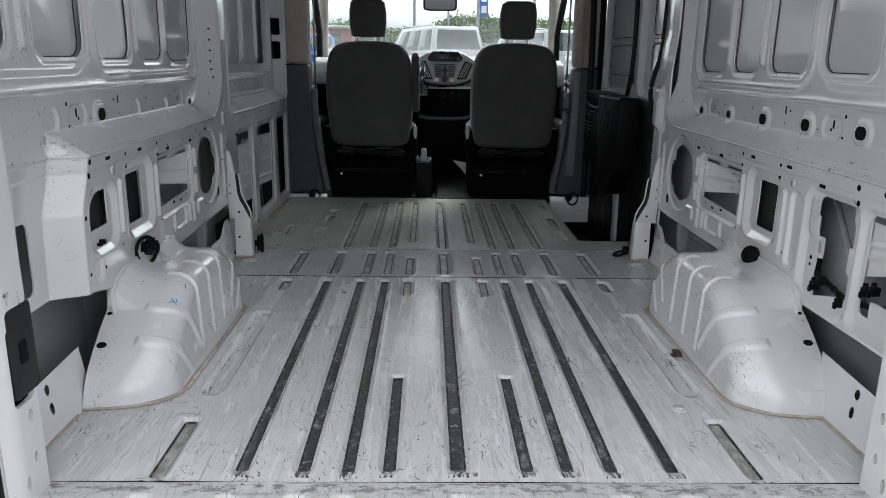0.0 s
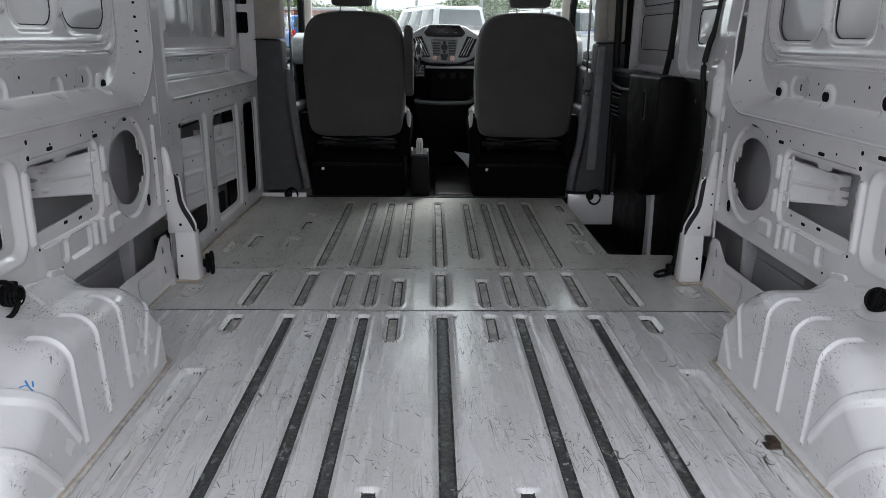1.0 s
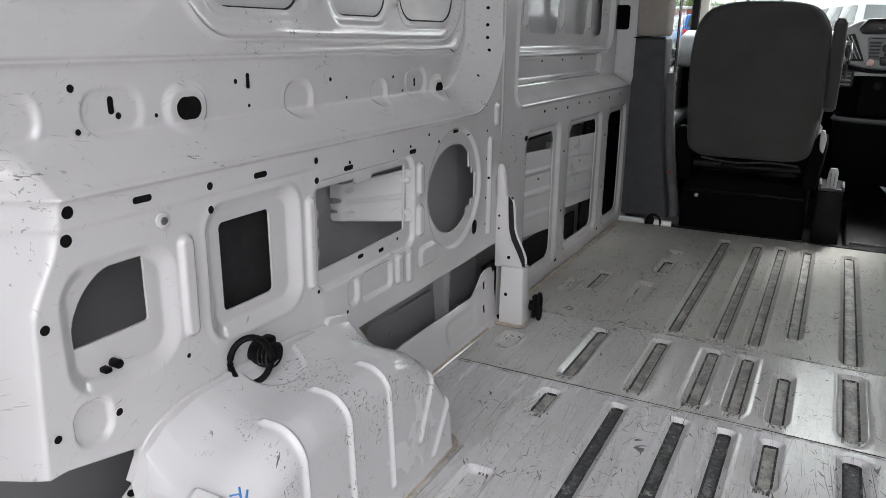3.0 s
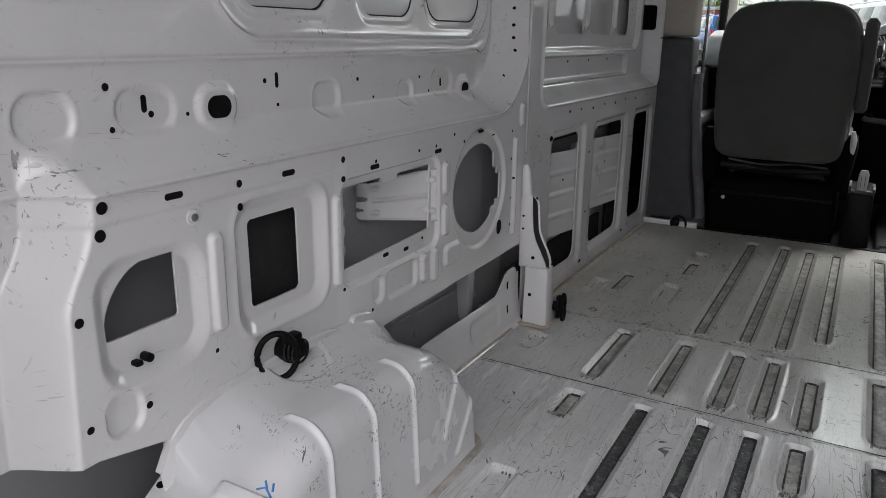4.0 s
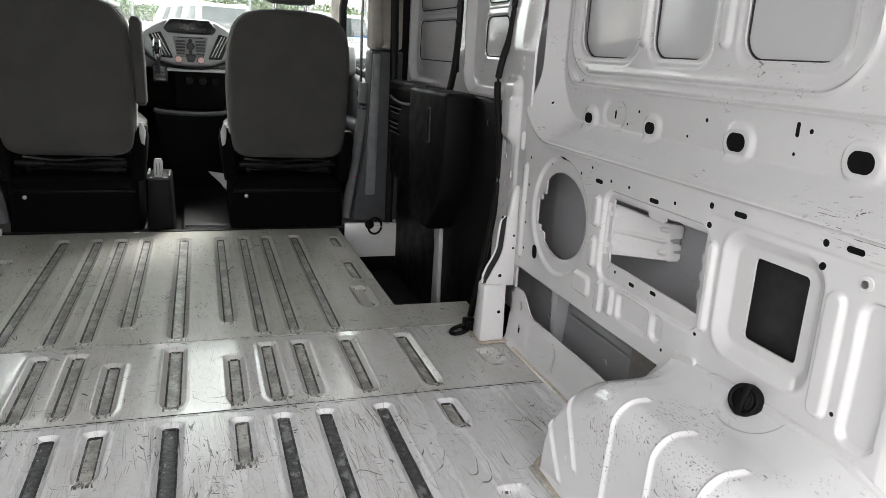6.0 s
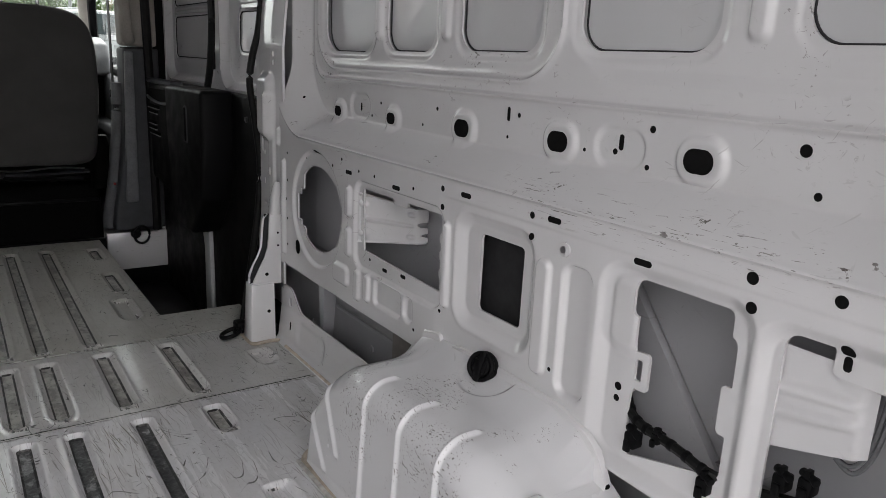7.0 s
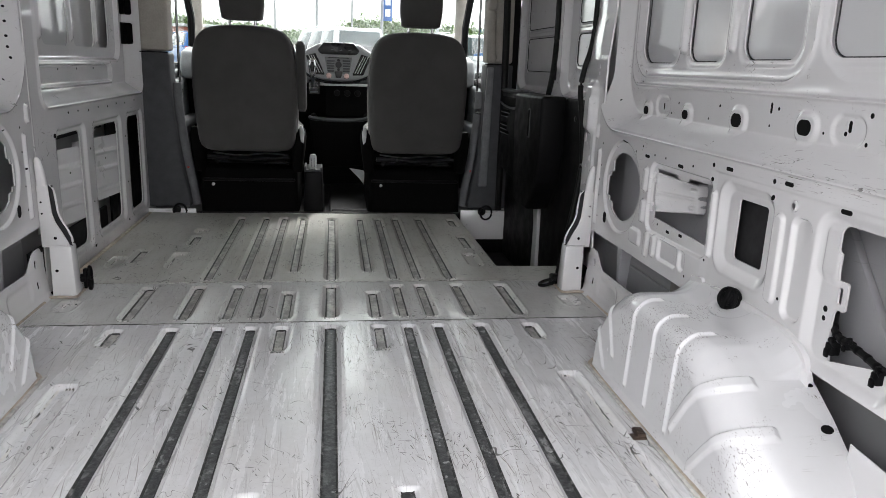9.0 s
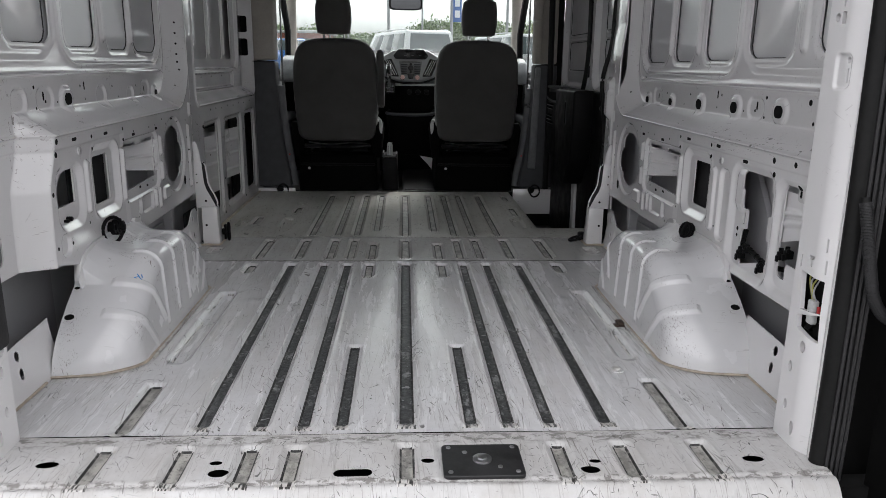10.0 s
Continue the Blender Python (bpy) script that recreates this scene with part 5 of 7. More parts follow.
def rear_pillar(s, label):
    p = thing("rear_pillar", (s * 0.83, 0.39, 0), label, "pillar", "rear pillars", "structure")
    x0, x1 = s * 0.797, s * 0.935
    def shape(U, V):
        x = 0.797 - 0.004 * V + 0.018 * np.clip((0.372 - U) / 0.045, 0, 1) ** 2
        return x + 0.005 * step(s_box(U, V, 0.352, 0.392, 0.730, 0.792, 0.010), 0.008)
    def cut(U, V):
        if s < 0:
            d = s_box(U, V, 0.362, 0.425, 0.195, 0.345, 0.012)
        else:
            d = np.minimum(s_poly(U, V, [(0.341, 0.300), (0.400, 0.293), (0.409, 0.372), (0.341, 0.366)]), s_poly(U, V, [(0.338, 0.240), (0.402, 0.254), (0.404, 0.280), (0.341, 0.297)]))
        # square hole, T-shaped slot and thin upright slots
        for u0, u1, v0, v1, r in ((0.3785, 0.3915, 0.845, 0.867, 0.001), (0.386, 0.390, 0.874, 0.90, 0.001), (0.3585, 0.3625, 0.740, 0.766, 0.0015), (0.3715, 0.3885, 0.401, 0.409, 0.001), (0.376, 0.382, 0.387, 0.404, 0.001),
                              (0.4135, 0.4175, 0.377, 0.402, 0.0015), (0.3405, 0.3440, 0.381, 0.409, 0.0015), (0.3435, 0.3470, 0.424, 0.451, 0.0015)):
            d = np.minimum(d, s_box(U, V, u0, u1, v0, v1, r))
        for y, z, a, b in ((0.371, 0.221, 0.009, 0.012), (0.405, 0.165, 0.007, 0.012), (0.405, 0.08, 0.006, 0.011), (0.372, 0.04, 0.007, 0.016), (0.405, 0.857, 0.007, 0.008), (0.361, 0.781, 0.0045, 0.006)):
            d = np.minimum(d, (np.hypot((U - y) / a, (V - z) / b) - 1) * a)
        return d
    sheet("inner_face", span(0.330, 0.432, 0.0017), np.concatenate((span(-0.02, 0.95, 0.0022), span(0.953, 1.72, 0.012))), side_place(s), shape, cut, [PILLAR_PAINT], p, "white pillar face with slots", rim=(s * 0.01, 0, 0))
    part("front_face", prism([(x0, 0.4325), (x1, 0.47), (x1, 0.474), (x0, 0.437)], 0.0, 1.72, "z", 0), PILLAR_PAINT, p)
    part("rear_face", box(min(s * 0.812, s * 0.842), max(s * 0.812, s * 0.842), 0.318, 0.330, -0.25, 1.72, 0.003), PILLAR_PAINT, p)
    # black colour stands in for the shadow in the door gap
    part("hinge_side", box(min(s * 0.843, s * 0.99), max(s * 0.843, s * 0.99), 0.316, 0.330, -0.25, 1.72, 0.003), DEEP_BLACK, p, "black sheet painted as the shaded gap at the door hinge")
    # dark boards painted as the shade inside the hollow pillar
    part("liner", box(min(s * 0.803, s * 0.93), max(s * 0.803, s * 0.93), 0.426, 0.430, 0.0, 1.7, 0), SHADE_DARK, p)
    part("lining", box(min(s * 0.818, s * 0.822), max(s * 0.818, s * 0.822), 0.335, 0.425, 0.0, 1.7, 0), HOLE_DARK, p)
    part("inside", box(min(s * 0.86, s * 0.98), max(s * 0.86, s * 0.98), 0.335, 0.42, 0.0, 1.7, 0), SHADE_DARK, p)
    line = [(s * 0.822, 0.306, -0.26), (s * 0.824, 0.306, 0.2), (s * 0.818, 0.306, 0.7), (s * 0.79, 0.306, 1.72)]
    part("weather_seal", joined(tube(smooth_line(line), 0.018, 10), tube(smooth_line([(x + s * 0.022, y - 0.004, z) for x, y, z in line]), 0.012, 8)), RUBBER, p, "black ribbed rubber door seal")
    for o, q in ((0.006, -0.018), (0.018, -0.016), (0.030, -0.014), (0.041, -0.011)):
        part("seal_rib", tube(smooth_line([(x + s * o, y + q, z) for x, y, z in line]), 0.0042, 6), DARK_COVER, p)
    return p


pillar_right = rear_pillar(1, "white steel rear pillar with slots and black seal")
pillar_left = rear_pillar(-1, "white steel rear pillar with black cover")
cover = thing("pillar_cover", (-0.815, 0.41, 0.28), "dark grey plastic cover on the rear pillar", "cover")
part("shell", prism(rounded(0.366, 0.448, 0.208, 0.378, 0.012), -0.815, -0.795, "x", 0.006, 3), DARK_COVER, cover)
part("recess", prism(rounded(0.394, 0.418, 0.268, 0.312, 0.006), -0.796, -0.793, "x", 0.001, 1), BLACK_PLASTIC, cover)
plug = thing("wiring_plug", (0.82, 0.39, 0.25), "grey and red wiring connectors in the pillar opening", "connector")
part("grey_plug", box(0.800, 0.815, 0.376, 0.396, 0.225, 0.275, 0.004), LIGHT_TRIM, plug)
part("red_plug", box(0.803, 0.812, 0.362, 0.367, 0.250, 0.268, 0.002), RED_PLASTIC, plug)
for i in range(4):
    part("wire", tube(smooth_line([(0.808, 0.378 + i * 0.005, 0.274), (0.803, 0.384 + i * 0.006, 0.295 + 0.008 * i), (0.83, 0.40 + i * 0.004, 0.325)]), 0.0018, 6), plain("wire_%s" % ("yellow" if i % 2 else "grey"), (0.30, 0.29, 0.07) if i % 2 else (0.3, 0.3, 0.32)), plug)
    part("wire", tube(smooth_line([(0.808, 0.378 + i * 0.005, 0.226), (0.805, 0.386 + i * 0.004, 0.212), (0.83, 0.40, 0.205)]), 0.0018, 6), BLACK_PLASTIC, plug)
plug.location.y -= 0.013
plug.location.z += 0.045
conduit = thing("cable_conduit", (0.85, 0.265, 0.28), "black corrugated cable conduit beside the rear pillar", "conduit")
hose = smooth_line([(0.812, 0.272, 0.545), (0.817, 0.262, 0.50), (0.827, 0.260, 0.45), (0.837, 0.260, 0.405), (0.850, 0.260, 0.360), (0.876, 0.262, 0.325), (0.915, 0.27, 0.305)], 10)
part("hose", tube(hose, 0.0085, 10), RUBBER, conduit)
for i in range(3, len(hose) - 4):
    a, b = Vector(hose[i]), Vector(hose[i + 1])
    for f in (0.0, 0.5):
        c, along = a.lerp(b, f), (b - a).normalized() * 0.0012
        part("corrugation", cylinder(tuple(c - along), tuple(c + along), 0.0112, 16, bevel=0.0006), DARK_COVER, conduit)

# ---------------------------------------------------------------- front part of the driver's side
FL_X = 0.887


def front_left_shape(U, V):
    x = FL_X + 0 * U
    field = s_box(U, V, 2.225, 3.47, 0.575, 2.5, 0.05)
    k = bend(field + 0.022, 0.045)
    x = x + 0.062 * k - 0.005 * ridge(field - 0.002, 0.006)
    b1 = s_box(U, V, 2.26, 3.20, 0.632, 0.700, 0.02)
    x += 0.011 * bend(b1, 0.010) - 0.005 * ridge(b1 - 0.005, 0.0055)
    b2 = s_box(U, V, 2.24, 3.35, 0.722, 2.5, 0.06)
    x += 0.012 * bend(b2, 0.012) - 0.005 * ridge(b2 - 0.006, 0.0055)
    for a, b, c, d in ((2.36, 2.575, 0.065, 0.476), (2.73, 3.035, 0.070, 0.472), (3.20, 3.385, 0.06, 0.476)):
        x += 0.010 * step(s_box(U, V, a - 0.035, b + 0.035, c - 0.02, d + 0.018, 0.03), 0.016)
    for c in (2.46, 2.77, 3.07):
        x -= 0.008 * step(s_box(U, V, c - 0.013, c + 0.013, 0.79, 2.5, 0.012), 0.012)
    return x + 0.0006 * np.sin(U * 21 + V * 9)


def front_left_cut(U, V):
    d = s_box(U, V, 2.335, 2.577, 0.064, 0.476, 0.035)
    d = np.minimum(d, s_box(U, V, 2.728, 3.035, 0.070, 0.472, 0.03))
    d = np.minimum(d, s_box(U, V, 3.20, 3.39, 0.060, 0.476, 0.03))
    for a, b in ((2.27, 2.44), (2.48, 2.745), (2.795, 3.045), (3.095, 3.24)):
        d = np.minimum(d, s_box(U, V, a, b, 0.768, 2.5, 0.035))
    d = np.minimum(d, s_box(U, V, 3.395, 3.455, 0.79, 0.885, 0.008))
    d = np.minimum(d, s_box(U, V, 3.395, 3.455, 0.92, 1.01, 0.008))
    return d


front_left = thing("wall_left_front", (-0.93, 2.8, 0), "white stamped steel side with three tall openings", "wall", kind="structure")
sheet("inner_panel", span(2.14, 3.60, 0.0042), np.concatenate((span(-0.002, 0.556, 0.0040), span(0.558, 0.735, 0.0022), span(0.738, 1.30, 0.005))), side_place(-1), front_left_shape, front_left_cut, [WALL_PAINT], front_left, "white stamped steel panel", rim=(-0.004, 0, 0))
# lower skin in the darkened grey, for the shade behind the openings
part("outer_skin", box(-1.0, -0.985, 2.2, 3.62, -0.25, 0.70, 0), RAIL_PAINT, front_left)
# dark sheets painted as the shade inside the tall openings
part("cavity_shade_back", box(-0.984, -0.972, 2.24, 3.08, 0.44, 0.56, 0), SHADE_DARK, front_left)
part("cavity_shade_back", box(-0.984, -0.972, 2.24, 3.08, -0.04, 0.10, 0), SHADE_DARK, front_left)
part("outer_skin", box(-0.998, -0.988, 2.2, 3.495, 0.705, 1.36, 0), PANE_PAINT, front_left)
part("cavity_shade_back", box(-0.986, -0.978, 3.36, 3.62, 0.705, 1.36, 0), BLACK_PLASTIC, front_left)
# added black plate, keeps outside light out of the cavity
part("cavity_end", box(-0.985, -0.888, 3.602, 3.614, -0.05, 1.30, 0), BLACK_PLASTIC, front_left)
part("cavity_shade_back", box(-0.965, -0.957, 3.10, 3.64, -0.05, 0.55, 0), BLACK_PLASTIC, front_left)
brace(front_left, -1, FL_X + 0.016, 2.31, 2.60, 0.150, 0.417, (0.215, 0.284, 0.352), "white pressed stiffener with beads", slant=0.055)
brace(front_left, -1, FL_X + 0.016, 2.70, 3.06, 0.165, 0.417, (0.205, 0.286, 0.355), "white pressed stiffener with beads", slant=0.055)
# uncut holes: black ovals carry their inner shade
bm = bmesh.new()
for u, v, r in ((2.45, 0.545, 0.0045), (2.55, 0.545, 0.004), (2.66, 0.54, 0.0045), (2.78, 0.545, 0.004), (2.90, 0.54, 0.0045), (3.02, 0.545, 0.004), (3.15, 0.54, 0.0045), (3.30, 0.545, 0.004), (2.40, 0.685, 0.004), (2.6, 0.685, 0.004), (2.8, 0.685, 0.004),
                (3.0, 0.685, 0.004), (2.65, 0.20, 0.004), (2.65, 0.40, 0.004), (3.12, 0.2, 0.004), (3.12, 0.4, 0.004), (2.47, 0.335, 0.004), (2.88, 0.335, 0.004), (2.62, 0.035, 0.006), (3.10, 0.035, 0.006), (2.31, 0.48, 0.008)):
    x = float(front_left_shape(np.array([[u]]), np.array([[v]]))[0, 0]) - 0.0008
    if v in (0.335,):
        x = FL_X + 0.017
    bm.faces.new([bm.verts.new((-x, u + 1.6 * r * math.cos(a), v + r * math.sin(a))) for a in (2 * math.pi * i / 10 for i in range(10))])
part("painted_holes", bm, HOLE_DARK, front_left, smooth=False)
pts = [(-0.868, 2.20, 0.003), (-0.872, 2.6, 0.003), (-0.872, 3.0, 0.003), (-0.872, 3.40, 0.003)]
part("floor_sealant", tube(smooth_line(pts), 0.010, 6, squash=0.5), SEALANT, front_left, "dirty tan sealant bead")
part("wall_seam", box(-0.890, -0.884, 2.128, 2.139, 0.45, 1.30, 0.002), WALL_PAINT, front_left)

# ---------------------------------------------------------------- roof and far shell
# Unseen roof, grey not white, so that less light reaches the upper walls.
roof = thing("ceiling", (0, 2.0, 1.80), "grey van roof, unseen, kept dull to dim the upper walls", "ceiling", kind="structure")
part("roof_sheet", box(-1.0, 1.0, 0.30, 3.62, 1.80, 1.84, 0.01), SKIN_PAINT, roof)
for s in (-1, 1):
    part("roof_side", prism([(s * 1.0, 1.29), (s * 0.985, 1.29), (s * 0.88, 1.79), (s * 0.90, 1.83), (s * 1.02, 1.83)], 0.32, 3.6, "y", 0), SKIN_PAINT, roof)
part("rear_header", box(-0.9, 0.9, 0.31, 0.37, 1.68, 1.80, 0.01), PILLAR_PAINT, roof)
for y in (0.9, 1.5, 2.1, 2.7, 3.3):
    part("roof_bow", box(-0.87, 0.87, y - 0.03, y + 0.03, 1.77, 1.80, 0.006), PILLAR_PAINT, roof)

# ---------------------------------------------------------------- sliding door side
DOOR_FIELDS = ((2.44, 2.80, 2.495, 2.684, 0.760), (2.90, 3.52, 2.99, 3.460, 0.730))


def door_upper_shape(U, V):
    x = 0.955 + 0 * U
    for a, b, pa, pb, low in DOOR_FIELDS:
        rim = s_box(U, V, a, b, 0.655, 2.5, 0.07)
        x += 0.024 * bend(rim, 0.022) - 0.005 * ridge(rim - 0.012, 0.005)
        for c, d in ((low, 0.890), (0.925, 2.0)):
            pane = s_box(U, V, pa, pb, c, d, 0.030)
            x += 0.003 * step(pane, 0.008) - 0.0015 * ridge(pane - 0.006, 0.005)
        for z in (0.895, 0.905, 0.915):
            x -= 0.003 * ridge(V - z, 0.003) * step(s_box(U, V, pa, pb, 0.8, 1.0, 0.01), 0.03)
    return x + 0.001 * np.sin(U * 17) * np.sin(V * 15)


door = thing("sliding_door", (0.93, 2.95, -0.25), "closed white sliding door with black lower trim", "door")
upper = sheet("upper_panel", span(2.33, 3.58, 0.005), span(0.60, 1.32, 0.005), side_place(1), door_upper_shape, None, [WALL_PAINT], door, "glossy white door frame with window panels")
part("outer_skin", box(0.990, 1.0, 2.30, 3.62, -0.30, 1.36, 0), SKIN_PAINT, door)
# the same painted gap lines round the door's panes
for a, b, pa, pb, low in DOOR_FIELDS:
    for c, d in ((low, 0.890), (0.925, 1.32)):
        part("pane_seam", tube([(0.9795, u, v) for u, v in rounded(pa + 0.004, pb - 0.004, c + 0.004, d - 0.004, 0.027, 6)], 0.0022, 6, closed=True), SHADE_DARK, upper, "thin dark seam round the window panel")
lower = part("trim_board", box(0.905, 0.94, 2.30, 3.56, -0.24, 0.640, 0.012), BLACK_PLASTIC, door, "black grained plastic trim board")
part("trim_pocket", prism([(2.55, 0.645), (2.98, 0.640), (2.98, 0.50), (2.93, 0.19), (2.86, 0.165), (2.70, 0.170), (2.58, 0.30), (2.55, 0.45)], 0.806, 0.91, "x", 0.014, 3), BLACK_PLASTIC, lower, "bulging black cover over the latch")
# slot, handle recess and vent slots are dark blocks painted as shade
part("slot_lip", prism(rounded(2.703, 2.735, 0.470, 0.588, 0.008), 0.8035, 0.8075, "x", 0.0012), DARK_TRIM, lower, "grey edge of the slot")
part("slot", prism(rounded(2.708, 2.730, 0.475, 0.583, 0.006), 0.8025, 0.8055, "x", 0.0008), HOLE_DARK, lower)
part("handle_board", prism([(3.0, 0.632), (3.50, 0.632), (3.52, 0.55), (3.50, 0.25), (3.10, 0.22), (3.0, 0.30)], 0.86, 0.91, "x", 0.014, 3), BLACK_PLASTIC, lower)
# grey top, handle lip and slot strips paint the trim's reflections
part("handle_top", box(0.852, 0.90, 3.08, 3.50, 0.628, 0.646, 0.007), DARK_TRIM, lower, "grey top edge painted for its sheen")
part("handle_recess_shade", prism([(3.12, 0.612), (3.47, 0.606), (3.46, 0.575), (3.30, 0.562), (3.16, 0.572)], 0.8565, 0.862, "x", 0.002), HOLE_DARK, lower)
part("door_handle", tube(smooth_line([(0.858, 3.12, 0.566), (0.851, 3.20, 0.560), (0.850, 3.30, 0.561), (0.852, 3.42, 0.570), (0.859, 3.48, 0.580)]), 0.0055, 8), GREY_TRIM, lower, "grey pull handle edge painted as its highlight")
for z, y0, y1 in ((0.535, 3.29, 3.46), (0.515, 3.32, 3.44), (0.472, 3.335, 3.455), (0.452, 3.34, 3.45), (0.432, 3.29, 3.445)):
    part("vent_slot", box(0.855, 0.862, y0, y1, z - 0.003, z + 0.009, 0.002), HOLE_DARK, lower)
    part("slot_glint", box(0.853, 0.861, y0, y1, z - 0.006, z - 0.002, 0.0012), SILVER_TRIM, lower, "light strip painted as a glint on the slot edge")
part("white_brace", prism([(2.790, 0.172), (2.870, 0.165), (2.845, 0.08), (2.85, -0.19), (2.775, -0.19)], 0.888, 0.904, "x", 0.004), LIGHT_TRIM, door, "bare light grey metal strip")
part("edge_strip", box(0.893, 0.904, 3.475, 3.492, -0.18, 0.19, 0.003), LIGHT_TRIM, door)
part("clip", cylinder((0.905, 2.42, 0.57), (0.899, 2.42, 0.57), 0.009, 14, bevel=0.002), BLACK_GLOSS, lower)
part("divider_seal", tube(smooth_line([(0.925, 2.872, 0.64), (0.932, 2.855, 0.72), (0.936, 2.845, 0.82), (0.936, 2.84, 0.95), (0.93, 2.84, 1.30)]), 0.012, 8), RUBBER, door, "black rubber seal strip")
part("latch", box(0.945, 0.957, 2.875, 2.89, 0.70, 0.76, 0.003), BLACK_GLOSS, door)

# upright flange of the door opening, with its rubber seal
frame_r = thing("door_frame", (0.90, 2.24, 0), "white steel sliding door frame with black rubber seal", "door frame", kind="structure")


def frame_shape(U, V):
    x = 0.886 + 0.006 * np.clip((U - 2.18) / 0.10, 0, 1)
    x = x - 0.018 * step(s_box(U, V, 2.16, 2.26, 0.545, 0.705, 0.025), 0.03)
    return x + 0.014 * np.clip((V - 0.78) / 0.15, 0, 1) - 0.006 * step(s_box(U, V, 2.15, 2.19, 0.2, 0.66, 0.01), 0.01)


def frame_cut(U, V):
    d = s_box(U, V, 2.246, 2.260, 0.50, 0.662, 0.006)
    for v in (0.741, 0.762, 0.795, 0.905):
        d = np.minimum(d, s_box(U, V, 2.154, 2.164, v - 0.007, v + 0.007, 0.002))
    for u, v, a, b in ((2.235, 0.50, 0.004, 0.008), (2.175, 0.455, 0.008, 0.012), (2.235, 0.42, 0.005, 0.009), (2.232, 0.36, 0.005, 0.008), (2.175, 0.31, 0.005, 0.008)):
        d = np.minimum(d, (np.hypot((U - u) / a, (V - v) / b) - 1) * a)
    return d


sheet("flange", span(2.096, 2.300, 0.004), span(0.155, 1.32, 0.005), side_place(1), frame_shape, frame_cut, [PILLAR_PAINT], frame_r, "white flange with slots", rim=(0.006, 0, 0))
# painted shade behind the flange's slot and holes
part("cavity_shade", box(0.905, 0.909, 2.15, 2.28, 0.48, 0.93, 0), HOLE_DARK, frame_r, "dark sheet painted as the shade behind the flange")
seal = [(0.835, 2.30, -0.03), (0.848, 2.29, 0.08), (0.866, 2.285, 0.20), (0.884, 2.285, 0.32), (0.893, 2.285, 0.45), (0.881, 2.285, 0.572), (0.867, 2.285, 0.68), (0.876, 2.285, 0.755), (0.891, 2.284, 0.810), (0.899, 2.284, 0.865), (0.901, 2.28, 0.93), (0.908, 2.27, 1.30)]
part("rubber_seal", tube(smooth_line(seal), 0.0098, 10), RUBBER, frame_r, "black rubber door seal")
part("sill_corner", box(0.87, 0.94, 2.20, 2.40, -0.24, -0.03, 0.004), BLACK_PLASTIC, frame_r)

# ---------------------------------------------------------------- tie-down rings
hung = thing("tie_down_ring", (-0.835, 1.147, 0.27), "black lashing ring standing on the wheelhouse top", "tie-down ring", "tie-down rings")
part("boss", joined(cylinder((-0.866, 1.150, 0.285), (-0.835, 1.146, 0.290), 0.020, 24, bevel=0.004), cylinder((-0.84, 1.146, 0.290), (-0.818, 1.143, 0.296), 0.015, 20, bevel=0.004), box(-0.848, -0.828, 1.132, 1.162, 0.270, 0.316, 0.005)), BLACK_PLASTIC, hung, "black ribbed plastic boss")
for o in (0.0, 0.008, 0.016):
    part("boss_rib", tube([(-0.838 + o, 1.146 + 0.0185 * math.cos(a), 0.290 + 0.0185 * math.sin(a)) for a in (2 * math.pi * i / 20 for i in range(20))], 0.002, 6, closed=True), BLACK_GLOSS, hung)
part("ring", tube([(-0.838 + 0.018 * math.cos(a), 1.113 + 0.024 * math.cos(a), 0.290 + 0.037 * math.sin(a)) for a in (2 * math.pi * i / 32 for i in range(32))], 0.0052, 8, closed=True), BLACK_PLASTIC, hung)
folded = thing("tie_down_ring", (0.857, 1.178, 0.285), "black folded lashing ring on the wheelhouse top", "tie-down ring", "tie-down rings")
m = Matrix.Translation((0.872, 1.178, 0.274)) @ Matrix.Scale(0.86, 4) @ Matrix.Rotation(radians(-70), 4, "Y") @ Matrix.Rotation(radians(20), 4, "X")
bm = joined(cylinder((0, 0, 0), (0, 0, 0.016), 0.030, 28, bevel=0.006), cylinder((0, 0, 0.012), (0, 0, 0.024), 0.020, 20, bevel=0.004))
bm.transform(m)
part("boss", bm, BLACK_PLASTIC, folded)
bm = tube([(0.025 * math.cos(a), 0.025 * math.sin(a), 0.021) for a in (2 * math.pi * i / 28 for i in range(28))], 0.005, 8, closed=True)
bm.transform(m)
part("ring", bm, BLACK_PLASTIC, folded)
bm = joined(box(-0.030, 0.030, -0.007, 0.007, 0.018, 0.030, 0.004), box(-0.012, 0.012, -0.014, 0.014, 0.016, 0.027, 0.004))
bm.transform(m)
part("bracket", bm, BLACK_PLASTIC, folded)


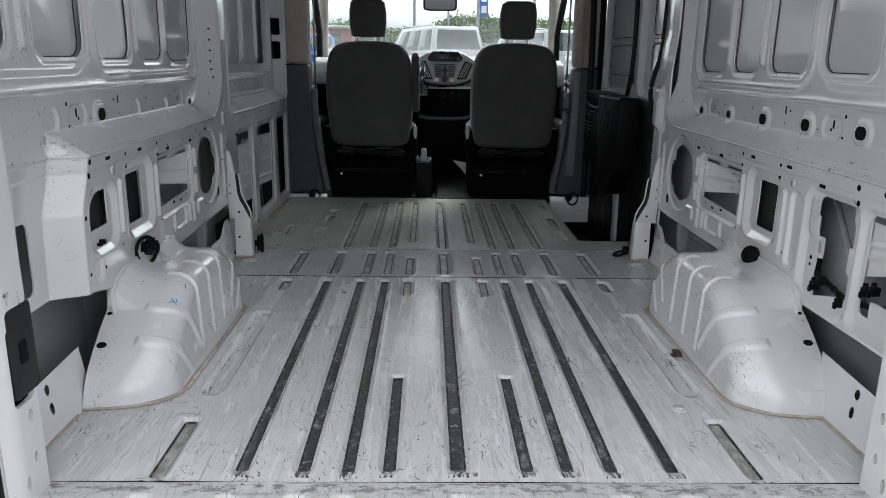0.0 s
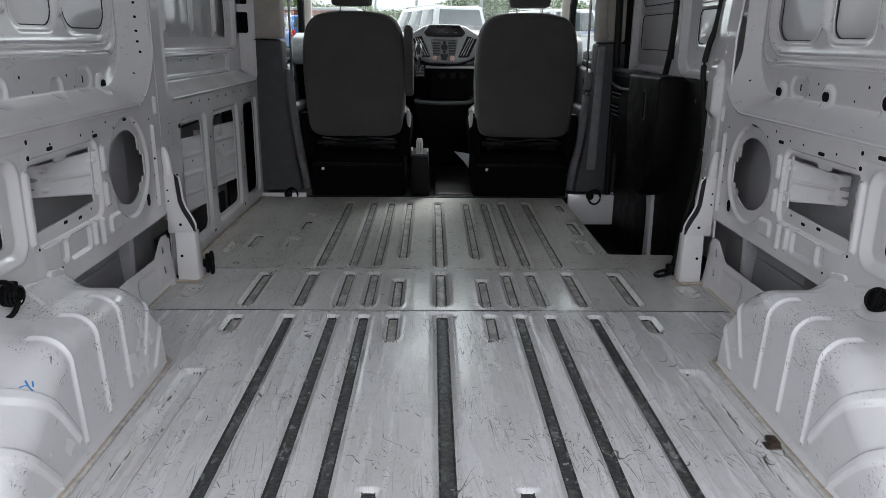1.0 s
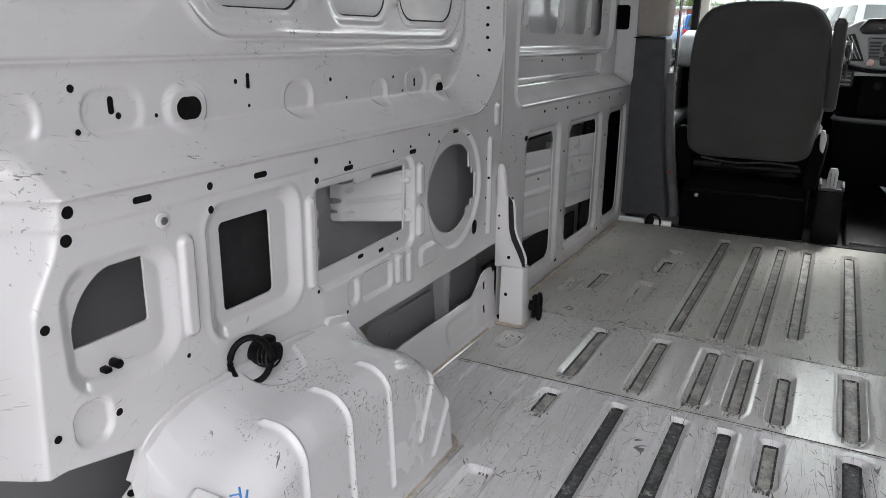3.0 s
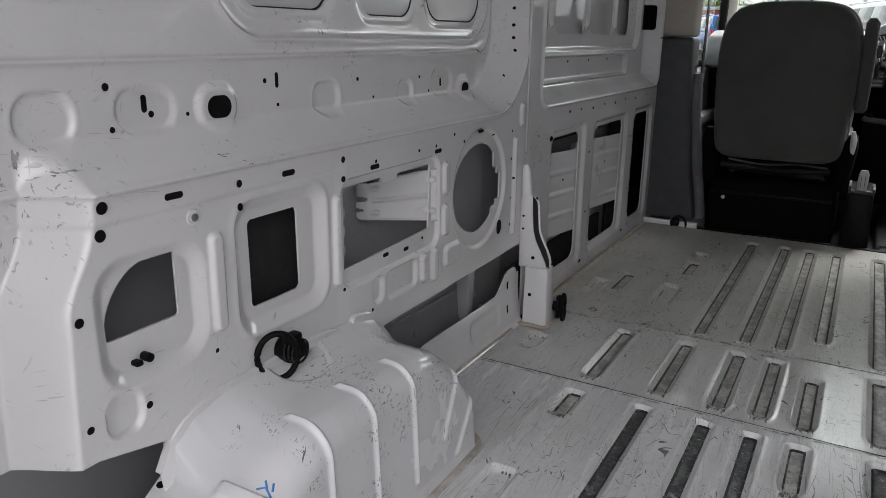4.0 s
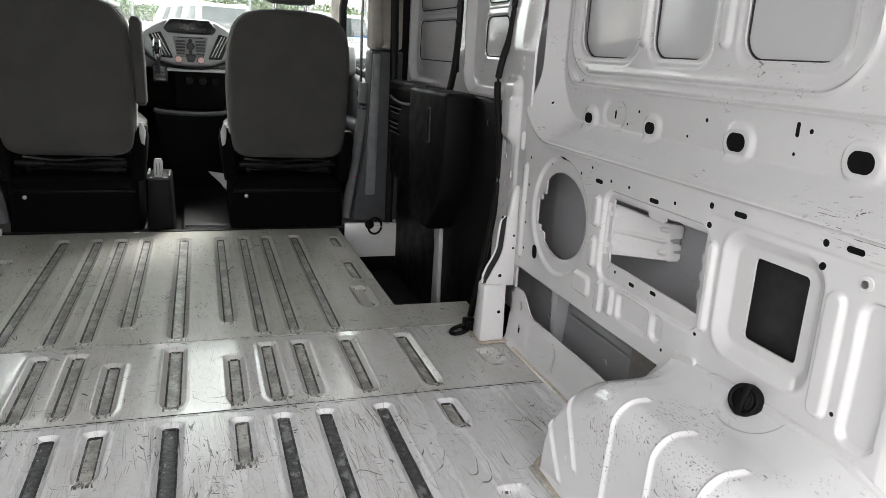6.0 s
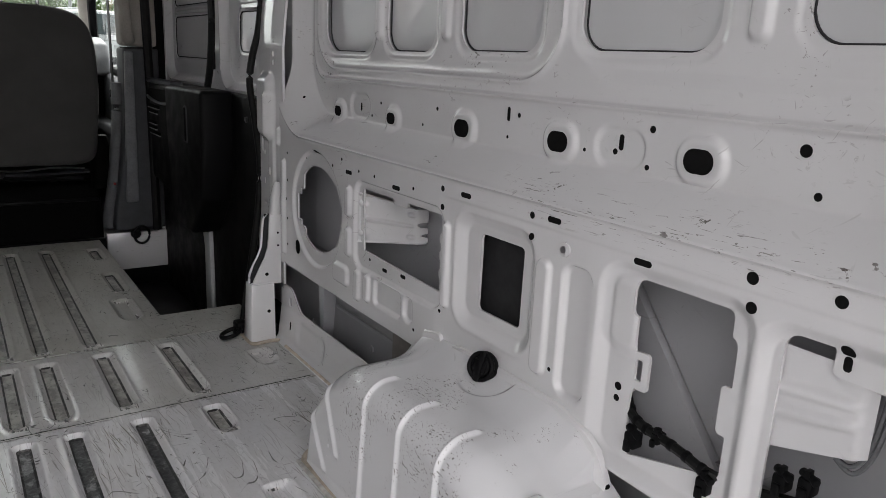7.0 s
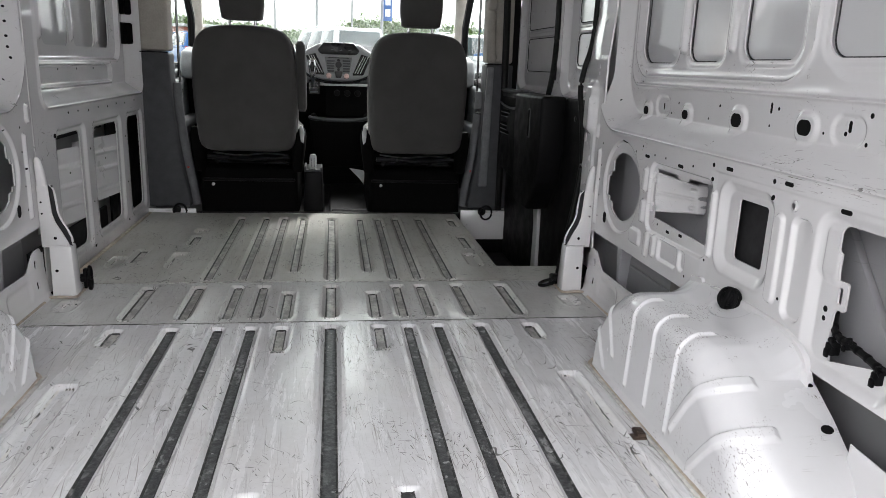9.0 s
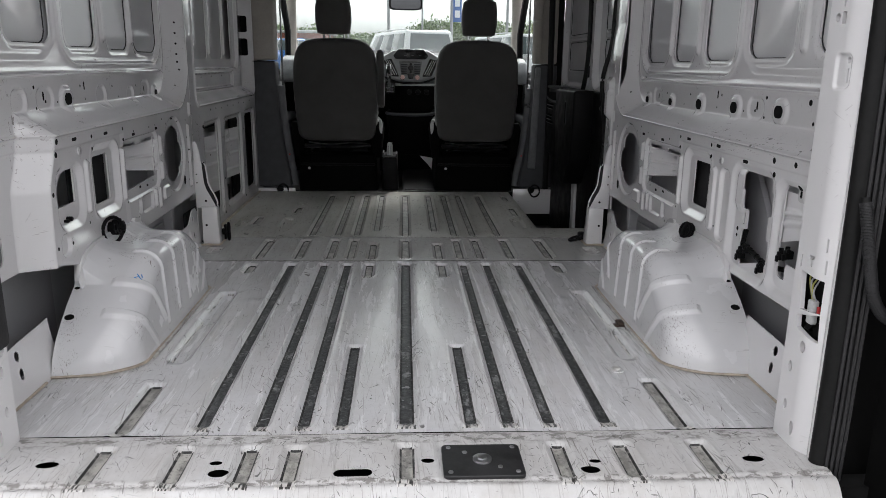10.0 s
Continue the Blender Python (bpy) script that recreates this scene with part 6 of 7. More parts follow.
def post_ring(s, y, label, flat=False):
    t = thing("tie_down_ring", (s * 0.79, y, 0.0), label, "tie-down ring", "tie-down rings")
    x = s * 0.792
    if flat:
        part("boss", joined(cylinder((x, y, 0.0), (x, y, 0.022), 0.022, 18, bevel=0.005), box(x - 0.016, x + 0.016, y - 0.02, y + 0.02, 0.012, 0.036, 0.006)), BLACK_PLASTIC, t)
        part("ring", tube([(x - 0.034 + 0.026 * math.cos(a), y - 0.02 + 0.022 * math.sin(a), 0.012 + 0.008 * math.cos(a)) for a in (2 * math.pi * i / 28 for i in range(28))], 0.006, 8, closed=True), BLACK_PLASTIC, t)
    else:
        part("boss", joined(cylinder((s * 0.802, y, 0.045), (s * 0.775, y, 0.045), 0.014, 18, bevel=0.004), box(min(s * 0.783, s * 0.772), max(s * 0.783, s * 0.772), y - 0.010, y + 0.010, 0.012, 0.078, 0.004)), BLACK_PLASTIC, t)
        part("ring", tube([(s * 0.764, y + 0.011 * math.cos(a), 0.046 + 0.036 * math.sin(a)) for a in (2 * math.pi * i / 28 for i in range(28))], 0.006, 8, closed=True), BLACK_PLASTIC, t)
    return t


post_ring(-1, 2.150, "black lashing ring upright on the post foot")
post_ring(1, 2.185, "black lashing ring lying beside the post", True)
for x, lab in ((-0.735, "black lashing ring below the seat pillar"), (0.795, "black lashing ring beside the step well")):
    t = thing("tie_down_ring", (x, 3.44, 0.0), lab, "tie-down ring", "tie-down rings")
    part("boss", cylinder((x - 0.02, 3.46, 0.01), (x - 0.02, 3.43, 0.01), 0.020, 18, bevel=0.004), BLACK_PLASTIC, t)
    part("ring", tube([(x + 0.030 * math.cos(a), 3.42, 0.008 + 0.036 * math.sin(a)) for a in (2 * math.pi * i / 28 for i in range(28))], 0.005, 8, closed=True), BLACK_PLASTIC, t)

clip = thing("floor_clip", (0.648, 1.09, 0), "rusty torn metal clip on the floor", "clip")
part("tab", joined(box(0.630, 0.672, 1.075, 1.100, 0.0, 0.004, 0.0015), box(0.640, 0.660, 1.080, 1.112, 0.003, 0.012, 0.002), cylinder((0.65, 1.09, 0), (0.65, 1.09, 0.014), 0.006, 10)), RUST, clip)
bolt = thing("floor_bolt", (0.545, 0.765, 0), "round painted floor bolt with washer", "bolt")
part("washer", cylinder((0.545, 0.765, -0.004), (0.545, 0.765, 0.001), 0.020, 24, bevel=0.001), FLOOR_PAINT, bolt)
part("head", cylinder((0.545, 0.765, 0), (0.545, 0.765, 0.006), 0.010, 6, bevel=0.001), GREY_SEALANT, bolt)
for sd, u, v in ((RIGHT, 1.028, 0.511), (LEFT, 0.993, 0.529)):
    x = float(rear_wall_shape(sd)(np.array([[u]]), np.array([[v]]))[0, 0])
    nut = thing("weld_nut", (sd.s * x, u, v), "small painted weld nut on the wall", "nut", "weld nuts")
    part("flange", cylinder((sd.s * (x + 0.001), u, v), (sd.s * (x - 0.003), u, v), 0.011, 18, bevel=0.001), WALL_PAINT, nut)
    part("bore", cylinder((sd.s * (x - 0.002), u, v), (sd.s * (x - 0.0045), u, v), 0.0055, 14), STEEL, nut)


def wire_harness():
    h = thing("wiring_harness", (0.90, 0.83, 0.27), "black taped wiring harness with clips in the wall opening", "cable")
    line = smooth_line([(0.925, 0.925, 0.335), (0.905, 0.895, 0.310), (0.898, 0.865, 0.303), (0.896, 0.836, 0.302), (0.896, 0.80, 0.297), (0.897, 0.765, 0.290), (0.915, 0.72, 0.285), (0.93, 0.64, 0.30)])
    part("loom", tube(line, 0.0068, 8), RUBBER, h)
    for i in range(5, 34, 4):
        p, d = line[i], (line[i + 1] - line[i - 1]).normalized()
        part("tape_turn", cylinder(p - d * 0.004, p + d * 0.004, 0.0078, 10, bevel=0.001), BLACK_PLASTIC, h)
    for x, y, z, k in ((0.892, 0.878, 0.284, 0.75), (0.892, 0.838, 0.304, 0.5), (0.892, 0.762, 0.278, 0.72), (0.890, 0.668, 0.335, 0.68), (0.890, 0.640, 0.345, 0.68)):
        block = joined(box(x - 0.008, x + 0.012, y - 0.012 * k, y + 0.012 * k, z - 0.020 * k, z + 0.010 * k, 0.003), box(x - 0.012, x - 0.006, y - 0.006 * k, y + 0.008 * k, z - 0.026 * k, z - 0.004 * k, 0.002),
                       cylinder((x - 0.004, y - 0.017 * k, z + 0.010 * k), (x + 0.004, y + 0.015 * k, z + 0.013 * k), 0.0075 * k, 12, bevel=0.0015), box(x - 0.006, x + 0.004, y - 0.003, y + 0.003, z + 0.008 * k, z + 0.024 * k, 0.001))
        part("clip", block, BLACK_PLASTIC, h)


wire_harness()
cab = thing("loose_cable", (0.95, 0.60, 0.38), "grey doubled cable hanging behind the wall opening", "cable")
for o in (0.0, 0.006):
    part("strand", tube(smooth_line([(0.955, 0.598 + o, 0.48), (0.95, 0.60 + o, 0.42), (0.945, 0.606 + o, 0.375), (0.94, 0.62 + o, 0.352 + o), (0.938, 0.64 + o, 0.362 + o)]), 0.0028, 6), GREY_TRIM, cab)
brace(wall_right, 1, 0.905, 0.598, 0.72, 0.352, 0.482, (0.40, 0.43), "white pressed bracket in the opening", 0.035)
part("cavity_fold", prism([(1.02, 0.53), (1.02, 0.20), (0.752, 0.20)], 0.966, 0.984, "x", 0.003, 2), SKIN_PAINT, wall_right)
latch = thing("wall_clip", (-0.855, 0.90, 0.365), "small black plastic clip on the wall", "clip")
part("clip", joined(cylinder((-0.868, 0.905, 0.367), (-0.852, 0.905, 0.367), 0.006, 12, bevel=0.001), box(-0.868, -0.854, 0.886, 0.896, 0.360, 0.367, 0.002)), BLACK_PLASTIC, latch)

# ---------------------------------------------------------------- cab: pillars, floor, doors, glass
cab_floor = thing("cab_floor", (0, 4.1, -0.05), "black rubber cab floor mat, dusty and worn", "floor", kind="structure")
part("mat", box(-0.90, 0.90, 3.474, 5.0, -0.10, -0.045, 0.008), MAT_RUBBER, cab_floor)
part("edge_strip", box(-0.66, 0.66, 3.424, 3.452, -0.06, 0.004, 0.004), BLACK_PLASTIC, cab_floor)
part("sill_plate", box(0.0, 0.215, 3.452, 3.56, -0.05, -0.012, 0.006), MAT_RUBBER, cab_floor)
part("mat_ridge", box(0.0, 0.215, 3.56, 3.572, -0.05, -0.006, 0.004), MAT_RUBBER, cab_floor)
part("tunnel_mat", hexa([(-0.02, 3.57, -0.046), (0.215, 3.57, -0.046), (0.235, 4.25, -0.046), (-0.02, 4.25, -0.046)], [(-0.01, 3.58, -0.022), (0.205, 3.58, -0.022), (0.225, 4.25, 0.02), (-0.01, 4.25, 0.02)], 0.006), MAT_RUBBER, cab_floor)
part("firewall", box(-0.92, 0.92, 4.62, 4.68, -0.10, 0.75, 0.01), BLACK_PLASTIC, cab_floor)
sheet_paper = thing("paper_sheet", (0.19, 4.1, 0.012), "white folded sheet of paper leaning on the cab floor", "paper")
part("sheet", prism([(0.100, 0.136), (0.165, 0.126), (0.233, 0.112), (0.226, 0.06), (0.207, 0.012), (0.16, 0.075)], 4.098, 4.1, "y", 0), PAPER, sheet_paper)


def seat_pillar(s, label):
    """The trim of the pillar beside a front seat, swelling out to the floor."""
    p = thing("pillar_trim", (s * 0.80, 3.52, 0), label, "pillar trim", "pillar trims", "structure")
    o = 0.0 if s < 0 else 0.012
    inner = ((0.02, 0.690), (0.10, 0.700), (0.20, 0.718), (0.32, 0.735), (0.48, 0.752), (0.62, 0.757), (0.76, 0.760))
    pts = [(s * (x + o), z) for z, x in inner] + [(s * (0.905 + o * 0.3), 0.76), (s * (0.905 + o * 0.3), 0.02)]
    part("lower_trim", prism(pts, 3.47, 3.60, "y", 0.012, 3), DARK_TRIM, p, "moulded dark grey plastic")
    if s > 0:
        part("light_edge", hexa([(0.752, 3.455, 0.14), (0.800, 3.455, 0.14), (0.800, 3.474, 0.14), (0.752, 3.474, 0.14)], [(0.776, 3.455, 0.745), (0.808, 3.455, 0.745), (0.808, 3.474, 0.745), (0.776, 3.474, 0.745)], 0.006), GREY_TRIM, p, "mid grey moulded edge")
    sw = [(s * (x + o - 0.012), 3.545 + 0.0 * z, z) for z, x in inner[:6]]
    part("moulded_edge", tube(smooth_line(sw), 0.024, 12), PILLAR_GREY, p)
    part("upper_trim", prism([(s * (0.762 + o), 0.765), (s * (0.905 + o * 0.3), 0.765), (s * (0.90 + o * 0.2), 1.45), (s * (0.755 + o), 1.45)], 3.485, 3.60, "y", 0.015, 3), BEIGE_TRIM, p, "beige upper pillar trim")
    part("seam", box(min(s * 0.762, s * 0.905), max(s * 0.762, s * 0.905), 3.466, 3.47, 0.757, 0.762, 0.001), BLACK_PLASTIC, p)
    part("white_sill", box(min(s * 0.665, s * 0.90), max(s * 0.665, s * 0.90), 3.440, 3.470, -0.035 if s < 0 else -0.14, 0.016, 0.004), PILLAR_PAINT, p, "white painted sill edge")
    # belt, guide and red buckle light
    part("seat_belt", prism([(3.56, 1.4), (3.60, 1.4), (3.60, 0.30), (3.56, 0.30)], min(s * (0.735 + o), s * (0.738 + o)), max(s * (0.735 + o), s * (0.738 + o)), "x", 0), BLACK_PLASTIC, p, "black seat belt webbing")
    part("belt_guide", box(min(s * (0.725 + o), s * (0.745 + o)), max(s * (0.725 + o), s * (0.745 + o)), 3.545, 3.60, 0.555, 0.59, 0.006), BLACK_GLOSS, p)
    return p


seat_pillar(-1, "grey plastic pillar trim beside the driver seat")
seat_pillar(1, "grey plastic pillar trim beside the passenger seat")
# grab handle on the passenger pillar
grab = thing("grab_handle", (0.79, 3.46, 1.0), "beige plastic grab handle on the pillar", "handle")
part("handle", tube(smooth_line([(0.80, 3.478, 0.79), (0.785, 3.445, 0.815), (0.778, 3.430, 0.90), (0.778, 3.430, 1.02), (0.785, 3.445, 1.10), (0.80, 3.478, 1.13)]), 0.024, 12), BEIGE_TRIM, grab)
part("black_gap", box(0.905, 0.952, 3.545, 3.575, 0.60, 1.32, 0.004), BLACK_PLASTIC, frame_r)
part("black_edge", tube([(0.868, 3.462, -0.10), (0.868, 3.462, 0.64), (0.855, 3.462, 1.35)], 0.018, 8), RUBBER, frame_r)


def cab_door(s, label):
    d = thing("front_door", (s * 0.9, 4.15, -0.05), label, "door", "front doors")
    trim = part("door_trim", prism([(3.60, -0.05), (3.60, 0.60), (3.9, 0.605), (4.62, 0.655), (4.66, -0.05)], min(s * 0.835, s * 0.93), max(s * 0.835, s * 0.93), "x", 0.02, 3), DARK_TRIM, d, "dark grey moulded door trim")
    part("armrest", box(min(s * 0.78, s * 0.84), max(s * 0.78, s * 0.84), 3.85, 4.45, 0.36, 0.42, 0.02, 3), DARK_TRIM, trim)
    fr = part("window_frame", joined(tube([(s * 0.885, 3.62, 0.60), (s * 0.87, 3.64, 1.0), (s * 0.84, 3.70, 1.42)], 0.024, 8), tube([(s * 0.84, 3.70, 1.42), (s * 0.83, 4.05, 1.42), (s * 0.855, 4.62, 0.98), (s * 0.875, 4.72, 0.66)], 0.022, 8), tube([(s * 0.885, 3.62, 0.615), (s * 0.885, 4.72, 0.66)], 0.02, 8)), BLACK_PLASTIC, d, "black window frame")
    bm = bmesh.new()
    bm.faces.new([bm.verts.new(p) for p in ((s * 0.895, 3.62, 0.60), (s * 0.895, 4.72, 0.65), (s * 0.865, 4.60, 1.0), (s * 0.84, 4.05, 1.42), (s * 0.85, 3.68, 1.42))])
    pane = part("window_pane", bm, GLASS, d, "clear side window", smooth=False)
    pane.visible_shadow = False
    # outside mirror
    mir = part("mirror", loft([(0.66, s * 1.12, 4.62, 0.08, 0.05), (0.69, s * 1.12, 4.62, 0.10, 0.06), (0.90, s * 1.12, 4.62, 0.10, 0.06), (0.95, s * 1.12, 4.62, 0.07, 0.04)], 4, 24), BLACK_PLASTIC, d, "black outside mirror")
    part("arm", tube([(s * 0.93, 4.68, 0.68), (s * 1.06, 4.64, 0.70)], 0.02, 8), BLACK_PLASTIC, mir)
    return d


cab_door(-1, "closed driver door with grey trim and window")
cab_door(1, "closed passenger door with grey trim and window")

wind = thing("windscreen", (0, 4.9, 0.85), "clear slanted windscreen with beige pillars", "windscreen", kind="structure")
bm = bmesh.new()
bm.faces.new([bm.verts.new(p) for p in ((-0.86, 5.05, 0.82), (0.86, 5.05, 0.82), (0.74, 4.30, 1.50), (-0.74, 4.30, 1.50))])
pane = part("pane", bm, GLASS, wind, "clear windscreen glass", smooth=False)
pane.visible_shadow = False
for s in (-1, 1):
    part("a_pillar", tube([(s * 0.885, 4.98, 0.78), (s * 0.845, 4.72, 1.08), (s * 0.79, 4.40, 1.42), (s * 0.76, 4.2, 1.52)], 0.042, 10), BEIGE_TRIM, wind, "beige pillar trim")
part("header", box(-0.80, 0.80, 4.05, 4.34, 1.46, 1.54, 0.02), BEIGE_TRIM, wind)
headliner = thing("headliner", (0, 3.9, 1.5), "beige cab headliner", "ceiling", kind="structure")
part("liner", box(-0.92, 0.92, 3.60, 4.30, 1.50, 1.54, 0.01), BEIGE_TRIM, headliner)
part("bulkhead", box(-0.92, 0.92, 3.55, 3.60, 1.50, 1.82, 0.01), BEIGE_TRIM, headliner)
mirror = thing("rear_view_mirror", (0.0, 4.48, 1.14), "black rear view mirror hanging at the windscreen", "mirror")
part("housing", loft([(4.465, 0.005, 1.168, 0.108, 0.040), (4.47, 0.005, 1.168, 0.118, 0.047), (4.50, 0.005, 1.168, 0.112, 0.043), (4.52, 0.005, 1.17, 0.05, 0.025)], 5, 28, "y"), BLACK_GLOSS, mirror)
part("mirror_glass", loft([(4.462, 0.005, 1.168, 0.106, 0.037), (4.466, 0.005, 1.168, 0.106, 0.037)], 5, 28, "y"), DIM_MIRROR, mirror)
part("stalk", tube([(0.005, 4.51, 1.18), (0.005, 4.52, 1.28), (0.005, 4.50, 1.35)], 0.012, 8), BLACK_PLASTIC, mirror)


# ---------------------------------------------------------------- seats
HALF_BACK = ((0.0, 0.300), (0.10, 0.300), (0.165, 0.302), (0.207, 0.314), (0.230, 0.345), (0.239, 0.42), (0.246, 0.55), (0.246, 0.66), (0.239, 0.755), (0.218, 0.825), (0.178, 0.868), (0.115, 0.886), (0.05, 0.891), (0.0, 0.892))


def padded_back(cx, y, thick, r, grow=1.0, swell=0.012):
    """An upholstered back with a rounded rim; it leans towards the load space at its top."""
    half = smooth_line([(x * grow, z, 0) for x, z in HALF_BACK], 4)
    line = [(p.x, p.y) for p in half] + [(-p.x, p.y) for p in reversed(half[1:-1])]
    mid = Vector((0, 0.60))
    rows = [(0.0, thick)] + [(r * (1 - math.cos(a)), r * (1 - math.sin(a))) for a in (math.pi / 2 * k / 6 for k in range(7))]
    bm = bmesh.new()
    rings = []
    def ring(inset, back, frac=None):
        out = []
        for x, z in line:
            v = Vector((x, z)) - mid
            q = mid + (v * frac if frac is not None else v * max(0.0, 1 - inset / v.length))
            lean = -0.095 * (q.y - 0.30) / 0.59
            out.append(bm.verts.new((cx + q.x, y + back + lean, q.y)))
        return out
    for inset, back in rows:
        rings.append(ring(inset, back))
    for f in (0.72, 0.5, 0.25, 0.06):
        rings.append(ring(0, -swell * (1 - f * f), f))
    for a, b in zip(rings, rings[1:]):
        for k in range(len(line)):
            bm.faces.new((a[k], a[(k + 1) % len(line)], b[(k + 1) % len(line)], b[k]))
    bm.faces.new(rings[0])
    bm.faces.new(list(reversed(rings[-1])))
    return bm


def front_seat(cx, s, label):
    seat = thing("front_seat", (cx, 3.55, -0.03), label, "seat", "front seats")
    part("backrest", padded_back(cx, 3.515, 0.10, 0.03, 1.0), SEAT_SIDE, seat, "light grey seat bolsters")
    part("back_cover", padded_back(cx, 3.450, 0.075, 0.032, 0.985), SEAT_FABRIC, seat, "dark grey woven back cover")
    part("cover_piping", tube([(cx + sx * x * 1.0, 3.522 - 0.095 * (z - 0.30) / 0.59, z) for x, z, sx in [(p.x, p.y, 1) for p in smooth_line([(a, b, 0) for a, b in HALF_BACK[4:]], 4)] + [(p.x, p.y, -1) for p in reversed(smooth_line([(a, b, 0) for a, b in HALF_BACK[4:-1]], 4))]], 0.004, 6), SEAT_SIDE, seat, "light grey piping")
    head = part("headrest", loft([(0.915, cx, 3.41, 0.072, 0.035), (0.922, cx, 3.405, 0.092, 0.048), (0.98, cx, 3.40, 0.101, 0.055), (1.05, cx, 3.39, 0.101, 0.055), (1.10, cx, 3.38, 0.092, 0.048), (1.116, cx, 3.38, 0.068, 0.03)], 4.5, 36), SEAT_FABRIC, seat, "dark grey padded headrest")
    for o in (-0.058, 0.058):
        part("headrest_post", cylinder((cx + o, 3.42, 0.85), (cx + o, 3.408, 0.94), 0.007, 12), CHROME, head, "chrome post")
        part("post_collar", cylinder((cx + o, 3.415, 0.868), (cx + o, 3.413, 0.892), 0.014, 14, bevel=0.003), BLACK_PLASTIC, head)
    part("cushion", loft([(0.29, cx, 3.86, 0.22, 0.24), (0.32, cx, 3.86, 0.25, 0.27), (0.39, cx, 3.87, 0.25, 0.27), (0.42, cx, 3.88, 0.22, 0.24)], 5, 40), SEAT_FABRIC, seat)
    # recliner covers, base frame and its details
    for o in (-1, 1):
        part("recliner_cover", loft([(0.20, cx + o * 0.235, 3.52, 0.026, 0.04), (0.29, cx + o * 0.242, 3.52, 0.032, 0.055), (0.37, cx + o * 0.252, 3.53, 0.030, 0.05), (0.41, cx + o * 0.258, 3.535, 0.018, 0.03)], 3.5, 24), DEEP_BLACK, seat, "black plastic recliner cover")
    part("side_lever", loft([(0.33, cx - s * 0.262, 3.49, 0.008, 0.012), (0.40, cx - s * 0.262, 3.49, 0.012, 0.016), (0.43, cx - s * 0.258, 3.495, 0.006, 0.010)], 3, 16), LIGHT_TRIM, seat, "light grey plastic side")
    part("cross_bar", tube([(cx - 0.20, 3.50, 0.268), (cx, 3.505, 0.258), (cx + 0.20, 3.50, 0.268)], 0.012, 8), BLACK_GLOSS, seat)
    part("base_frame", prism([(cx - 0.235, 0.215), (cx + 0.235, 0.215), (cx + 0.24, 0.03), (cx + 0.24, -0.045), (cx - 0.24, -0.045), (cx - 0.24, 0.03)], 3.49, 4.05, "y", 0.03, 4), DEEP_BLACK, seat, "black seat base box")
    part("base_lip", box(cx - 0.285, cx + 0.285, 3.456, 3.475, -0.03, 0.000, 0.005), DEEP_BLACK, seat)
    part("base_rail", box(cx - 0.225, cx + 0.225, 3.478, 3.492, 0.150, 0.164, 0.005), BLACK_PLASTIC, seat)
    part("pan", box(cx - 0.24, cx + 0.24, 3.56, 4.05, 0.232, 0.30, 0.012), DEEP_BLACK, seat)
    part("cushion_tube", tube(smooth_line([(cx - 0.17, 3.545, 0.236), (cx - 0.05, 3.54, 0.240), (cx + 0.19, 3.545, 0.236)]), 0.011, 8), BLACK_GLOSS, seat, "grey tube under the cushion")
    part("spring_wire", tube(smooth_line([(cx - 0.18, 3.54, 0.285), (cx - 0.05, 3.54, 0.272), (cx + 0.08, 3.54, 0.282), (cx + 0.19, 3.54, 0.276)]), 0.004, 6), STEEL, seat)
    part("screw", cylinder((cx - 0.175, 3.492, 0.133), (cx - 0.175, 3.484, 0.133), 0.008, 12, bevel=0.002), STEEL, seat, "bright steel screw")
    part("buckle_light", box(cx + s * 0.288 - 0.005, cx + s * 0.288 + 0.005, 3.47, 3.48, 0.212, 0.222, 0.002), RED_PLASTIC, seat, "small red plastic button")
    return seat


front_seat(-0.408, -1, "grey fabric driver seat with black base")
front_seat(0.425, 1, "grey fabric passenger seat with black base")
arm = thing("armrest", (-0.143, 3.46, 0.5), "dark grey folded-up seat armrest", "armrest")
part("pad", loft([(0.50, -0.143, 3.50, 0.014, 0.025), (0.515, -0.143, 3.49, 0.022, 0.040), (0.66, -0.143, 3.45, 0.023, 0.045), (0.815, -0.146, 3.41, 0.022, 0.042), (0.832, -0.147, 3.41, 0.012, 0.025)], 5, 28), SEAT_FABRIC, arm)

brake = thing("hand_brake", (-0.098, 3.50, 0), "black hand brake box with a light grey lever", "hand brake")
part("box", prism([(-0.142, -0.045), (-0.040, -0.045), (-0.046, 0.12), (-0.050, 0.205), (-0.136, 0.205), (-0.140, 0.12)], 3.465, 3.75, "y", 0.010, 2), BLACK_PLASTIC, brake)
part("rim", joined(box(-0.138, -0.048, 3.462, 3.475, 0.204, 0.216, 0.004), box(-0.138, -0.128, 3.462, 3.60, 0.204, 0.232, 0.004), box(-0.058, -0.048, 3.462, 3.60, 0.204, 0.226, 0.004)), DARK_TRIM, brake)
part("lever", loft([(0.21, -0.094, 3.50, 0.016, 0.014), (0.24, -0.094, 3.497, 0.018, 0.016), (0.275, -0.093, 3.490, 0.017, 0.015), (0.290, -0.093, 3.485, 0.012, 0.010)], 3.5, 20), LIGHT_TRIM, brake, "light grey lever grip")
for o in (-0.008, 0.008):
    part("grip_groove", box(-0.0945 + o * 0.8, -0.0925 + o * 0.8, 3.474, 3.484, 0.225, 0.272, 0.0005, 1), DARK_TRIM, brake)

# ---------------------------------------------------------------- instrument panel
dash = thing("instrument_panel", (0, 4.45, 0.4), "grey instrument panel with centre radio and vents", "dashboard")
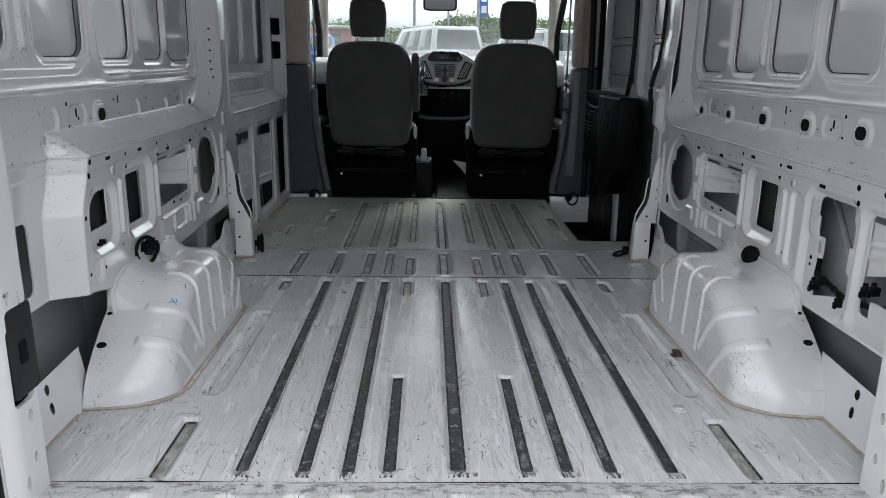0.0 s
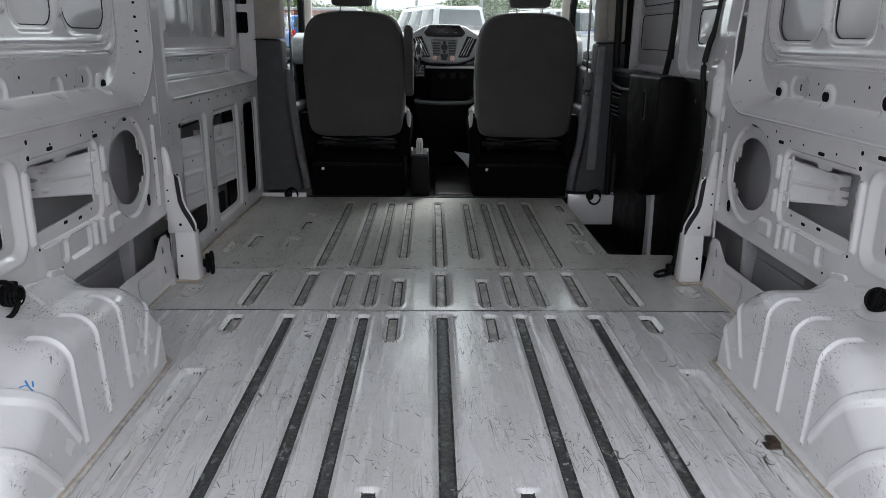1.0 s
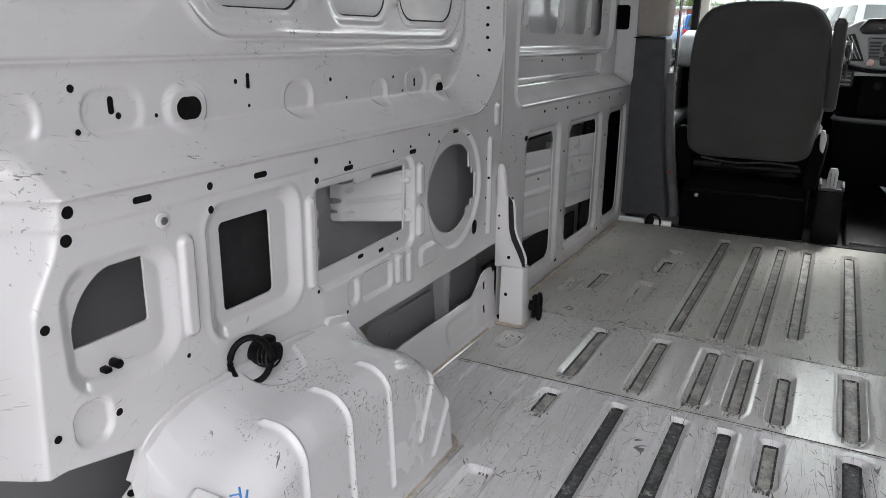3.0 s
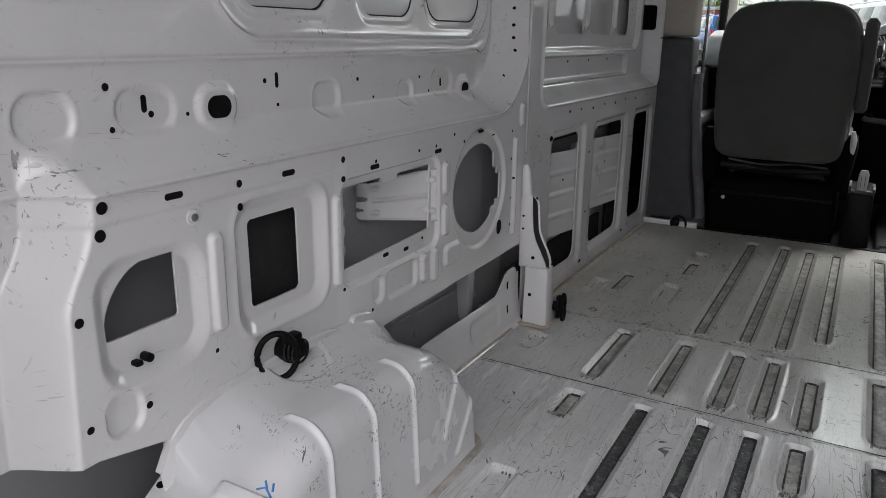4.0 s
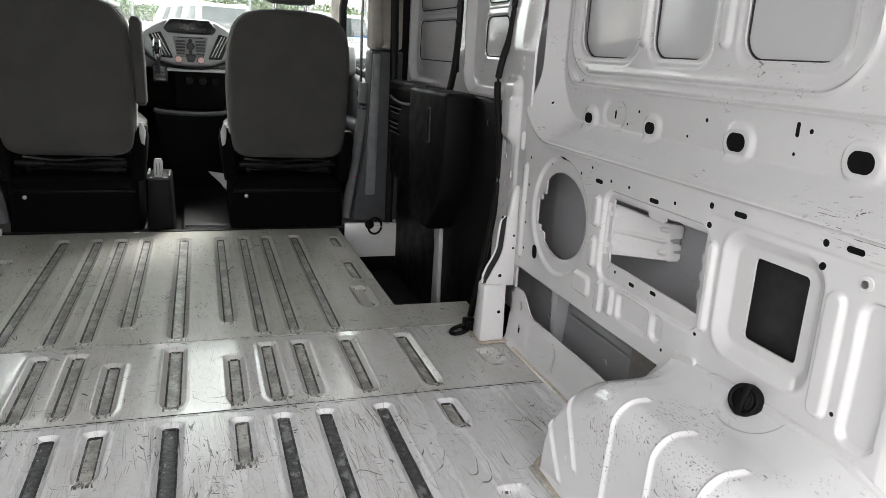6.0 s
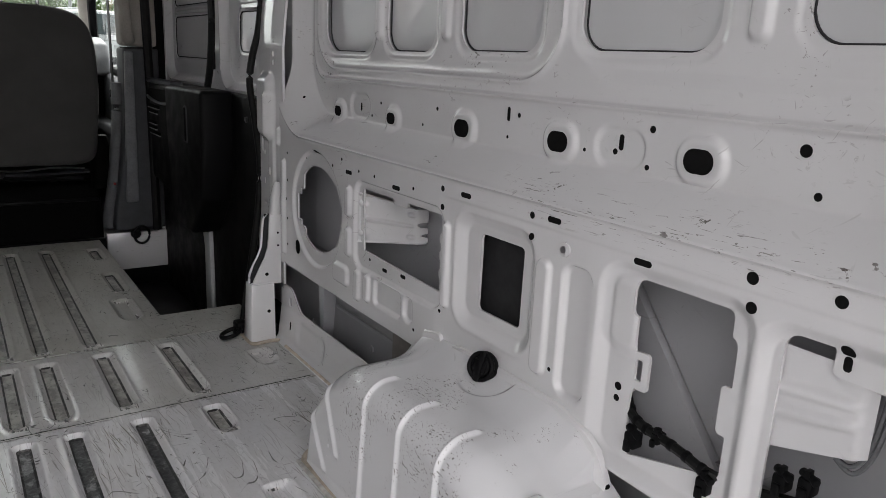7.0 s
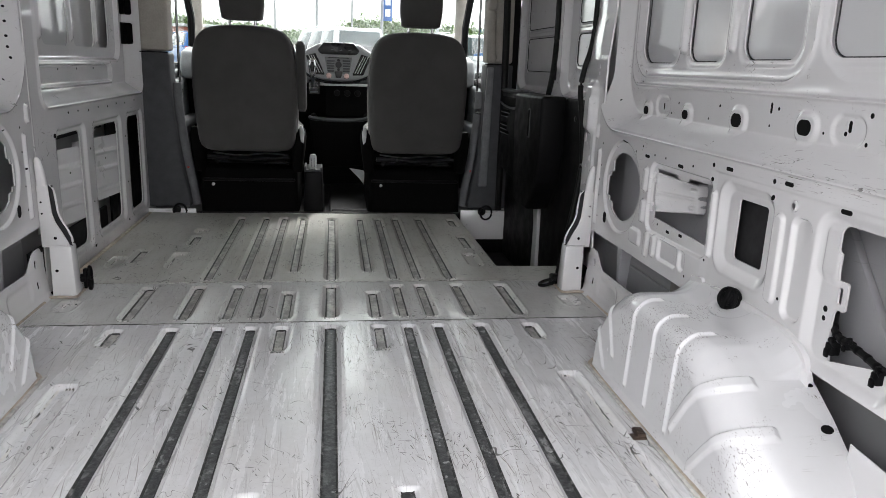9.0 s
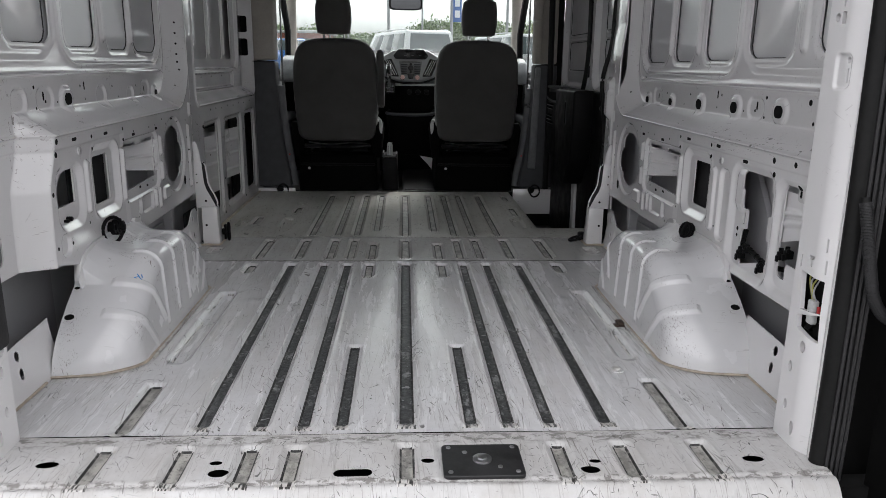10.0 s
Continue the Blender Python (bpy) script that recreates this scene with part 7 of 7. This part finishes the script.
part("top_pad", prism([(4.24, 0.62), (4.22, 0.70), (4.26, 0.775), (4.40, 0.80), (5.02, 0.80), (5.02, 0.60)], -0.86, 0.86, "x", 0.02, 3), GREY_TRIM, dash, "grey dash top")
part("lower_panel", prism([(4.27, 0.62), (4.32, 0.42), (4.50, 0.30), (4.65, 0.30), (4.65, 0.62)], -0.84, 0.84, "x", 0.02, 3), DEEP_BLACK, dash)
pod = part("centre_pod", prism([(-0.190, 0.775), (-0.130, 0.815), (-0.075, 0.845), (0.155, 0.845), (0.205, 0.815), (0.272, 0.775), (0.252, 0.715), (0.210, 0.668), (0.133, 0.638), (0.04, 0.632), (-0.055, 0.638), (-0.135, 0.668), (-0.175, 0.715)], 4.185, 4.34, "y", 0.014, 3), SILVER_TRIM, dash, "light grey centre stack")
hood = part("display_hood", prism([(-0.083, 0.808), (-0.048, 0.852), (0.126, 0.852), (0.161, 0.808), (0.142, 0.784), (-0.064, 0.784)], 4.150, 4.25, "y", 0.010, 2), BLACK_GLOSS, pod, "black display under a hood")
for i in range(3):
    part("display_text", box(-0.005 + i * 0.05, 0.010 + i * 0.05, 4.1475, 4.151, 0.808, 0.811, 0), GREY_TRIM, hood)
part("radio_face", prism([(-0.042, 0.772), (0.120, 0.772), (0.102, 0.675), (-0.024, 0.675)], 4.176, 4.20, "y", 0.006, 2), RADIO_GREY, pod, "grey radio panel")
part("disc_slot", box(-0.022, 0.100, 4.172, 4.178, 0.764, 0.768, 0.001, 1), BLACK_GLOSS, pod)
for r in range(5):
    for c, w in ((-1, 0.046 - 0.002 * r), (1, 0.046 - 0.002 * r)):
        x = 0.039 + c * 0.045
        part("radio_button", box(x - w / 2, x + w / 2, 4.169, 4.178, 0.687 + (4 - r) * 0.0145, 0.6955 + (4 - r) * 0.0145, 0.002, 1), DARK_TRIM, pod)
part("radio_knob", joined(cylinder((0.039, 4.178, 0.727), (0.039, 4.158, 0.727), 0.019, 24, bevel=0.003), cylinder((0.039, 4.178, 0.752), (0.039, 4.166, 0.752), 0.009, 18, bevel=0.002), cylinder((0.039, 4.178, 0.700), (0.039, 4.166, 0.700), 0.009, 18, bevel=0.002)), BLACK_GLOSS, pod)
part("hazard_shield", prism([(0.014, 0.690), (0.064, 0.690), (0.054, 0.652), (0.024, 0.652)], 4.168, 4.20, "y", 0.006, 2), BLACK_GLOSS, pod)
for x in (-0.017, 0.085):
    part("lighter_socket", cylinder((x, 4.19, 0.664), (x, 4.166, 0.664), 0.0145, 20, bevel=0.003), PALE_RED, pod, "round socket with pale cap")
    part("socket_ring", tube([(x + 0.0155 * math.cos(a), 4.172, 0.664 + 0.0155 * math.sin(a)) for a in (2 * math.pi * i / 20 for i in range(20))], 0.0025, 6, closed=True), CHROME, pod)
for s in (-1, 1):
    def across(x):
        return 0.039 + s * (x - 0.039)
    part("vent_surround", prism([(across(0.170), 0.790), (across(0.228), 0.774), (across(0.182), 0.670), (across(0.118), 0.668)], 4.176, 4.20, "y", 0.007, 2), BLACK_GLOSS, pod, "black slanted air vent")
    for k in range(3):
        lo, hi = 0.131 + k * 0.0155, 0.182 + k * 0.0135
        part("vent_slat", prism([(across(hi), 0.778), (across(hi + 0.0045), 0.778), (across(lo + 0.0045), 0.680), (across(lo), 0.680)], 4.166, 4.180, "y", 0.001, 1), LIGHT_TRIM, pod)
part("pod_lip", tube(smooth_line([(-0.175, 4.18, 0.70), (-0.135, 4.176, 0.662), (-0.055, 4.172, 0.632), (0.04, 4.170, 0.625), (0.133, 4.172, 0.632), (0.210, 4.176, 0.662), (0.252, 4.18, 0.70)]), 0.007, 8), BLACK_GLOSS, pod)
part("trim_strip", box(-0.075, 0.215, 4.196, 4.23, 0.606, 0.622, 0.004), LIGHT_TRIM, dash, "light grey strip under the stack")
part("lower_box", prism(rounded(-0.035, 0.225, 0.43, 0.615, 0.015), 4.20, 4.36, "y", 0.006), DEEP_BLACK, dash, "black storage panel")
for x in (0.03, 0.09, 0.15):
    part("climate_knob", cylinder((x, 4.202, 0.565), (x, 4.188, 0.565), 0.018, 20, bevel=0.003), BLACK_PLASTIC, dash)
part("storage_tray", prism([(-0.13, 0.435), (-0.10, 0.445), (-0.09, 0.42), (0.18, 0.42), (0.19, 0.45), (0.225, 0.455), (0.20, 0.16), (-0.10, 0.14)], 4.05, 4.30, "y", 0.012), DEEP_BLACK, dash, "deep black storage tray")
part("tray_rim", tube(smooth_line([(-0.13, 4.055, 0.435), (-0.10, 4.05, 0.425), (0.05, 4.045, 0.418), (0.18, 4.05, 0.425), (0.225, 4.055, 0.455)]), 0.011, 8), DARK_TRIM, dash)
part("cluster_hood", loft([(4.20, -0.42, 0.80, 0.17, 0.055), (4.26, -0.42, 0.80, 0.18, 0.065), (4.50, -0.42, 0.79, 0.15, 0.05)], 3, 30, "y"), BLACK_PLASTIC, dash)
shift = thing("gear_lever", (-0.102, 4.18, 0.57), "chrome-trimmed automatic gear lever on the dashboard", "gear lever")
part("knob", loft([(0.655, -0.109, 4.13, 0.012, 0.012), (0.675, -0.109, 4.125, 0.018, 0.018), (0.715, -0.110, 4.12, 0.023, 0.021), (0.745, -0.110, 4.12, 0.018, 0.016), (0.757, -0.110, 4.12, 0.010, 0.009)], 2.6, 22), CHROME, shift, "silver grip")
part("knob_inlay", loft([(0.685, -0.109, 4.108, 0.009, 0.010), (0.715, -0.110, 4.103, 0.014, 0.012), (0.738, -0.110, 4.106, 0.008, 0.008)], 2.6, 18), BLACK_GLOSS, shift)
part("stem", cylinder((-0.106, 4.17, 0.60), (-0.109, 4.13, 0.66), 0.008, 12), STEEL, shift)
part("gate", prism(rounded(-0.135, -0.070, 0.555, 0.635, 0.008), 4.185, 4.27, "y", 0.004), BLACK_GLOSS, shift)
for k in range(4):
    part("gate_step", box(-0.125, -0.080, 4.178, 4.19, 0.563 + k * 0.018, 0.571 + k * 0.018, 0.002, 1), GREY_TRIM, shift)
wheel = thing("steering_wheel", (-0.42, 4.10, 0.72), "black plastic steering wheel behind the driver seat", "steering wheel")
m = Matrix.Translation((-0.42, 4.08, 0.69)) @ Matrix.Rotation(radians(62), 4, "X")
rim = tube([(0.19 * math.cos(a), 0.19 * math.sin(a), 0) for a in (2 * math.pi * i / 40 for i in range(40))], 0.016, 10, closed=True)
rim.transform(m)
part("rim", rim, BLACK_PLASTIC, wheel)
hub = joined(box(-0.17, 0.17, -0.03, 0.03, -0.012, 0.012, 0.008), cylinder((0, 0, -0.06), (0, 0, 0.025), 0.075, 24, bevel=0.012))
hub.transform(m)
part("hub", hub, BLACK_PLASTIC, wheel)

# ---------------------------------------------------------------- open rear door
rdoor = thing("rear_door", (0.98, 0.25, -0.25), "open rear door with black inner trim", "door")
part("leaf", hexa([(0.965, 0.27, -0.30), (1.03, 0.28, -0.30), (1.40, -0.46, -0.30), (1.335, -0.49, -0.30)], [(0.955, 0.27, 1.40), (1.01, 0.28, 1.40), (1.38, -0.46, 1.40), (1.32, -0.49, 1.40)], 0.012), PILLAR_PAINT, rdoor, "white door leaf")
part("inner_trim", hexa([(0.905, 0.282, -0.16), (0.965, 0.284, -0.16), (1.325, -0.47, -0.16), (1.295, -0.485, -0.16)], [(0.895, 0.282, 1.38), (0.955, 0.284, 1.38), (1.315, -0.47, 1.38), (1.285, -0.485, 1.38)], 0.01), DEEP_BLACK, rdoor, "black inner trim board")
boot = part("cable_boot", tube(smooth_line([(0.93, 0.27, 0.52), (0.915, 0.235, 0.50), (0.905, 0.215, 0.42), (0.905, 0.21, 0.30), (0.92, 0.205, 0.22), (0.95, 0.19, 0.16)]), 0.020, 12), DARK_COVER, rdoor, "corrugated black cable boot")
for i, p in enumerate(smooth_line([(0.905, 0.215, 0.44), (0.905, 0.21, 0.30), (0.92, 0.205, 0.22)], 8)):
    part("boot_ring", tube([(p.x + 0.022 * math.cos(a), p.y + 0.022 * math.sin(a), p.z) for a in (2 * math.pi * k / 14 for k in range(14))], 0.004, 6, closed=True), DARK_COVER, boot)
part("pull_strap", box(1.03, 1.045, 0.10, 0.13, -0.02, 0.02, 0.004), RED_PLASTIC, rdoor, "small red reflector")
part("hinge", joined(box(0.90, 0.96, 0.26, 0.30, 0.62, 0.70, 0.006), cylinder((0.93, 0.255, 0.60), (0.93, 0.255, 0.72), 0.014, 14)), BLACK_PLASTIC, rdoor)

# ---------------------------------------------------------------- outside: a parking lot, sloping up a little ahead of the van
RISE = math.tan(radians(1.5))


def ground_z(y):
    return -0.74 + RISE * (y - 1.0)


bm = bmesh.new()
bm.faces.new([bm.verts.new((x, y, ground_z(y))) for x, y in ((-900, -600), (900, -600), (900, 1800), (-900, 1800))])
tagged(part("ground", bm, ASPHALT, None, smooth=False), "grey asphalt parking lot", "ground", kind="structure")


def car(x, y, yaw, paint, label, name="parked_car", h=1.85, l=5.0, w=1.95, pickup=False):
    """A parked vehicle: lower body, glasshouse, windows, lights and wheels. Its nose points along its +y."""
    z0 = ground_z(y)
    c = thing(name, (x, y, z0), label, "car", "parked cars")
    m = Matrix.Translation((x, y, z0)) @ Matrix.Rotation(radians(yaw), 4, "Z")
    def add(n, bm, mat, parent=c, lab=""):
        bm.transform(m)
        return part(n, bm, mat, parent, lab)
    b, t = 1.02, h
    add("body", hexa([(-w / 2, -l / 2, 0.38), (w / 2, -l / 2, 0.38), (w / 2, l / 2, 0.38), (-w / 2, l / 2, 0.38)], [(-w / 2 + 0.04, -l / 2 + 0.05, b), (w / 2 - 0.04, -l / 2 + 0.05, b), (w / 2 - 0.10, l / 2 - 0.12, b - 0.06), (-w / 2 + 0.10, l / 2 - 0.12, b - 0.06)], 0.09), paint)
    r0, r1 = -l / 2 + 0.07, l * 0.16
    if pickup:
        r0 = -l * 0.10
    house = [(-w / 2 + 0.06, r0, b - 0.02), (w / 2 - 0.06, r0, b - 0.02), (w / 2 - 0.08, r1 + 0.75, b - 0.04), (-w / 2 + 0.08, r1 + 0.75, b - 0.04)]
    lid = [(-w / 2 + 0.22, r0 + 0.22, t), (w / 2 - 0.22, r0 + 0.22, t), (w / 2 - 0.24, r1, t - 0.02), (-w / 2 + 0.24, r1, t - 0.02)]
    add("cabin", hexa(house, lid, 0.06), paint)
    def lerp(p, q, k):
        return Vector(p).lerp(Vector(q), k)
    def window(p0, p1, q0, q1, out, a0, a1, k0, k1, n):
        lo0, lo1, hi0, hi1 = lerp(p0, p1, a0), lerp(p0, p1, a1), lerp(q0, q1, a0), lerp(q0, q1, a1)
        f = [lerp(lo0, hi0, k0), lerp(lo1, hi1, k0), lerp(lo1, hi1, k1), lerp(lo0, hi0, k1)]
        o = Vector(out) * 0.012
        return add(n, hexa([v - o for v in f], [v + o for v in f], 0.006), CAR_GLASS)
    window(house[0], house[1], lid[0], lid[1], (0, -1, 0.2), 0.08, 0.92, 0.20, 0.88, "rear_window")
    for s, i, j in ((-1, 0, 3), (1, 1, 2)):
        for a0, a1 in ((0.05, 0.32), (0.35, 0.62), (0.65, 0.90)):
            window(house[i], house[j], lid[i], lid[j], (s, 0, 0.2), a0, a1, 0.15, 0.88, "side_window")
        add("tail_light", box(s * (w / 2 - 0.16) - 0.09, s * (w / 2 - 0.16) + 0.09, -l / 2 - 0.01, -l / 2 + 0.10, 0.78, 1.02, 0.03), TAIL_RED)
        for yy in (-l * 0.30, l * 0.31):
            tyre = add("wheel", cylinder((s * (w / 2 - 0.23), yy, 0.36), (s * (w / 2 + 0.01), yy, 0.36), 0.36, 28, bevel=0.04), RUBBER)
            add("rim", cylinder((s * (w / 2 - 0.02), yy, 0.36), (s * (w / 2 + 0.015), yy, 0.36), 0.21, 20, bevel=0.02), STEEL, tyre)
    add("bumper", box(-w / 2 + 0.03, w / 2 - 0.03, -l / 2 - 0.07, -l / 2 + 0.12, 0.42, 0.66, 0.05), paint)
    add("number_plate", box(-0.16, 0.16, -l / 2 - 0.005, -l / 2 + 0.055, 0.78, 0.90, 0.006), LIGHT_TRIM)
    add("roof_rail", joined(*[tube([(s * (w / 2 - 0.26), r0 + 0.4, t + 0.03), (s * (w / 2 - 0.27), r1 - 0.1, t + 0.03)], 0.02, 6) for s in (-1, 1)]), paint)
    return c


car(-0.04, 24.8, 22, CAR_WHITE, "large white parked estate car seen from behind")
car(3.5, 25.2, 22, CAR_WHITE, "white parked estate car beside another", h=1.80)
car(-5.4, 31.0, 22, CAR_BLUE, "blue parked car behind the row", h=1.55, l=4.6)
car(7.9, 28.8, 22, CAR_GREY, "grey parked car in the row", h=1.7)
car(-9.5, 29.0, 22, CAR_WHITE, "white parked car in the row", h=1.75)
car(-4.4, 13.0, 5, CAR_GREY, "grey car parked beside the van's nose", h=1.65)
car(4.9, 12.5, 5, CAR_WHITE, "white car parked beside the van's nose", h=1.75)
car(3.6, 4.0, 2, CAR_WHITE, "white car parked next to the van", h=1.7, l=4.8)
car(-3.7, 4.6, 2, CAR_WHITE, "white car parked next to the van", h=1.7, l=4.8)


def tree(x, y, h, spread, seed):
    rnd = random.Random(seed)
    z0 = ground_z(y)
    t = thing("tree", (x, y, z0), "leafy green tree at the lot's far edge", "tree", "trees")
    limbs = [tube(smooth_line([(x, y, z0), (x + 0.1, y, z0 + h * 0.25), (x - 0.1, y, z0 + h * 0.5)], 3), 0.22, 8)]
    for i in range(6):
        a = rnd.uniform(0, 6.28)
        limbs.append(tube([(x, y, z0 + h * 0.3), (x + spread * 0.5 * math.cos(a), y + spread * 0.5 * math.sin(a), z0 + h * rnd.uniform(0.5, 0.8))], 0.08, 6))
    part("trunk", joined(*limbs), BARK, t)
    n = 4200
    cl = [(rnd.gauss(0, 0.42), rnd.gauss(0, 0.42), rnd.uniform(-0.5, 0.5), rnd.uniform(0.25, 0.5)) for _ in range(16)]
    verts, quads = [], []
    for i in range(n):
        cx, cy, cz, cr = rnd.choice(cl)
        p = Vector((x + (cx + rnd.gauss(0, cr * 0.5)) * spread, y + (cy + rnd.gauss(0, cr * 0.5)) * spread, z0 + h * (0.62 + (cz + rnd.gauss(0, cr * 0.4)) * 0.55)))
        q = Euler((rnd.uniform(0, 6.3), rnd.uniform(0, 6.3), rnd.uniform(0, 6.3))).to_matrix()
        s = rnd.uniform(0.06, 0.16)
        k = len(verts)
        for a, b in ((-1, -0.5), (1, -0.6), (0.9, 0.5), (-0.8, 0.7)):
            verts.append(p + q @ Vector((a * s, b * s, 0.1 * s * a * b)))
        quads.append((k, k + 1, k + 2, k + 3))
    np_mesh("crown", [tuple(v) for v in verts], quads, [LEAF], t, "loose green leaves", smooth=False)


for i, (x, y, h, sp) in enumerate(((-9, 85, 3.4, 4), (-3.0, 90, 3.2, 4), (1.5, 80, 3.0, 3.5), (5.0, 80, 4.4, 4), (9, 82, 4.6, 4.5), (13, 80, 4.2, 5), (19, 86, 4.2, 5), (-16, 88, 4.0, 5), (-24, 85, 4.4, 5), (27, 88, 4.2, 6), (-32, 88, 4.0, 6), (35, 86, 4.4, 6))):
    tree(x, y, h * 0.86, sp, 40 + i)
shop = thing("shop_building", (-14, 75, ground_z(75)), "low red brick shop building", "building")
part("wall", box(-20, -7.5, 72, 80, ground_z(75), ground_z(75) + 2.1, 0.05), BRICK_RED, shop)
part("roof", box(-20.4, -7.1, 71.6, 80.4, ground_z(75) + 2.1, ground_z(75) + 2.35, 0.05), LIGHT_TRIM, shop)
for k in range(4):
    part("window", box(-19 + k * 2.9, -17.2 + k * 2.9, 71.9, 72.1, ground_z(75) + 0.6, ground_z(75) + 1.6, 0.03), CAR_GLASS, shop)
for x, y, h, r in ((-5.2, 70, 13, 0.10), (-1.3, 62, 14, 0.14), (1.6, 66, 13, 0.10), (2.8, 44, 11, 0.10), (8.3, 60, 13, 0.12), (-7.4, 75, 13, 0.10), (14, 66, 13, 0.12)):
    z0 = ground_z(y)
    p = thing("lamp_post", (x, y, z0), "tall grey lot lamp post", "lamp post", "lamp posts")
    part("mast", cylinder((x, y, z0), (x, y, z0 + h), r, 10, r * 0.7), POLE_GREY, p)
    part("lamp_head", joined(box(x - 0.9, x + 0.9, y - 0.05, y + 0.05, z0 + h, z0 + h + 0.08, 0.02), box(x - 1.0, x - 0.5, y - 0.15, y + 0.15, z0 + h - 0.08, z0 + h + 0.06, 0.03), box(x + 0.5, x + 1.0, y - 0.15, y + 0.15, z0 + h - 0.08, z0 + h + 0.06, 0.03)), POLE_GREY, p)
ban = thing("banner", (3.05, 44, ground_z(44) + 2.6), "blue lot banner with a white mark on a pole", "banner")
part("cloth", box(2.88, 3.38, 43.86, 43.88, ground_z(44) + 2.7, ground_z(44) + 5.6, 0.005), BANNER_BLUE, ban)
part("lettering", joined(*[box(2.98, 3.28, 43.845, 43.857, ground_z(44) + 2.95 + k * 0.62, ground_z(44) + 3.35 + k * 0.62, 0) for k in range(4)]), PAPER, ban)
wires = thing("overhead_wires", (0, 64, 8), "thin overhead power wires", "wire")
for k in range(3):
    part("wire", tube([(-40, 64, 7.2 + k * 0.7), (0, 64, 6.9 + k * 0.7), (40, 64, 7.3 + k * 0.7)], 0.025, 4), POLE_GREY, wires)
